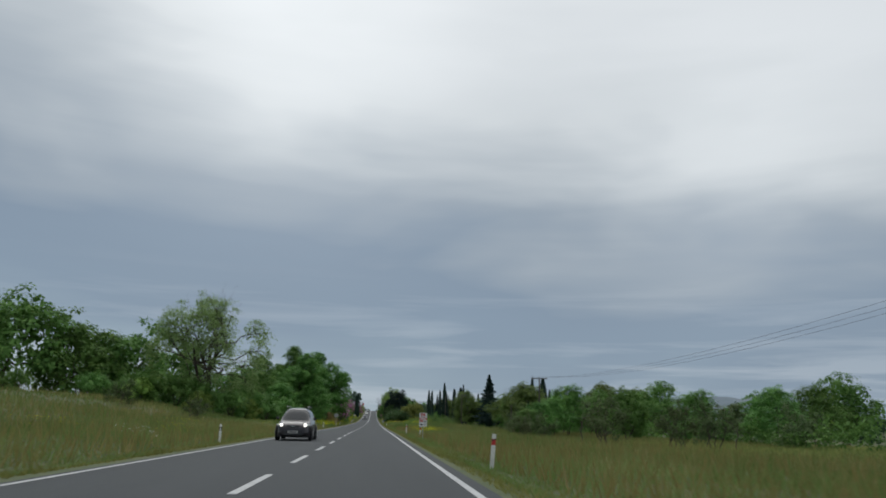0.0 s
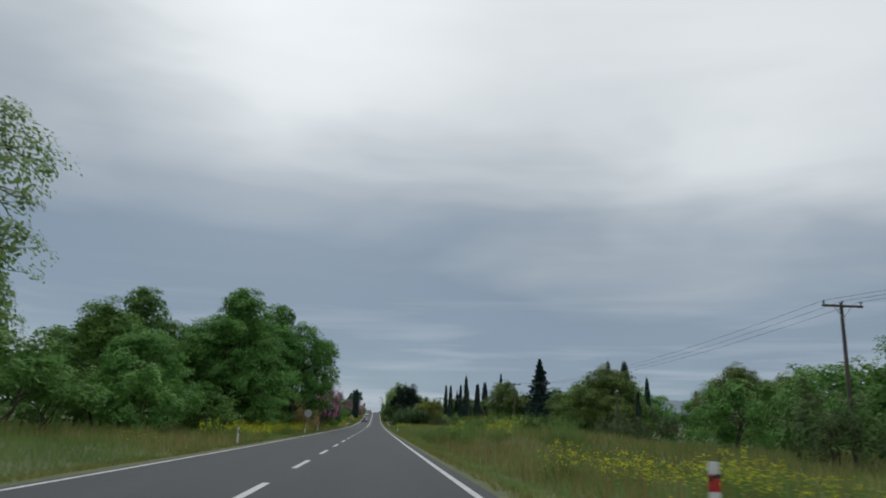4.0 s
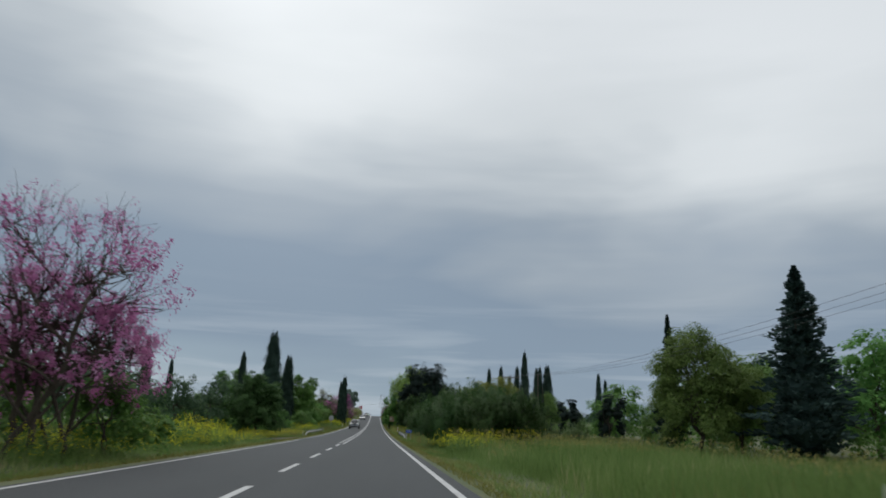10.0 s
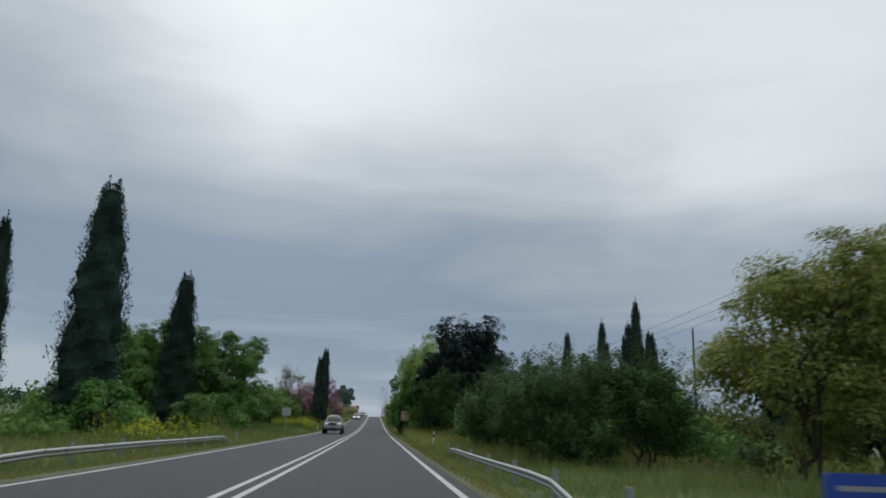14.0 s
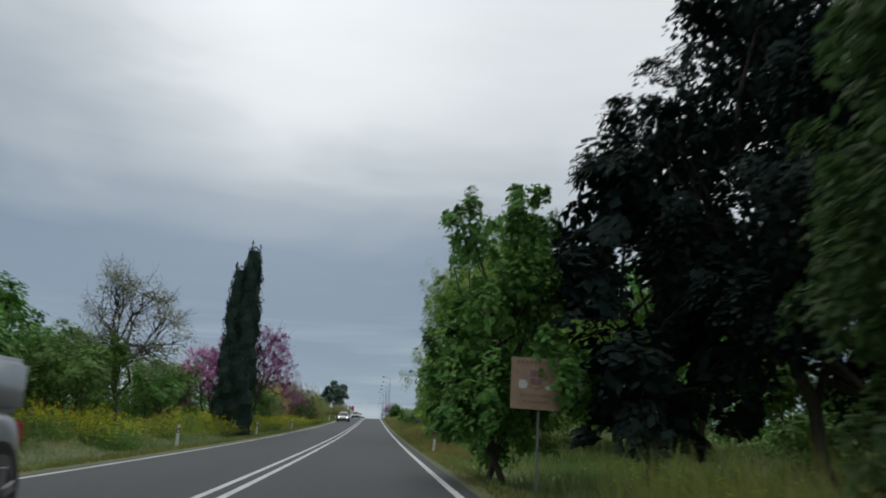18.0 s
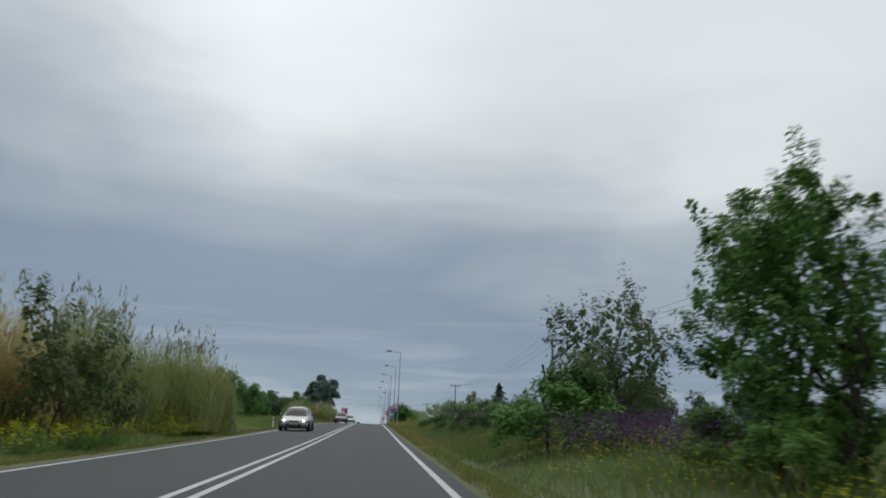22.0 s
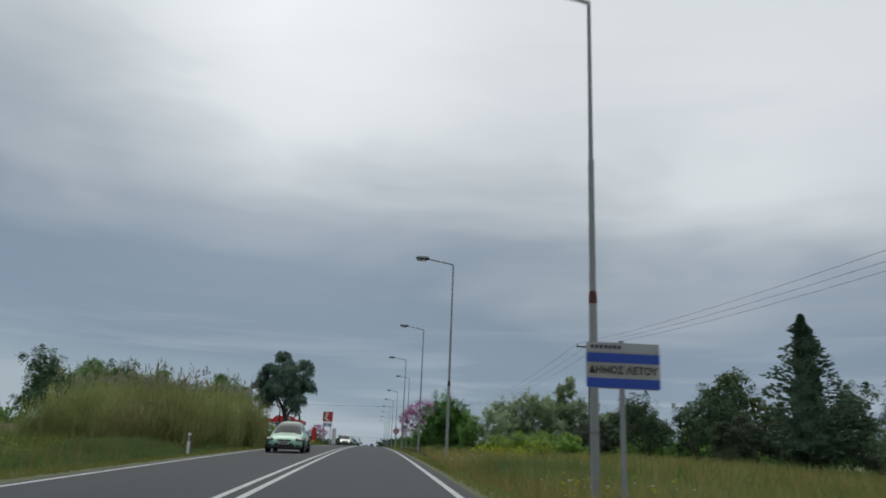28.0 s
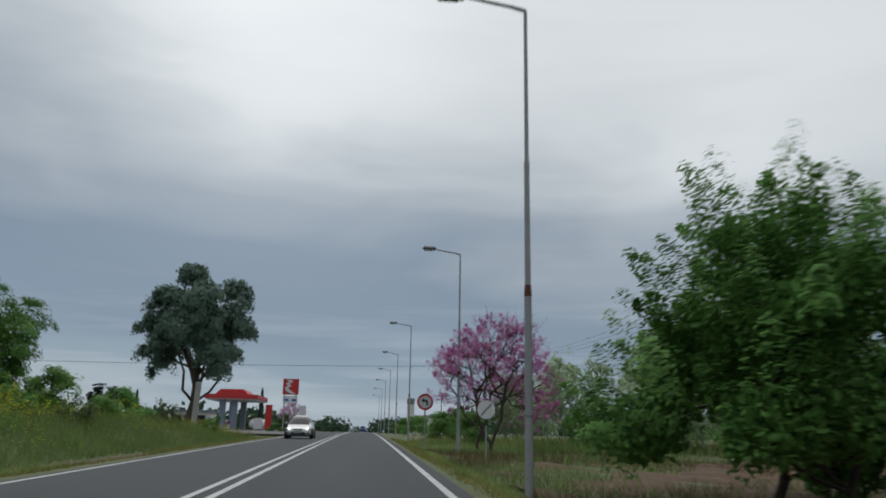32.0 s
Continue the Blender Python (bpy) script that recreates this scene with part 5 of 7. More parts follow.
def grow(name, label, x, y, h, width, mat, lean=0.3, keep=None):
    keep = ~bare(x, y) if keep is None else keep & ~bare(x, y)
    if mat in (GRASS, LIME_GRASS, DRY_GRASS):
        keep &= ~((x > 5) & (y > 547 + 2 * np.sin(x)) & (y < 600) & (rng.uniform(0, 1, len(x)) > 0.12))
    x, y, h = x[keep], y[keep], h[keep]
    v, f = blades(x, y, ground_z(x, y) - 0.02, h, width, lean)
    return tagged(new(name, fast_mesh(name, v, f, mat)), label, "grass", kind="stuff")


for side in (-1, 1):
    x, y = scatter(290000, 4.6, 12.5, -6, 625, 1.7)
    h = rng.uniform(0.2, 0.62, len(x)) * (0.35 + 0.85 * smooth(x, 4.9, 7.2)) * (0.45 + 1.1 * patch(x, y, 0.35, 1 + side) * patch(x, y, 1.3, 3 + side))
    grow("verge_grass", "tall green grass along the road verge", side * x, y, h, 0.026, GRASS, 0.38)
    x, y = scatter(75000, 4.12, 5.7, -6, 625, 1.2)
    h = rng.uniform(0.05, 0.17, len(x)) * (0.6 + 0.8 * patch(x, y, 0.8, 2 + side))
    grow("verge_edge_grass", "short yellowing grass at the asphalt edge", side * x, y, h, 0.035, LIME_GRASS, 0.7)
    x, y = scatter(110000, 10, 48, -6, 625, 1.4)
    h = rng.uniform(0.3, 0.75, len(x)) * (0.6 + 0.7 * patch(x, y, 0.21, 4 + side))
    grow("meadow_grass", "tall meadow grass of green and straw blades", side * x, y, h, 0.09, GRASS, 0.3)
    x, y = scatter(36000, 5.6, 30, -6, 625, 1.3)
    h = rng.uniform(0.45, 0.95, len(x))
    grow("seeding_grass", "straw coloured seeding stalks in the meadow", side * x, y, h, 0.03, DRY_GRASS, 0.2, patch(x, y, 0.12, 9 + side) > 0.45)


x, y = scatter(46000, 5.2, 26, 292, 340, 1.2)
grow("lime_meadow_grass", "bright yellowish grass over the verge meadow", x, y, rng.uniform(0.25, 0.7, len(x)) * (0.5 + 0.8 * patch(x, y, 0.4, 14)) * (1 + 0.7 * smooth(y, 318, 330)), 0.04, LIME_GRASS, 0.3)
x, y = scatter(22000, 15, 64, 42, 98, 1.1)
grow("straw_field_grass", "pale straw and lime grass of an open field", x, y, rng.uniform(0.25, 0.5, len(x)), 0.09, LIME_GRASS, 0.4, patch(x, y, 0.1, 17) > 0.15)
# lush tall grass with pale seed heads beside the meadow
x, y = scatter(30000, 6.4, 17, 128, 246, 1.1)
tall = rng.uniform(0.55, 1.05, len(x)) * (0.7 + 0.5 * patch(x, y, 0.4, 12))
grow("tall_meadow_grass", "lush tall green grass beside the meadow", x, y, tall, 0.045, GRASS, 0.22, patch(x, y, 0.25, 11) > 0.25)
heads = np.stack([x, y, ground_z(x, y) + tall * 1.12], 1)[(patch(x, y, 0.25, 11) > 0.5) & (rng.uniform(0, 1, len(x)) < 0.2)]
heads = np.repeat(heads, 3, 0) + rng.normal(0, 1, (len(heads) * 3, 3)) * [0.04, 0.04, 0.05]
v, f = leaves(heads, 0.055, np.tile([[0.35, 0.1, 0.9]], (len(heads), 1)), 0.3)
tagged(new("seed_heads", fast_mesh("seed_heads", v, f, DRY_GRASS)), "pale drooping seed heads above the tall grass", "grass", kind="stuff")
for side in (-1, 1):
    x, y = scatter(30000, 5.5, 45, -6, 128, 1.2)
    grow("seeding_grass", "yellowing seeding grass over the open meadow", side * x, y, rng.uniform(0.35, 0.8, len(x)), 0.05, DRY_GRASS, 0.3, patch(x, y, 0.15, 7 + side) > 0.35)
x, y = scatter(30000, 4.9, 18, 495, 550, 1.0)
grow("seeding_grass", "yellowing seeding grass beside the verge", x, y, rng.uniform(0.4, 0.85, len(x)), 0.04, DRY_GRASS, 0.3, patch(x, y, 0.3, 6) > 0.3)
x, y = scatter(70000, 4.9, 30, 541, 600, 1.2)
grow("dry_grass", "brown straw grass on poor earth", x, y, rng.uniform(0.08, 0.36, len(x)), 0.026, BROWN_GRASS, 0.5, patch(x, y, 0.6, 5) > 0.3 + 0.15 * smooth(y, 566, 576))
x, y = scatter(60000, 4.9, 26, 545, 598, 1.2)
grow("poor_grass", "thin green grass among dry straw", x, y, rng.uniform(0.06, 0.3, len(x)), 0.026, BANK_GRASS, 0.5, patch(x, y, 0.5, 15) > 0.42)
x, y = scatter(14000, 4.6, 6.6, 360, 540, 0.8)
grow("dry_verge_grass", "straw yellow grass along the asphalt edge", x, y, rng.uniform(0.12, 0.4, len(x)), 0.05, DRY_GRASS, 0.5, patch(x * 2, y, 0.2, 2) > 0.35)


# dark low shrubs within the bank
for x, y, s in ((7.2, 426, 0.36), (8.5, 429, 0.48), (7.5, 432, 0.42), (9.8, 427, 0.5), (10.8, 432, 0.58), (8.9, 435.5, 0.5), (12.2, 429, 0.6), (7.2, 435, 0.36), (10.2, 438.5, 0.5), (11.8, 437, 0.55), (6.7, 438, 0.3), (7.4, 442, 0.38), (6.6, 446, 0.28), (8.2, 447, 0.4), (7.0, 452, 0.34), (7.8, 457, 0.36), (6.8, 463, 0.3), (8.4, 466, 0.4), (7.2, 471, 0.32), (9.0, 475, 0.4), (7.6, 480, 0.33), (8.8, 486, 0.38), (10.4, 470, 0.42), (10.2, 482, 0.4)):
    bush(x, y, s * 0.85, "thicket", 0.85)

# lush overgrown bank on the climb
for x0, x1, y0, y1, n, hh in ((5.6, 11.5, 422, 455, 42000, 0.85), (5.6, 11.5, 455, 482, 14000, 0.45), (5.4, 9.5, 484, 545, 26000, 0.6), (-11, -5.2, 470, 530, 30000, 0.65), (-8.5, -5.1, 530, 556, 20000, 1.0), (-13, -5.6, 566, 625, 34000, 0.6)):
    x, y = scatter(n, x0, x1, y0, y1)
    h = hh * rng.uniform(0.4, 1.1, n) * (0.4 + 1.2 * patch(x, y, 0.5, 4) * patch(x, y, 1.1, 8)) * (0.5 + 0.5 * smooth(np.abs(x), 5.4, 7.0))
    grow("bank_grass", "lush overgrown grass on the roadside bank", x, y, h, 0.035, BANK_GRASS, 0.42)


def flowers(name, label, mat, spots, size, height):
    """Small petals over stretches of verge: x0, x1, y0, y1, count."""
    ps = []
    for x0, x1, y0, y1, n in spots:
        k = max(3, n // 45)
        cx, cy = rng.uniform(x0, x1, k), rng.uniform(y0, y1, k)
        i = rng.integers(0, k, n)
        x, y = np.clip(cx[i] + rng.normal(0, 0.55, n), min(x0, x1) - 0.6, max(x0, x1) + 0.6), cy[i] + rng.normal(0, 0.9, n)
        ps.append(np.stack([x, y, ground_z(x, y) + height * rng.uniform(0.55, 1.2, n)], 1))
    v, f = leaves(np.concatenate(ps), size, ratio=0.8)
    tagged(new(name, fast_mesh(name, v, f, mat)), label, "flowers", kind="stuff")


flowers("yellow_flowers", "bright yellow mustard flowers in the verge", YELLOW_FLOWER, (
    (-9, -5.6, 124, 172, 4500), (-8.5, -6.3, 286, 304, 1300), (-8.5, -5.5, 205, 275, 6000), (-9, -5.4, 352, 415, 11000), (-7.2, -5, 412, 445, 3000), (-14, -6, 588, 624, 2200), (-12.5, -9, 591, 599, 1100), (-9, -6.6, 617, 626, 600), (-12, -6, 20, 110, 500),
    (6.5, 9, 75, 98, 1600), (7, 13, 120, 136, 1000), (6.2, 9, 226, 244, 2200), (6, 8, 336, 346, 500), (6.3, 11, 400, 428, 2400), (5.6, 9, 500, 543, 300), (8, 12, 543, 550, 900), (-11, -6.5, 470, 535, 600), (6.5, 16, 290, 340, 900),
), 0.019, 0.6)
flowers("mustard_heads", "yellow mustard heads on overgrown bushes", YELLOW_FLOWER, ((7.8, 10.5, 125, 135, 300), (8, 12, 227, 232, 300)), 0.03, 1.15)
flowers("vetch_flowers", "purple vetch flowers over the roadside scrub", VETCH, ((7, 10.5, 411, 424, 4200), (7.4, 13, 424, 442, 7500), (11, 15, 440, 452, 2500)), 0.032, 1.0)
flowers("white_flowers", "small white daisies scattered in the grass", WHITE_FLOWER, ((-9, -5.5, 0, 120, 160), (6, 14, 300, 345, 300), (-9, -5.5, 470, 545, 300), (5.8, 10, 500, 545, 300)), 0.028, 0.45)

# ---- roadside things ----
def delineator(x, y, band=RED, lean=(0.0, 0.0)):
    t = thing("delineator_post", "white plastic delineator post with a coloured reflector band", "delineator", "delineator posts")
    t.matrix_world = pose(x, y, gz(x, y) - (0.1 if x > 0 else 0.2), lean[0], lean[1], random.uniform(-6, 6))
    part("post", plate(rounded(-0.055, 0, 0.055, 0.78, 0.01), 0.05, -0.025), t, mat=WHITE)
    part("band", box(0.114, 0.054, 0.17, (0, 0, 0.78)), t, "dark reflector band", mat=band)
    part("cap", box(0.112, 0.052, 0.14, (0, 0, 0.95), 0.012), t, mat=WHITE)
    part("reflector", box(0.05, 0.008, 0.12, (0, -0.031, 0.8)), t, mat=SIGN_WHITE if band is BLACK else RED)
    part("stripe", plate([(-0.058, 0.93), (0.058, 0.97), (0.058, 0.925), (-0.058, 0.885)], 0.06, -0.03), t, "slanting black stripe", mat=BLACK)


for x, y, ln in ((5.25, 21.5, (0, 4)), (5.7, 62.1, (0, 2)), (5.5, 83, (0, 0)), (5.15, 191, (0, 6)), (5.4, 303, (0, 3)), (4.76, 362.4, (0, 3))):
    delineator(x, y, RED, ln)
for x, y in ((-5.6, 39), (-5.6, 77.5), (-5.6, 118), (-5.6, 158), (-5.6, 176), (-5.3, 360), (-5.2, 379.4), (-4.9, 397.5), (-5.2, 441), (-5.2, 458), (-5.2, 478), (-5.1, 534.5), (-5.2, 565.5), (-5.7, 582)):
    delineator(x, y, BLACK)


def round_pole(t, height, r=0.03, at=(0, 0), mat=GALVANISED, name="pole"):
    return part(name, tube([(at[0], at[1], -0.3), (at[0], at[1], height)], r, 10), t, mat=mat)


def logo(t, w, h, x, z, y, red=RED, white=SIGN_WHITE):
    """A red square with a winding white shape in it."""
    part("logo_field", plate([(x - w / 2, z), (x + w / 2, z), (x + w / 2, z + h), (x - w / 2, z + h)], 0.006, y), t, "red logo square", mat=red)
    pts = [(-0.3, 0.95), (0.05, 0.97), (0.22, 0.84), (-0.02, 0.7), (0.12, 0.55), (-0.1, 0.4), (0.1, 0.22), (0.42, 0.03), (0.12, 0.02), (-0.22, 0.2), (-0.34, 0.4), (-0.12, 0.56), (-0.28, 0.7), (-0.02, 0.83)]
    part("logo_swoosh", plate([(x + a * w, z + b * h) for a, b in pts], 0.005, y - 0.005), t, "white winding shape", mat=white)


# advertising board on a post
ad = thing("roadside_advert", "white advertising board with a red band on a steel post", "sign")
ad.matrix_world = pose(5.5, 55.5, gz(5.5, 55.5), 0, 0, 0)
round_pole(ad, 1.1, 0.03)
part("board", plate(rounded(-0.28, 0.95, 0.28, 1.92, 0.05), 0.02, -0.05), ad, mat=SIGN_WHITE)
logo(ad, 0.3, 0.23, -0.01, 1.66, -0.058)
part("band", plate([(-0.277, 1.41), (0.277, 1.41), (0.277, 1.57), (-0.277, 1.57)], 0.005, -0.056), ad, "red lettering band", mat=RED)
for k, (x, w) in enumerate(((-0.2, 0.04), (-0.1, 0.12), (0.03, 0.1), (0.15, 0.12))):
    part("text_bar", plate([(x - w / 2, 1.45), (x + w / 2, 1.45), (x + w / 2, 1.53), (x - w / 2, 1.53)], 0.004, -0.061), ad, mat=SIGN_WHITE)
for x, z, w, m in ((-0.13, 1.3, 0.22, RED), (0.13, 1.27, 0.17, BLACK), (-0.12, 1.05, 0.17, BLACK), (0.14, 1.08, 0.16, SIGN_BACK), (0.0, 1.6, 0.24, SIGN_BACK)):
    part("picture_patch", plate([(x - w / 2, z), (x + w / 2, z - 0.02), (x + w / 2 + 0.02, z + 0.05), (x, z + 0.09 if z < 1.5 else z + 0.03), (x - w / 2, z + 0.06 if z < 1.5 else z + 0.02)], 0.004, -0.056), ad, mat=m)

mirror = thing("round_sign", "round traffic sign seen from its grey metal back", "sign")
mirror.matrix_world = pose(-6.0, 165, gz(-6, 165), 0, 0, 4)
round_pole(mirror, 2.35, 0.03, (0, 0.03))
part("plate", disc(0.42, 0.015, (0, 0, 2.15)), mirror, mat=SIGN_BACK)
part("rim", tube([(0.42 * math.cos(a), 0, 2.15 + 0.42 * math.sin(a)) for a in np.linspace(0, 2 * math.pi, 33)], 0.012, 6), mirror, mat=GALVANISED)
part("bracket", box(0.5, 0.03, 0.04, (0, 0.015, 2.1)), mirror, mat=GALVANISED)

back_sign = thing("rectangular_sign", "rectangular road sign seen from its pale grey back", "sign")
back_sign.matrix_world = pose(-6.2, 331.5, gz(-6.2, 331.5), 0, 0, 3)
round_pole(back_sign, 2.55, 0.035)
part("plate", plate(rounded(-0.4, 1.65, 0.4, 2.38, 0.05), 0.015, -0.06), back_sign, mat=SIGN_BACK)
for z in (1.85, 2.25):
    part("bracket", box(0.7, 0.03, 0.04, (0, -0.04, z)), back_sign, mat=GALVANISED)

blue_sign = thing("blue_marker", "small blue rectangular marker sign on short legs", "sign")
blue_sign.matrix_world = pose(5.47, 264.2, gz(5.47, 264.2) + 0.2, 0, 0, 0)
part("plate", plate(rounded(-0.29, 0.55, 0.29, 0.86, 0.03), 0.015, -0.02), blue_sign, mat=BLUE)
for x in (-0.2, 0.2):
    round_pole(blue_sign, 0.6, 0.02, (x, 0), name="leg")
for z in (0.64, 0.74):
    part("text_bar", plate([(-0.2, z), (0.2, z), (0.2, z + 0.035), (-0.2, z + 0.035)], 0.004, -0.024), blue_sign, mat=SIGN_BACK)

crest_sign = thing("crest_sign", "faded tan square sign with a coloured crest and text", "sign")
crest_sign.matrix_world = pose(5.4, 345, gz(5.4, 345) + 0.42, 0, 1.5, -1)
part("pole", tube([(0.08, 0.02, -0.8), (0.08, 0.02, 1.75)], 0.025, 10), crest_sign, mat=LAMP_GREY)
part("board", plate(rounded(-0.52, 1.25, 0.52, 2.3, 0.015), 0.02, -0.05), crest_sign, mat=SIGN_TAN)
for x0, z0, m in ((-0.1, 1.9, FADED_BLUE), (0.03, 1.9, FADED_RED), (-0.1, 1.74, FADED_RED), (0.03, 1.74, FADED_BLUE)):
    part("crest_field", plate(rounded(x0 - 0.02, z0, x0 + 0.1, z0 + 0.14, 0.015), 0.004, -0.055), crest_sign, mat=m)
part("crest_ribbon", plate([(-0.15, 1.7), (0, 1.63), (0.17, 1.7), (0.17, 1.74), (0, 1.68), (-0.15, 1.74)], 0.004, -0.055), crest_sign, mat=FADED_BROWN)
for z, w, h in ((2.17, 0.8, 0.07), (1.5, 0.66, 0.06), (1.37, 0.58, 0.06)):
    n = 9
    for k in range(n):
        x = -w / 2 + w * k / n
        part("text_bar", plate([(x, z), (x + w / n * 0.72, z), (x + w / n * 0.72, z + h), (x, z + h)], 0.003, -0.055), crest_sign, mat=FADED_BROWN)
part("peeled_patch", plate(rounded(-0.36, 1.66, -0.18, 1.84, 0.07), 0.003, -0.055), crest_sign, "pale peeled patch", mat=PLATE)
part("peeled_patch", plate(rounded(0.2, 1.66, 0.34, 1.74, 0.03), 0.003, -0.055), crest_sign, "pale peeled patch", mat=PLATE)


def text(t, words, size, x, z, y, mat, name="lettering"):
    c = bpy.data.curves.new(name, "FONT")
    c.body, c.size, c.extrude, c.offset, c.align_x, c.align_y = words, size, 0.003, 0.007, "CENTER", "CENTER"
    ob = new("temporary_text", c)
    me = bpy.data.meshes.new_from_object(ob.evaluated_get(bpy.context.evaluated_depsgraph_get()))
    bpy.data.objects.remove(ob)
    me.materials.clear()
    me.materials.append(mat)
    o = part(name, me, t, "dark lettering")
    o.matrix_local = pose(x, y, z, 90, 0, 0)
    return o


town = thing("municipality_sign", "blue and white municipality sign with worn top line", "sign")
TY = 513.6
town.matrix_world = pose(5.35, TY, gz(5.35, TY) + 0.82, 0, 0, -2) @ Matrix.Diagonal((0.62, 0.62, 0.64, 1))
part("board", plate(rounded(-0.82, 1.72, 0.82, 2.7, 0.06), 0.025, -0.06), town, mat=WORN_SIGN)
for z0, z1 in ((2.27, 2.47), (1.74, 1.94)):
    part("band", plate([(-0.815, z0), (0.815, z0), (0.815, z1), (-0.815, z1)], 0.005, -0.066), town, "blue band", mat=BLUE)
part("worn_strip", plate(rounded(-0.81, 2.5, 0.81, 2.69, 0.05), 0.004, -0.065), town, "grey worn strip", mat=SIGN_BACK)
text(town, "\u0394\u0397\u039c\u039f\u03a3 \u0391\u0395\u03a4\u039f\u03a5", 0.205, 0, 2.105, -0.066, BLACK)
for k in range(7):
    part("text_bar", plate([(-0.72 + 0.1 * k, 2.56), (-0.65 + 0.1 * k, 2.56), (-0.65 + 0.1 * k, 2.64), (-0.72 + 0.1 * k, 2.64)], 0.003, -0.069), town, mat=BLACK)
for x in (-0.02,):
    part("pole", tube([(x, 0, -1.6), (x, 0, 2.75)], 0.06, 10), town, mat=POLE_PAINT)

no_turn = thing("no_left_turn_sign", "round red bordered sign banning turns on a pole", "sign")
no_turn.matrix_world = pose(5.0, 602.5, gz(5, 602.5), 0, 0, 0)
round_pole(no_turn, 2.6, 0.035, (0, 0.03))
part("border", disc(0.38, 0.015, (0, 0, 2.2)), no_turn, "red border", mat=RED)
part("face", disc(0.28, 0.012, (0, -0.007, 2.2)), no_turn, mat=SIGN_WHITE)
part("arrow", plate([(0.13, 2.04), (0.13, 2.22), (0.08, 2.3), (-0.05, 2.31), (-0.05, 2.38), (-0.2, 2.27), (-0.05, 2.15), (-0.05, 2.22), (0.04, 2.2), (0.05, 2.04)], 0.004, -0.018), no_turn, mat=BLACK)

end_sign = thing("end_of_limit_sign", "round white sign with a grey diagonal stroke", "sign")
end_sign.matrix_world = pose(6.6, 594.5, gz(6.6, 594.5), 0, 0, 5)
round_pole(end_sign, 1.95, 0.03, (0, 0.03))
part("face", disc(0.33, 0.015, (0, 0, 1.75)), end_sign, mat=SIGN_WHITE)
part("stroke", plate([(-0.22, 1.56), (-0.17, 1.52), (0.22, 1.94), (0.17, 1.98)], 0.004, -0.012), end_sign, mat=LAMP_GREY)
part("bracket", box(0.12, 0.03, 0.35, (0, 0.015, 1.2)), end_sign, mat=BLACK)


def street_lamp(x, y, joint=3.38):
    t = thing("street_lamp", "grey steel street lamp with a short arm over the road", "street lamp", "street lamps")
    t.matrix_world = pose(x, y, gz(x, y), 0, 0, 0)
    part("shaft", tube([(0, 0, -0.2), (0, 0, joint)], [0.07, 0.064], 16), t, mat=POLE_PAINT)
    part("upper_shaft", tube([(0, 0, joint), (0, 0, 5.7)], [0.054, 0.048], 16), t, mat=POLE_PAINT)
    part("top_shaft", tube([(0, 0, 5.7), (0, 0, 8.8)], [0.04, 0.034], 12), t, mat=POLE_PAINT)
    part("collar", tube([(0, 0, joint - 0.04), (0, 0, joint), (0, 0, joint + 0.12), (0, 0, joint + 0.16)], [0.066, 0.067, 0.06, 0.055], 16), t, "dark red rusty collar", mat=RUST)
    part("seam", tube([(0, 0, 1.32), (0, 0, 1.36)], 0.071, 16), t, mat=LAMP_GREY)
    part("collar", tube([(0, 0, 5.62), (0, 0, 5.78)], 0.052, 12), t, mat=POLE_PAINT)
    part("arm", tube([(0, 0, 8.8), (-0.25, 0, 8.86), (-1.15, 0, 9.0)], [0.04, 0.034, 0.028], 10), t, mat=POLE_PAINT)
    head = part("lamp_head", box(0.62, 0.26, 0.15, (-1.42, 0, 8.96), 0.05, 3), t, mat=LAMP_GREY, smooth=True)
    part("lens", box(0.4, 0.2, 0.04, (-1.46, 0, 8.925), 0.015), head, mat=LAMP_GLASS)
    part("hatch", box(0.07, 0.012, 0.3, (0, -0.067, 0.6), 0.004), t, mat=POLE_PAINT)


for x, y in ((5.2, 490.5), (5.36, 515), (5.2, 536.6), (5.25, 557.8), (4.9, 579.4), (6.25, 600), (5.6, 626), (5.6, 650), (5.6, 674), (5.6, 698), (5.6, 724), (5.6, 752)):
    street_lamp(x, y, 2.95 if y == 557.8 else 3.38)


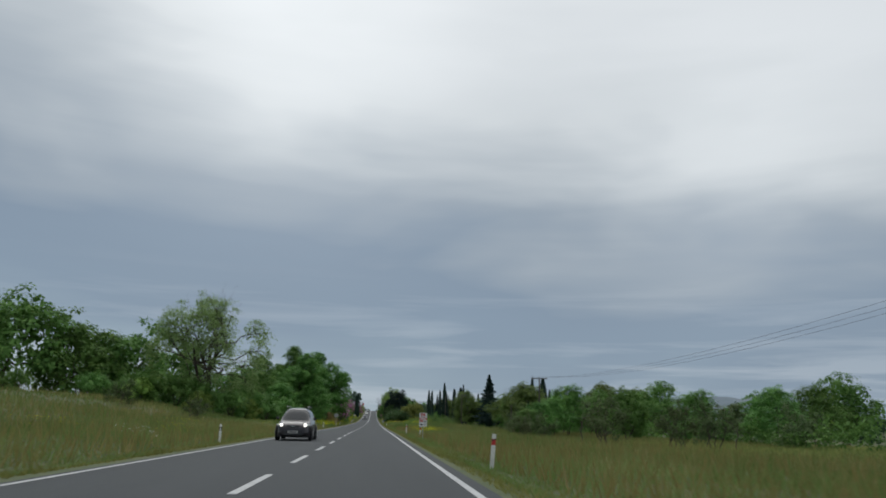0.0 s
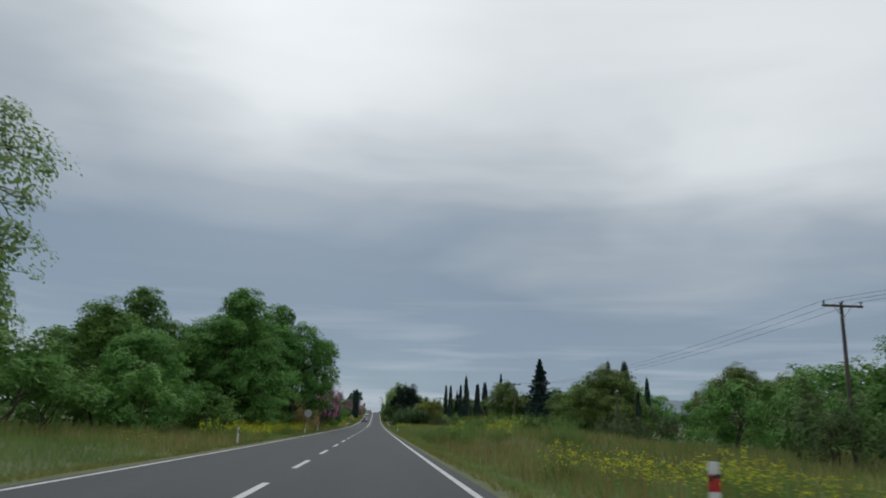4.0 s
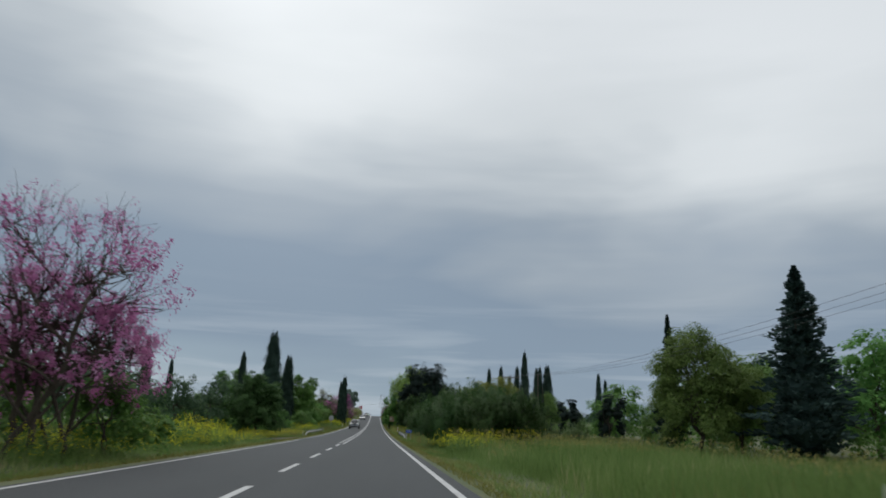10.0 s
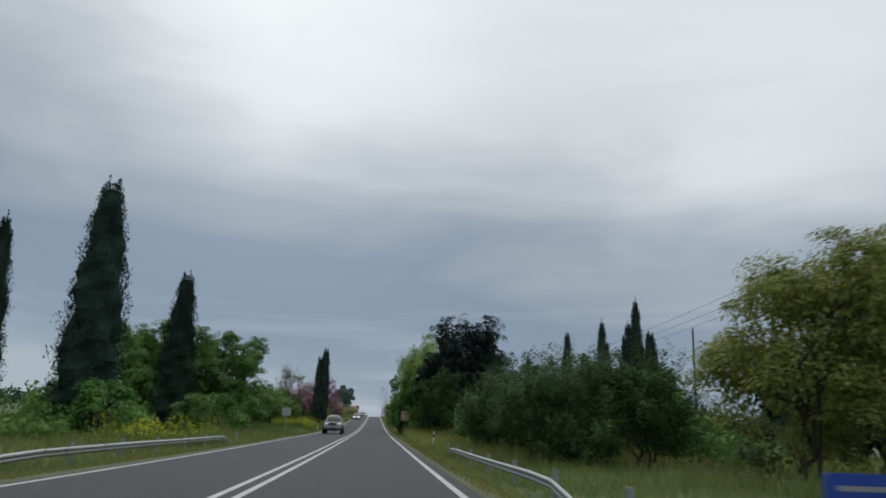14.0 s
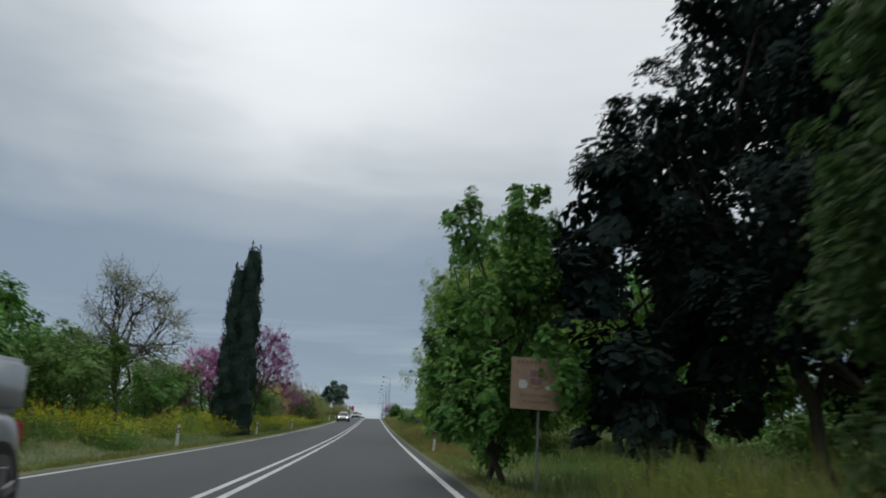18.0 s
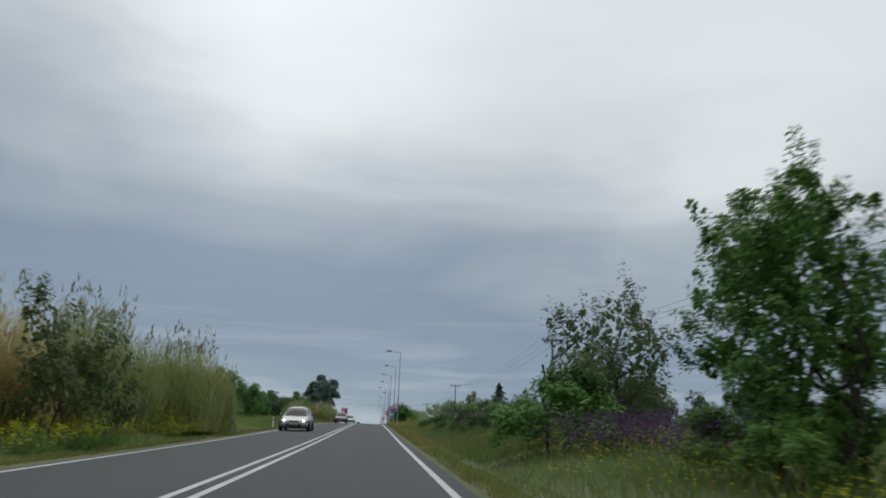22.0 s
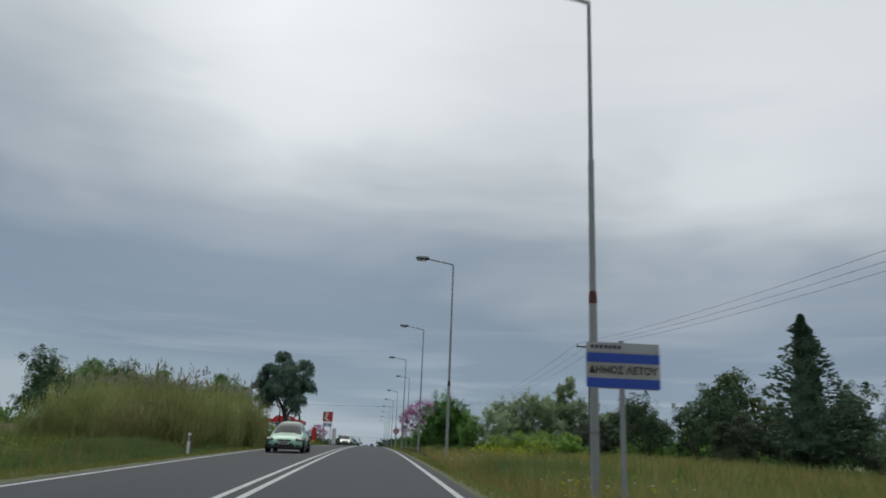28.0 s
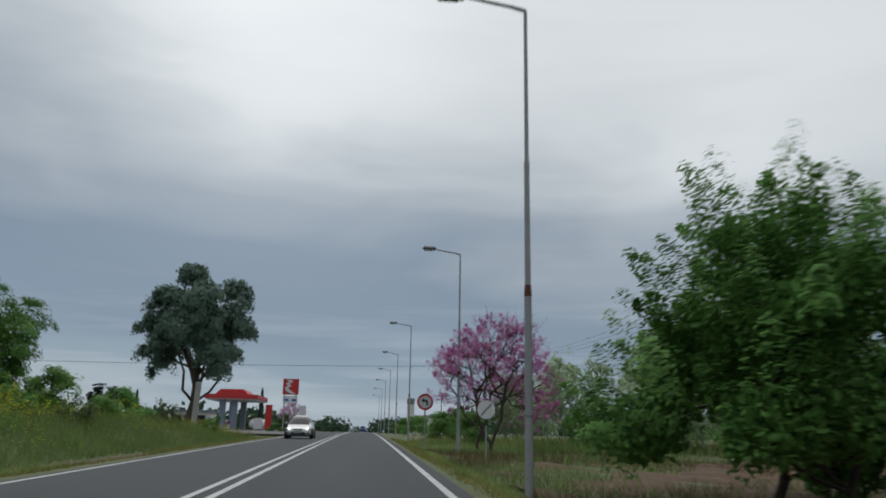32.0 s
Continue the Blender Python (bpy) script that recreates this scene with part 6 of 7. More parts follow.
def utility_pole(x, y, height=8.9, lean=0.0):
    t = thing("utility_pole", "weathered wooden utility pole with crossarm and insulators", "utility pole", "utility poles")
    t.matrix_world = pose(x, y, gz(x, y), 0, lean, 0)
    part("pole", tube([(0, 0, -0.5), (0, 0, height * 0.5), (0, 0, height)], [0.13, 0.11, 0.085], 12), t, mat=WOOD_POLE)
    part("crossarm", box(2.3, 0.1, 0.12, (0, -0.12, height - 0.25), 0.01), t, mat=WOOD_POLE)
    for s in (-1, 1):
        part("brace", tube([(s * 0.5, -0.13, height - 0.2), (0, -0.1, height - 0.85)], 0.02, 6), t, mat=GALVANISED)
    for px in (-1.05, 0.0, 1.05):
        part("insulator", tube([(px, -0.12, height - 0.13), (px, -0.12, height - 0.02), (px, -0.12, height + 0.03), (px, -0.12, height + 0.1)], [0.025, 0.05, 0.07, 0.035], 10), t, mat=LAMP_GREY)
    if y == 205:
        for s in (-1, 1):
            part("stay_wire", tube([(0, 0, height - 0.8), (s * 5.2, 2.5, -0.2)], 0.012, 5), t, mat=WIRE)
            for u in (0.22, 0.3, 0.36):
                part("stay_insulator", tube([(s * 5.2 * u, 2.5 * u, (height - 0.8) * (1 - u) + 0.09), (s * 5.2 * (u + 0.015), 2.5 * (u + 0.015), (height - 0.8) * (1 - u) - 0.07)], 0.05, 8), t, mat=LAMP_GREY)
    return [(x + px + math.sin(radians(lean)) * height, y - 0.12, gz(x, y) + height + 0.08) for px in (-1.05, 0.0, 1.05)]


pole_places = [(27.5, 22, 8.6), (26.6, 113, 8.6), (25.4, 205, 8.9), (19.1, 283, 8.1), (20, 380, 9.2), (20.7, 476.5, 9.9), (20.2, 567, 9.7), (20, 656, 9), (20, 745, 9)]
heads = [utility_pole(x, y, h, 0.0) for x, y, h in pole_places]
for a, b in zip(heads, heads[1:]):
    for p, q in zip(a, b):
        pts = [tuple(np.array(p) * (1 - u) + np.array(q) * u - np.array([0, 0, 1.5 * 4 * u * (1 - u)])) for u in np.linspace(0, 1, 15)]
        w = tagged(new("power_line", bm_mesh("power_line", tube(pts, 0.009, 5), WIRE)), "thin dark overhead power line between poles", "cable", "power lines")
stay = [(-46, 655.8, gz(-46, 655.8) + 7.6), (-2, 655.8, gz(0, 655.8) + 7.3), (19, 655.8, gz(20, 655.8) + 8.3)]
line = [tuple(np.array(stay[0]) * (1 - u) ** 2 + 2 * u * (1 - u) * np.array(stay[1]) + u * u * np.array(stay[2])) for u in np.linspace(0, 1, 16)]
tagged(new("crossing_cable", bm_mesh("crossing_cable", tube(line, 0.022, 5), WIRE)), "dark cable hanging across the road", "cable")
utility_pole(-46, 656, 7.7)
for x, y, h in ((32.7, 330, 11.7), (33, 172, 6)):
    t = thing("wooden_post", "tall plain wooden post without crossarm", "post")
    t.matrix_world = pose(x, y, gz(x, y))
    part("pole", tube([(0, 0, -0.4), (0, 0, h)], [0.13, 0.09], 10), t, mat=WOOD_POLE)


def guard_rail(x, y0, y1, face):
    t = thing("guard_rail", "low galvanised guard rail on short posts", "guard rail")
    prof = [(0, 0.42), (0.05, 0.47), (0.05, 0.53), (0, 0.57), (0.05, 0.61), (0.05, 0.67), (0, 0.72)]
    n = int((y1 - y0) / 2) + 1
    yy = np.linspace(y0, y1, n)
    drop = 0.5 * (smooth(y0 + 5 - yy, 0, 5) + smooth(yy - y1 + 5, 0, 5))
    v = np.array([[x + face * px, y, gz(x, y) + z * 0.66 - d] for y, d in zip(yy, drop) for px, z in prof])
    k = len(prof)
    i = (np.arange(n - 1)[:, None] * k + np.arange(k - 1)[None]).ravel()
    me = fast_mesh("rail", v, np.stack([i, i + 1, i + k + 1, i + k], 1), GALVANISED, smooth=True)
    o = part("rail", me, t)
    o.modifiers.new("thickness", "SOLIDIFY").thickness = 0.006
    for y in yy[::2]:
        part("post", box(0.1, 0.08, 0.8, (x - face * 0.07, float(y), gz(x, y) - 0.2), 0.005), t, mat=GALVANISED)


guard_rail(-5.7, 272, 304, 1)
guard_rail(5.35, 269, 296, -1)

# ---- filling station ----
tagged(new("forecourt", grid_mesh("forecourt", np.linspace(-34, -4.5, 12), np.linspace(636, 742, 22), lambda gx, gy: road_z(gy) + 0.03 + 0 * gx, OLD_ASPHALT)), "weathered asphalt forecourt of a filling station", "forecourt", kind="structure")
tagged(new("side_road", grid_mesh("side_road", np.linspace(-34, -4.5, 12), np.linspace(247, 259, 8), lambda gx, gy: ground_z(gx, gy) + 0.03, DIRT_ROAD)), "rough side road joining from the fields", "road", kind="structure")
tagged(new("red_earth", grid_mesh("red_earth", np.linspace(-30, -4.6, 14), np.linspace(555, 561.5, 8), lambda gx, gy: ground_z(gx, gy) + 0.06 - 0.12 * smooth(gx, -5.6, -4.6), RED_SOIL)), "bare red earth of a farm track", "ground", kind="structure")
def earth_z(gx, gy):
    r = ((gx - 18) / 14) ** 2 + ((gy - 574) / 21) ** 2 + 0.5 * np.sin(gx * 1.3 + 1) * np.sin(gy * 1.1) + 0.25 * np.sin(gx * 3.1 + gy * 2.3)
    return ground_z(gx, gy) + 0.1 + 0.06 * np.sin(gx * 2.3 + gy) * np.sin(gy * 1.7) - 0.25 * np.clip(r - 0.5, 0, 1.5)


tagged(new("turned_earth", grid_mesh("turned_earth", np.linspace(5.2, 36, 90), np.linspace(546, 598, 140), earth_z, RED_SOIL)), "bare brown red earth with dry grass", "ground", kind="structure")
tagged(new("red_earth", grid_mesh("red_earth", np.linspace(-6.0, -4.5, 8), np.linspace(586, 597, 12), lambda gx, gy: ground_z(gx, gy) + 0.05 - 0.12 * smooth(gx, -5.0, -4.5) - 0.1 * smooth(-gx, 5.4, 6.0) - 0.12 * smooth(np.abs(gy - 591.5), 3.5, 5.5), RED_SOIL)), "strip of bare red earth beside the asphalt", "ground", kind="structure")
SY = 690.0
SZ = float(road_z(SY)) + 0.03
canopy = thing("station_canopy", "filling station canopy with red edge on grey columns", "canopy")
canopy.matrix_world = pose(-20.4, 706, SZ)
part("roof", box(8.6, 13, 0.25, (0, 0, 5.05), 0.02), canopy, mat=WHITE)
part("fascia", box(8.9, 13.4, 0.75, (0, 0, 5.2), 0.03), canopy, "red fascia", mat=RED)
part("upper_fascia", plate([(-3.2, 5.95), (2.6, 5.95), (1.6, 6.9), (-2.2, 6.9)], 9.0, -4.5), canopy, "red raised roof edge", mat=RED)
for x, y in ((-1.6, -5), (0.4, -5), (-1.6, 5), (0.4, 5)):
    part("column", box(1.0, 0.8, 5.1, (x, y, 0), 0.03), canopy, mat=STATION_GREY)
for y in (-3, 3):
    pump = thing("fuel_pump", "white and red fuel pump under the canopy", "fuel pump", "fuel pumps")
    pump.matrix_world = pose(-22, 706 + y, SZ)
    part("cabinet", box(0.8, 0.5, 1.6, (0, 0, 0.15), 0.04), pump, mat=SIGN_WHITE)
    part("plinth", box(1.2, 2.0, 0.15, (0, 0, 0), 0.02), pump, mat=CONCRETE)
    part("panel", box(0.6, 0.02, 0.5, (0, -0.26, 1.1)), pump, mat=RED)
shop = thing("station_shop", "small grey glazed filling station shop", "building")
shop.matrix_world = pose(-30, 716, SZ)
part("wall", box(7, 9, 3.2, (0, 0, 0), 0.02), shop, mat=PLASTER)
part("roof", box(7.6, 9.6, 0.3, (0, 0, 3.2), 0.02), shop, mat=STATION_GREY)
for x in (-2, 0.2, 2.3):
    part("window", box(1.7, 0.06, 1.8, (x, -4.52, 0.8), 0.01), shop, mat=GLASS)
totem = thing("price_totem", "tall filling station sign with red logo box", "sign")
totem.matrix_world = pose(-7.9, 672, float(road_z(672)) + 0.0)
for x in (-0.75, 0.75):
    part("pole", tube([(x, 0, -0.3), (x, 0, 5.0)], 0.09, 10), totem, mat=GALVANISED)
part("logo_box", box(2.1, 0.35, 2.1, (0, 0, 4.9), 0.04), totem, "red logo box", mat=RED)
pts = [(-0.3, 0.95), (0.05, 0.97), (0.22, 0.84), (-0.02, 0.7), (0.12, 0.55), (-0.1, 0.4), (0.1, 0.22), (0.42, 0.03), (0.12, 0.02), (-0.22, 0.2), (-0.34, 0.4), (-0.12, 0.56), (-0.28, 0.7), (-0.02, 0.83)]
part("logo_swoosh", plate([(a * 2.0 - 0.15, 4.95 + b * 2.0) for a, b in pts], 0.02, -0.2), totem, "white winding shape", mat=SIGN_WHITE)
for x in (-0.5, 0.5):
    part("price_panel", box(0.95, 0.2, 0.95, (x, 0, 3.75), 0.02), totem, "pale blue price panel", mat=SIGN_WHITE)
    part("text_bar", box(0.6, 0.01, 0.25, (x, -0.11, 4.05)), totem, mat=BLUE)
for x, y, w, h, m, lb_ in ((-10.5, 671, 0.9, 3.2, RED, "red filling station flag panel"), (-6.6, 678, 0.9, 3.4, SIGN_WHITE, "white filling station flag panel"), (-12.5, 676, 1.2, 1.5, SIGN_WHITE, "white advertising board by the forecourt")):
    t = thing("advert_panel", lb_, "sign")
    t.matrix_world = pose(x, y, float(road_z(y)))
    part("panel", box(w, 0.12, h, (0, 0, 0.25), 0.03), t, mat=m)
    for s in (-1, 1):
        part("leg", box(0.06, 0.06, 0.4, (s * w * 0.4, 0, -0.1)), t, mat=GALVANISED)
tank = thing("gas_tank", "white horizontal gas tank on concrete saddles", "tank")
tank.matrix_world = pose(-15.5, 700, SZ)
part("vessel", tube([(-1.7, 0, 1.1), (-1.5, 0, 1.1), (-1.2, 0, 1.1), (1.2, 0, 1.1), (1.5, 0, 1.1), (1.7, 0, 1.1)], [0.2, 0.6, 0.75, 0.75, 0.6, 0.2], 20), tank, mat=SIGN_WHITE)
for x in (-0.8, 0.8):
    part("saddle", box(0.3, 1.2, 0.5, (x, 0, 0), 0.02), tank, mat=CONCRETE)
hedge = bush(-9.2, 668, 0.5, "dark_shrub")
slab = thing("concrete_post", "leaning pale concrete lamp column by the eucalyptus", "post")
slab.matrix_world = pose(-12.2, 634, gz(-12.2, 634), 0, 2, 0)
part("post", box(0.45, 0.3, 4.6, (0, 0, -0.2), 0.04), slab, mat=CONCRETE)
house = thing("farm_house", "low white house with a tiled roof behind trees", "house")
house.matrix_world = pose(-44, 668, gz(-44, 668))
part("wall", box(12, 8, 2.9, (0, 0, -0.2)), house, mat=PLASTER)
part("roof", plate([(-6.5, 2.7), (6.5, 2.7), (5.2, 4.2), (-5.2, 4.2)], 8.6, -4.3), house, mat=ROOF_TILE)
for x in (-3.5, 0, 3.5):
    part("window", box(1.1, 0.08, 1.1, (x, -4.02, 1.0), 0.01), house, mat=GLASS)
kiosk = thing("white_building", "small white building with blue panel by the road", "building")
kiosk.matrix_world = pose(12.5, 690, gz(12.5, 690))
part("wall", box(4.5, 5, 3.0, (0, 0, -0.2), 0.02), kiosk, mat=PLASTER)
part("roof", box(4.9, 5.4, 0.25, (0, 0, 2.8), 0.02), kiosk, mat=CONCRETE)
part("panel", box(1.8, 0.06, 1.2, (1.2, -2.53, 0.7), 0.01), kiosk, "blue panel", mat=BLUE)
part("window", box(0.9, 0.06, 1.0, (-1.0, -2.53, 0.9), 0.01), kiosk, mat=GLASS)
tall_sign = thing("white_totem", "narrow white totem sign with a dark cap", "sign")
tall_sign.matrix_world = pose(9.2, 684, gz(9.2, 684))
part("body", box(1.1, 0.3, 4.6, (0, 0, -0.1), 0.03), tall_sign, mat=SIGN_WHITE)
part("cap", box(1.14, 0.34, 0.9, (0, 0, 4.5), 0.03), tall_sign, mat=LAMP_GREY)


# ---- cars ----
def loft(sections, sides=14, power=0.42):
    """A hull from cross-sections: y, bottom, top, half width at the bottom, half width at the top."""
    bm = bmesh.new()
    rings = []
    for y, z0, z1, w0, w1 in sections:
        ring = []
        for k in range(sides):
            a = 2 * math.pi * (k + 0.5) / sides
            c, s = math.cos(a), math.sin(a)
            u = math.copysign(abs(c) ** power, c)
            v = math.copysign(abs(s) ** power, s)
            w = w0 + (w1 - w0) * (v + 1) / 2
            ring.append(bm.verts.new((u * w, y, (z0 + z1) / 2 + v * (z1 - z0) / 2)))
        rings.append(ring)
    for a, b in zip(rings, rings[1:]):
        for k in range(sides):
            bm.faces.new((a[k], a[(k + 1) % sides], b[(k + 1) % sides], b[k]))
    bm.faces.new(rings[0][::-1])
    bm.faces.new(rings[-1])
    return bm


def blob(size, at, turn=0.0):
    """A rounded lens shape, turned about the upright axis."""
    bm = bmesh.new()
    m = Matrix.Translation(at) @ Matrix.Rotation(turn, 4, "Z") @ Matrix.Diagonal((*size, 1))
    bmesh.ops.create_uvsphere(bm, u_segments=16, v_segments=10, radius=1.0, matrix=m)
    return bm


def car(name, label, colour, x, y, length=4.1, width=1.74, height=1.48, style="hatch", oncoming=True, lights=True, clear=0.2):
    """A parked car, its front towards -y of its own."""
    t = thing(name, label, "car")
    z = float(road_height(np.array(x), np.array(y)))
    slope = math.degrees(math.atan((float(road_z(y + 2)) - float(road_z(y - 2))) / 4))
    t.matrix_world = pose(x, y, z, slope if oncoming else -slope, 0, 0 if oncoming else 180)
    paint = car_paint(name + "_paint", colour)
    L, W, H = length / 2, width / 2, height
    belt = H * 0.62
    hood = H * (0.56 if style != "suv" else 0.6)
    k = H / 1.5
    nose = 0.06 if style in ("suv", "pickup") else 0.0
    body = [(-L, clear + 0.08, (0.5 + nose) * k, W * 0.6, W * 0.52), (-L + 0.06, clear + 0.03, (0.64 + nose) * k, W * 0.78, W * 0.68), (-L + 0.2, clear, (0.73 + nose) * k, W * 0.92, W * 0.79), (-L + 0.42, clear, (0.79 + nose) * k, W * 0.98, W * 0.85), (-L + 0.8, clear, (0.86 + nose) * k, W, W * 0.89), (-L + 1.15, clear, belt, W, W * 0.92), (0, clear, belt * 1.03, W, W * 0.94), (L - 0.9, clear, belt * 1.07, W, W * 0.94), (L - 0.2, clear + 0.05, belt * (1.05 if style != "pickup" else 1.0), W * 0.95, W * 0.88), (L, clear + 0.15, belt * 0.9, W * 0.8, W * 0.74)]
    if style == "pickup":
        nose = 0.13
        body[:5] = [(-L, clear + 0.1, 0.66 * k, W * 0.84, W * 0.8), (-L + 0.04, clear + 0.05, 0.78 * k, W * 0.93, W * 0.87), (-L + 0.14, clear + 0.02, 0.855 * k, W * 0.98, W * 0.91), (-L + 0.4, clear, 0.885 * k, W, W * 0.93), (-L + 0.8, clear, 0.905 * k, W, W * 0.94)]
    shell = part("body", loft(body), t, "", paint, True)
    shell.modifiers.new("soft", "SUBSURF").levels = 1
    shell.modifiers["soft"].render_levels = 2
    front = -L + (1.1 if style != "sedan" else 1.25)
    rear = {"hatch": L - 0.12, "suv": L - 0.1, "sedan": L - 0.6, "pickup": 0.85}[style]
    wide, slim = W * 0.88, W * 0.66
    low, top = belt - 0.16, H
    rise = 0.78 if style != "suv" else 0.66
    mid_y = (front + rear) / 2
    tail = {"hatch": 0.5, "suv": 0.3, "sedan": 0.85, "pickup": 0.3}[style]
    line_y = [front - 0.3, front, front + rise * 0.55, front + rise, front + rise + 0.4, mid_y + 0.35, rear - tail, rear - tail * 0.45, rear, rear + 0.06]
    line_z = [belt - 0.15, belt + 0.03, belt + (H - belt) * 0.62, H * 0.955, H * 0.995, H, H * 0.965, belt + (H - belt) * 0.55, belt + 0.03, belt - 0.12]

    def at(s, y, z):
        return Vector((s * (wide + (slim - wide) * (z - low) / (top - low)), y, z))

    # the glazed upper body as one curved skin, parted into roof and panes
    stations = np.linspace(line_y[0], line_y[-1], 34)
    crown = np.interp(stations, line_y, line_z)
    crown[1:-1] = (crown[:-2] + 2 * crown[1:-1] + crown[2:]) / 4
    ring = []
    for y, zt in zip(stations, crown):
        row = []
        for a in np.linspace(0, math.pi, 41):
            z = low + (zt - low) * abs(math.sin(a)) ** 0.34
            u = math.copysign(abs(math.cos(a)) ** 0.5, math.cos(a))
            bow = 0.05 * (1 - u * u) * (1 if y < mid_y else -0.5)
            row.append(Vector((u * at(1, y, z).x, y - bow, z)))
        ring.append(row)
    skins = {"cabin": bmesh.new(), "windscreen": bmesh.new(), "rear_window": bmesh.new(), "front_left": bmesh.new(), "front_right": bmesh.new(), "rear_left": bmesh.new(), "rear_right": bmesh.new()}
    half_y = mid_y + 0.1
    for a in range(33):
        for b in range(40):
            quad = [ring[a][b], ring[a + 1][b], ring[a + 1][b + 1], ring[a][b + 1]]
            m = sum(quad, Vector()) / 4
            n = (quad[1] - quad[0]).cross(quad[3] - quad[0])
            n = n.normalized() if n.length > 1e-9 else Vector((0, 0, 1))
            share, roof_z = abs(m.x) / at(1, m.y, m.z).x, float(np.interp(m.y, line_y, line_z))
            kind = "cabin"
            if share < 0.9 and front - 0.12 < m.y < front + rise * 0.97 and abs(n.x) < 0.6:
                kind = "windscreen"
            elif share < 0.86 and rear - tail * 0.92 < m.y < rear - 0.06 and m.z > belt + 0.1 and abs(n.x) < 0.6:
                kind = "rear_window"
            elif share > 0.93 and belt + 0.03 < m.z < min(roof_z - 0.07, H * 0.925) and front + 0.2 < m.y < rear - 0.22 and abs(m.y - half_y) > 0.045:
                kind = ("front" if m.y < half_y else "rear") + ("_left" if m.x < 0 else "_right")
            g = skins[kind]
            g.faces.new([g.verts.new(v) for v in quad])
    for key, g in skins.items():
        bmesh.ops.remove_doubles(g, verts=g.verts, dist=0.0005)
        if len(g.faces) == 0:
            g.free()
        elif key == "cabin":
            part("cabin", g, t, "", paint, True)
        else:
            part("side_window" if "_left" in key or "_right" in key else key, g, t, "dark tinted glass", GLASS, True)
    for s in (-1, 1):
        part("mirror", box(0.2, 0.12, 0.14, (s * (W + 0.04), front + 0.3, belt + 0.0), 0.05), t, "", paint, True)
        lamp = blob((0.19, 0.2, 0.075), (s * W * 0.73, -L + 0.25, (0.63 + nose) * k), s * 0.55)
        lit = lights and oncoming
        lens = part("headlight", lamp, t, "clear headlight housing", LAMP_GLASS, True)
        part("bulb", blob((0.08, 0.05, 0.075), (s * W * 0.66, -L + 0.07, (0.64 + nose) * k), s * 0.3), lens, "glowing low beam" if lit else "", HEADLIGHT if lit else RIM, True)
        part("tail_light", box(0.2, 0.1, 0.26, (s * W * 0.7, L - 0.06, belt * 0.66), 0.03), t, "red tail light", RED)
        part("door_handle", box(0.02, 0.16, 0.025, (s * (W * 0.985), 0.1, belt * 0.86), 0.005), t, "", paint)
        part("sill", box(0.02, length * 0.48, 0.06, (s * (W - 0.012), 0.0, clear + 0.02), 0.008), t, "", DARK_TRIM)
        for wy in (-L + 0.82, L - 0.8):
            r = 0.31 if style in ("hatch", "sedan") else 0.37
            own = bmesh.new()
            bmesh.ops.create_cone(own, cap_ends=True, segments=28, radius1=r, radius2=r, depth=0.21, matrix=Matrix.Translation((s * (W - 0.08), wy, r)) @ Matrix.Rotation(radians(90), 4, "Y"))
            bmesh.ops.bevel(own, geom=[e for e in own.edges if len(e.link_faces) == 2 and e.calc_face_angle() > 1], offset=0.03, segments=2, affect="EDGES")
            arch = bmesh.new()
            bmesh.ops.create_cone(arch, cap_ends=True, segments=28, radius1=r * 1.16, radius2=r * 1.16, depth=0.03, matrix=Matrix.Translation((s * (W - 0.008), wy, r + 0.02)) @ Matrix.Rotation(radians(90), 4, "Y"))
            part("wheel_arch", arch, t, "", DARK_TRIM)
            wheel = part("wheel", own, t, "", RUBBER, True)
            rim = bmesh.new()
            bmesh.ops.create_cone(rim, cap_ends=True, segments=20, radius1=r * 0.66, radius2=r * 0.62, depth=0.03, matrix=Matrix.Translation((s * (W + 0.03), wy, r)) @ Matrix.Rotation(radians(90), 4, "Y"))
            part("hub_recess", rim, wheel, "", DARK_TRIM)
            star = bmesh.new()
            for a in range(5):
                m = Matrix.Translation((s * (W + 0.05), wy, r)) @ Matrix.Rotation(a * 2 * math.pi / 5, 4, "X")
                box(0.02, 0.09, r * 0.64, (0, 0, 0), 0.006, 1, star, None)
                bmesh.ops.transform(star, matrix=m, verts=star.verts[-24:])
            part("rim", star, wheel, "five-spoke alloy rim", RIM)
    if style == "pickup":
        part("grille", box(W * 0.84, 0.1, 0.26, (0, -L + 0.02, 0.68 * k), 0.02), t, "tall dark grille", DARK_TRIM)
        for z in (0.63, 0.7, 0.765):
            part("grille_bar", box(W * 0.82, 0.03, 0.04, (0, -L - 0.035, z * k), 0.012), t, "bright grille bar", CHROME)
        part("bumper", box(width * 0.94, 0.16, 0.2, (0, -L + 0.05, 0.42 * k), 0.06, 3), t, "", paint, True)
    else:
        part("grille", plate([(-0.36 * W, (0.62 + nose) * k), (0.36 * W, (0.62 + nose) * k), (0.3 * W, (0.53 + nose) * k), (-0.3 * W, (0.53 + nose) * k)], 0.09, -L + 0.01), t, "dark slim grille", DARK_TRIM)
        part("grille_bar", box(W * 0.16, 0.03, 0.045, (0, -L - 0.01, (0.56 + nose) * k), 0.01), t, "", CHROME)
    part("lower_intake", plate([(-0.4 * W, 0.46 * k), (0.4 * W, 0.46 * k), (0.58 * W, 0.34 * k), (0.5 * W, 0.25 * k), (-0.5 * W, 0.25 * k), (-0.58 * W, 0.34 * k)], 0.14, -L - 0.004), t, "dark lower air intake", DARK_TRIM)
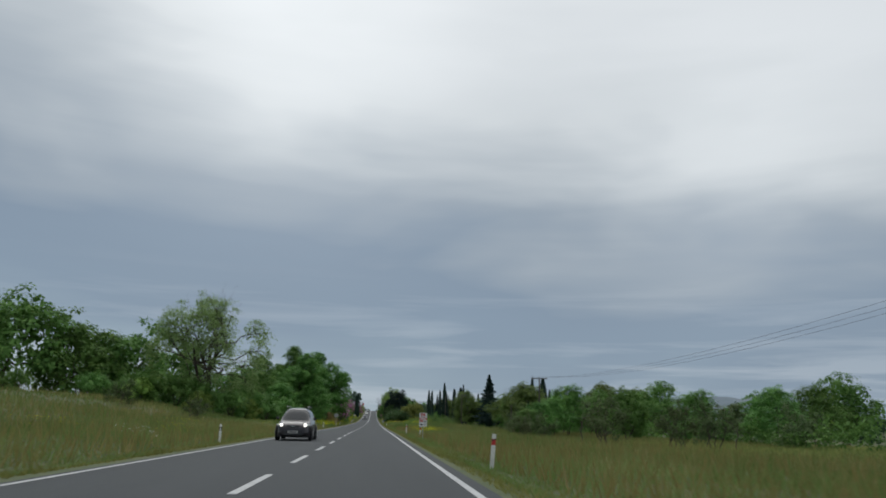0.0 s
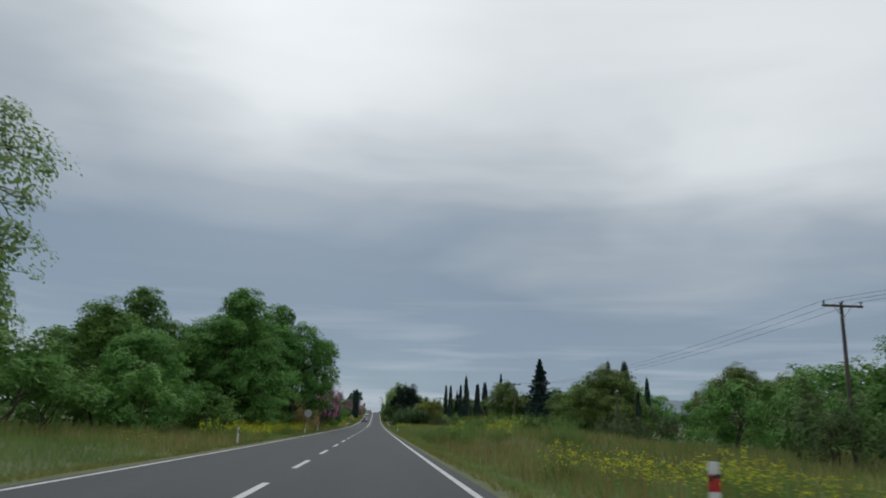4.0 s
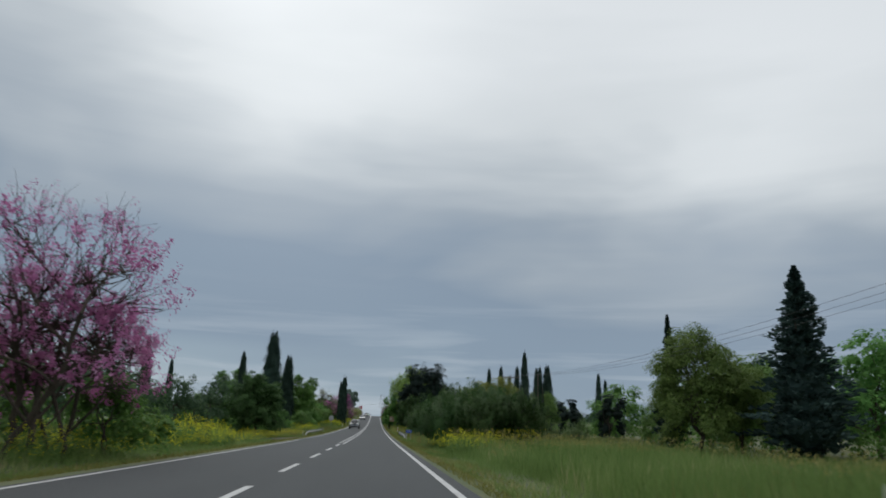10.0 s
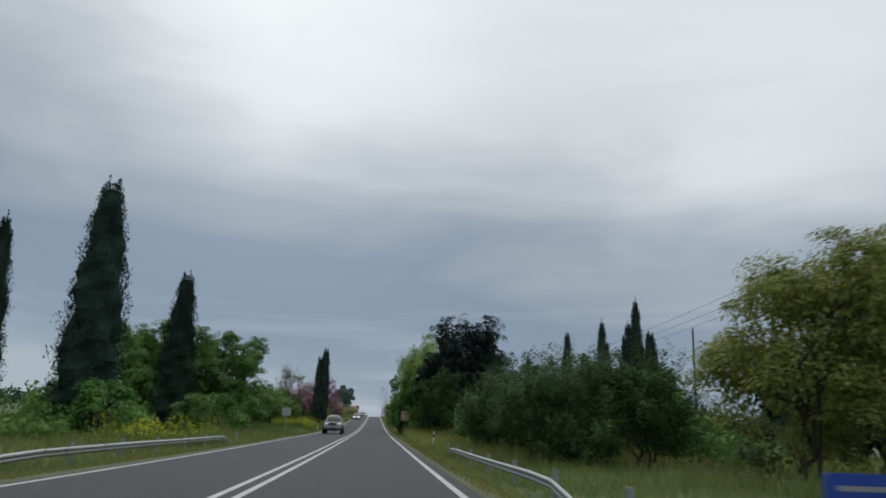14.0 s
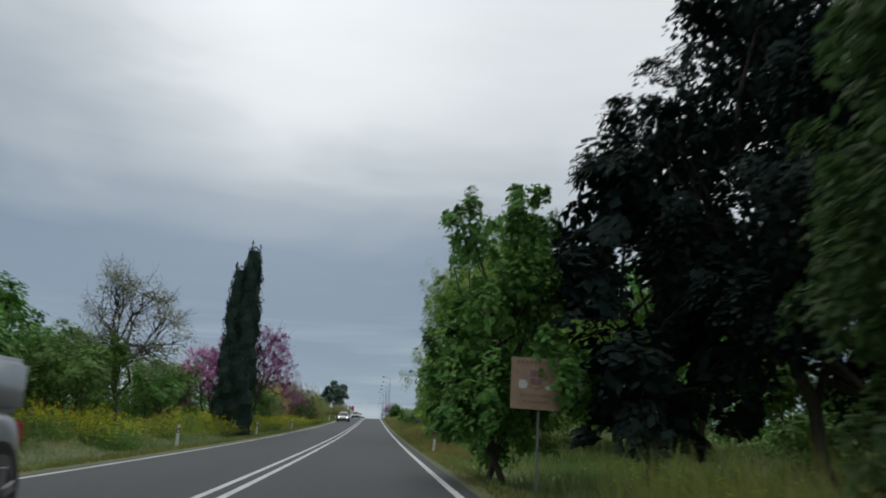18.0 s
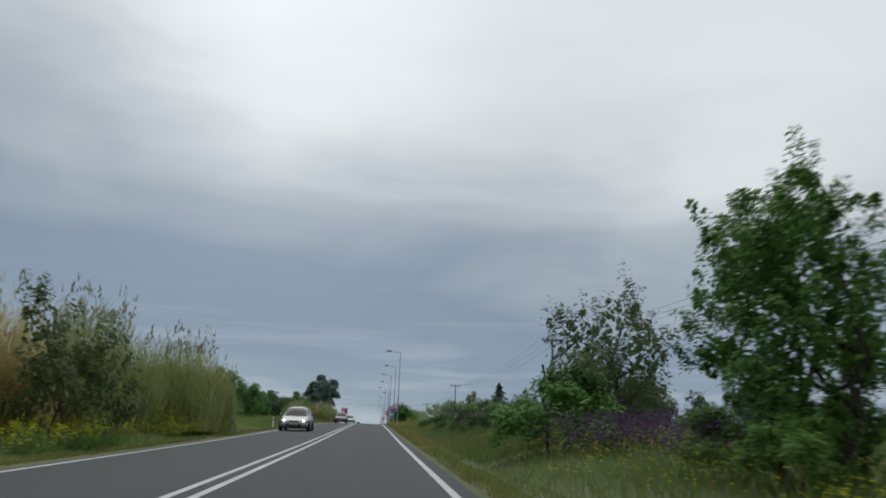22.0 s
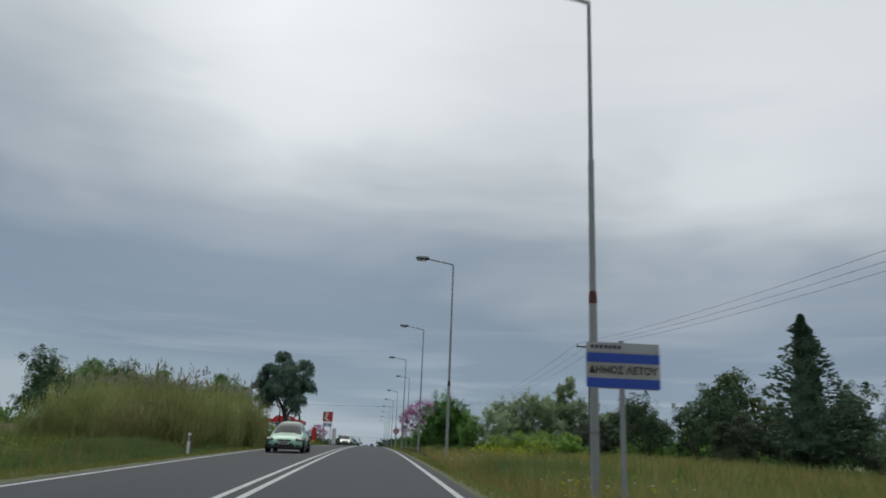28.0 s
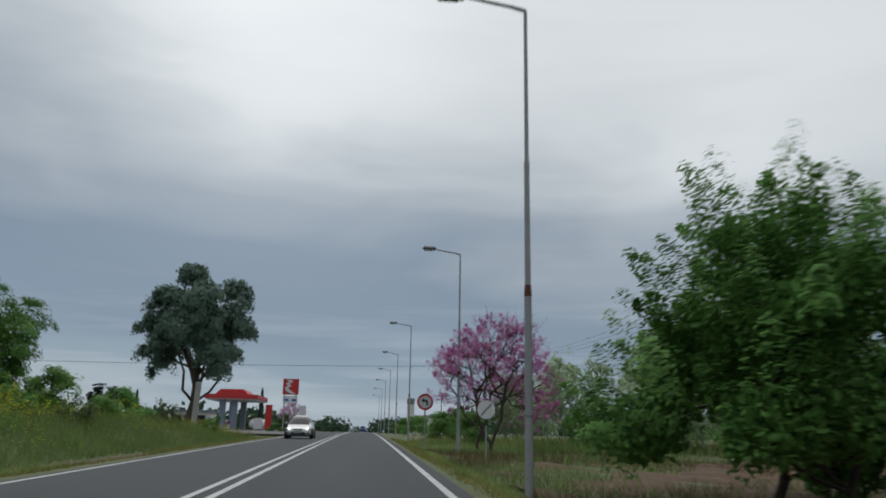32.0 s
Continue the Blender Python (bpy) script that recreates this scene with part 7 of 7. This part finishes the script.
    for s in (-1, 1):
        part("fog_recess", blob((0.13, 0.06, 0.045), (s * W * 0.73, -L + 0.075, 0.36 * k), s * 0.5), t, "", DARK_TRIM, True)
    plate_part = part("number_plate", box(0.5, 0.02, 0.11, (0, -L - 0.018, clear + 0.18), 0.004), t, "", PLATE)
    part("plate_bar", box(0.4, 0.008, 0.05, (0, -L - 0.03, clear + 0.21)), plate_part, "", BAR)
    part("underside", box(width * 0.9, length * 0.86, 0.14, (0, 0, clear - 0.04), 0.02), t, "", DARK_TRIM)
    for s in (-1, 1):
        part("wiper", tube([(s * 0.28 - 0.25, front - 0.12, belt + 0.04), (s * 0.28 + 0.25, front - 0.05, belt + 0.1)], 0.01, 5), t, "", BLACK)
    if style == "pickup":
        part("load_cover", box(width * 0.86, 1.5, 0.5, (0, 1.62, belt * 0.95), 0.06, 3), t, "", paint, True)
        part("roof_rack", box(width * 0.6, 1.0, 0.035, (0, 0.2, H * 0.99), 0.015), t, "", RIM)
    if style == "suv":
        for s in (-1, 1):
            part("roof_rail", tube([(s * W * 0.62, front + 0.7, H * 1.0), (s * W * 0.62, front + 0.9, H * 1.04), (s * W * 0.62, rear - 0.7, H * 1.04), (s * W * 0.62, rear - 0.5, H * 1.0)], 0.018, 6), t, "", RIM)
    return t


car("black_suv", "black sport utility car with lit headlights", (0.02, 0.014, 0.018), -2.1, 41.5, 4.3, 1.82, 1.66, "suv")
car("silver_pickup", "silver pickup truck with a covered load bed", (0.3, 0.315, 0.33), -1.9, 334.7, 5.1, 1.84, 1.78, "pickup", lights=False, clear=0.42)
car("silver_hatchback", "silver hatchback car with lit headlights", (0.34, 0.355, 0.37), -2.5, 448.6, 4.35, 1.84, 1.5, "hatch")
car("dark_hatchback", "dark grey green small hatchback car", (0.025, 0.032, 0.034), -2.0, 505, 3.9, 1.7, 1.5, "hatch", lights=False)
car("green_sedan", "pale green older saloon car", (0.27, 0.5, 0.36), -1.9, 540.7, 4.3, 1.7, 1.42, "sedan", lights=False)
car("white_hatchback", "white small hatchback car with lit headlights", (0.6, 0.61, 0.61), -1.9, 618, 3.95, 1.72, 1.48, "hatch")
car("blue_car", "small blue car far ahead on the road", (0.03, 0.09, 0.26), 1.9, 757, 4.0, 1.74, 1.5, "hatch", oncoming=False, lights=False)
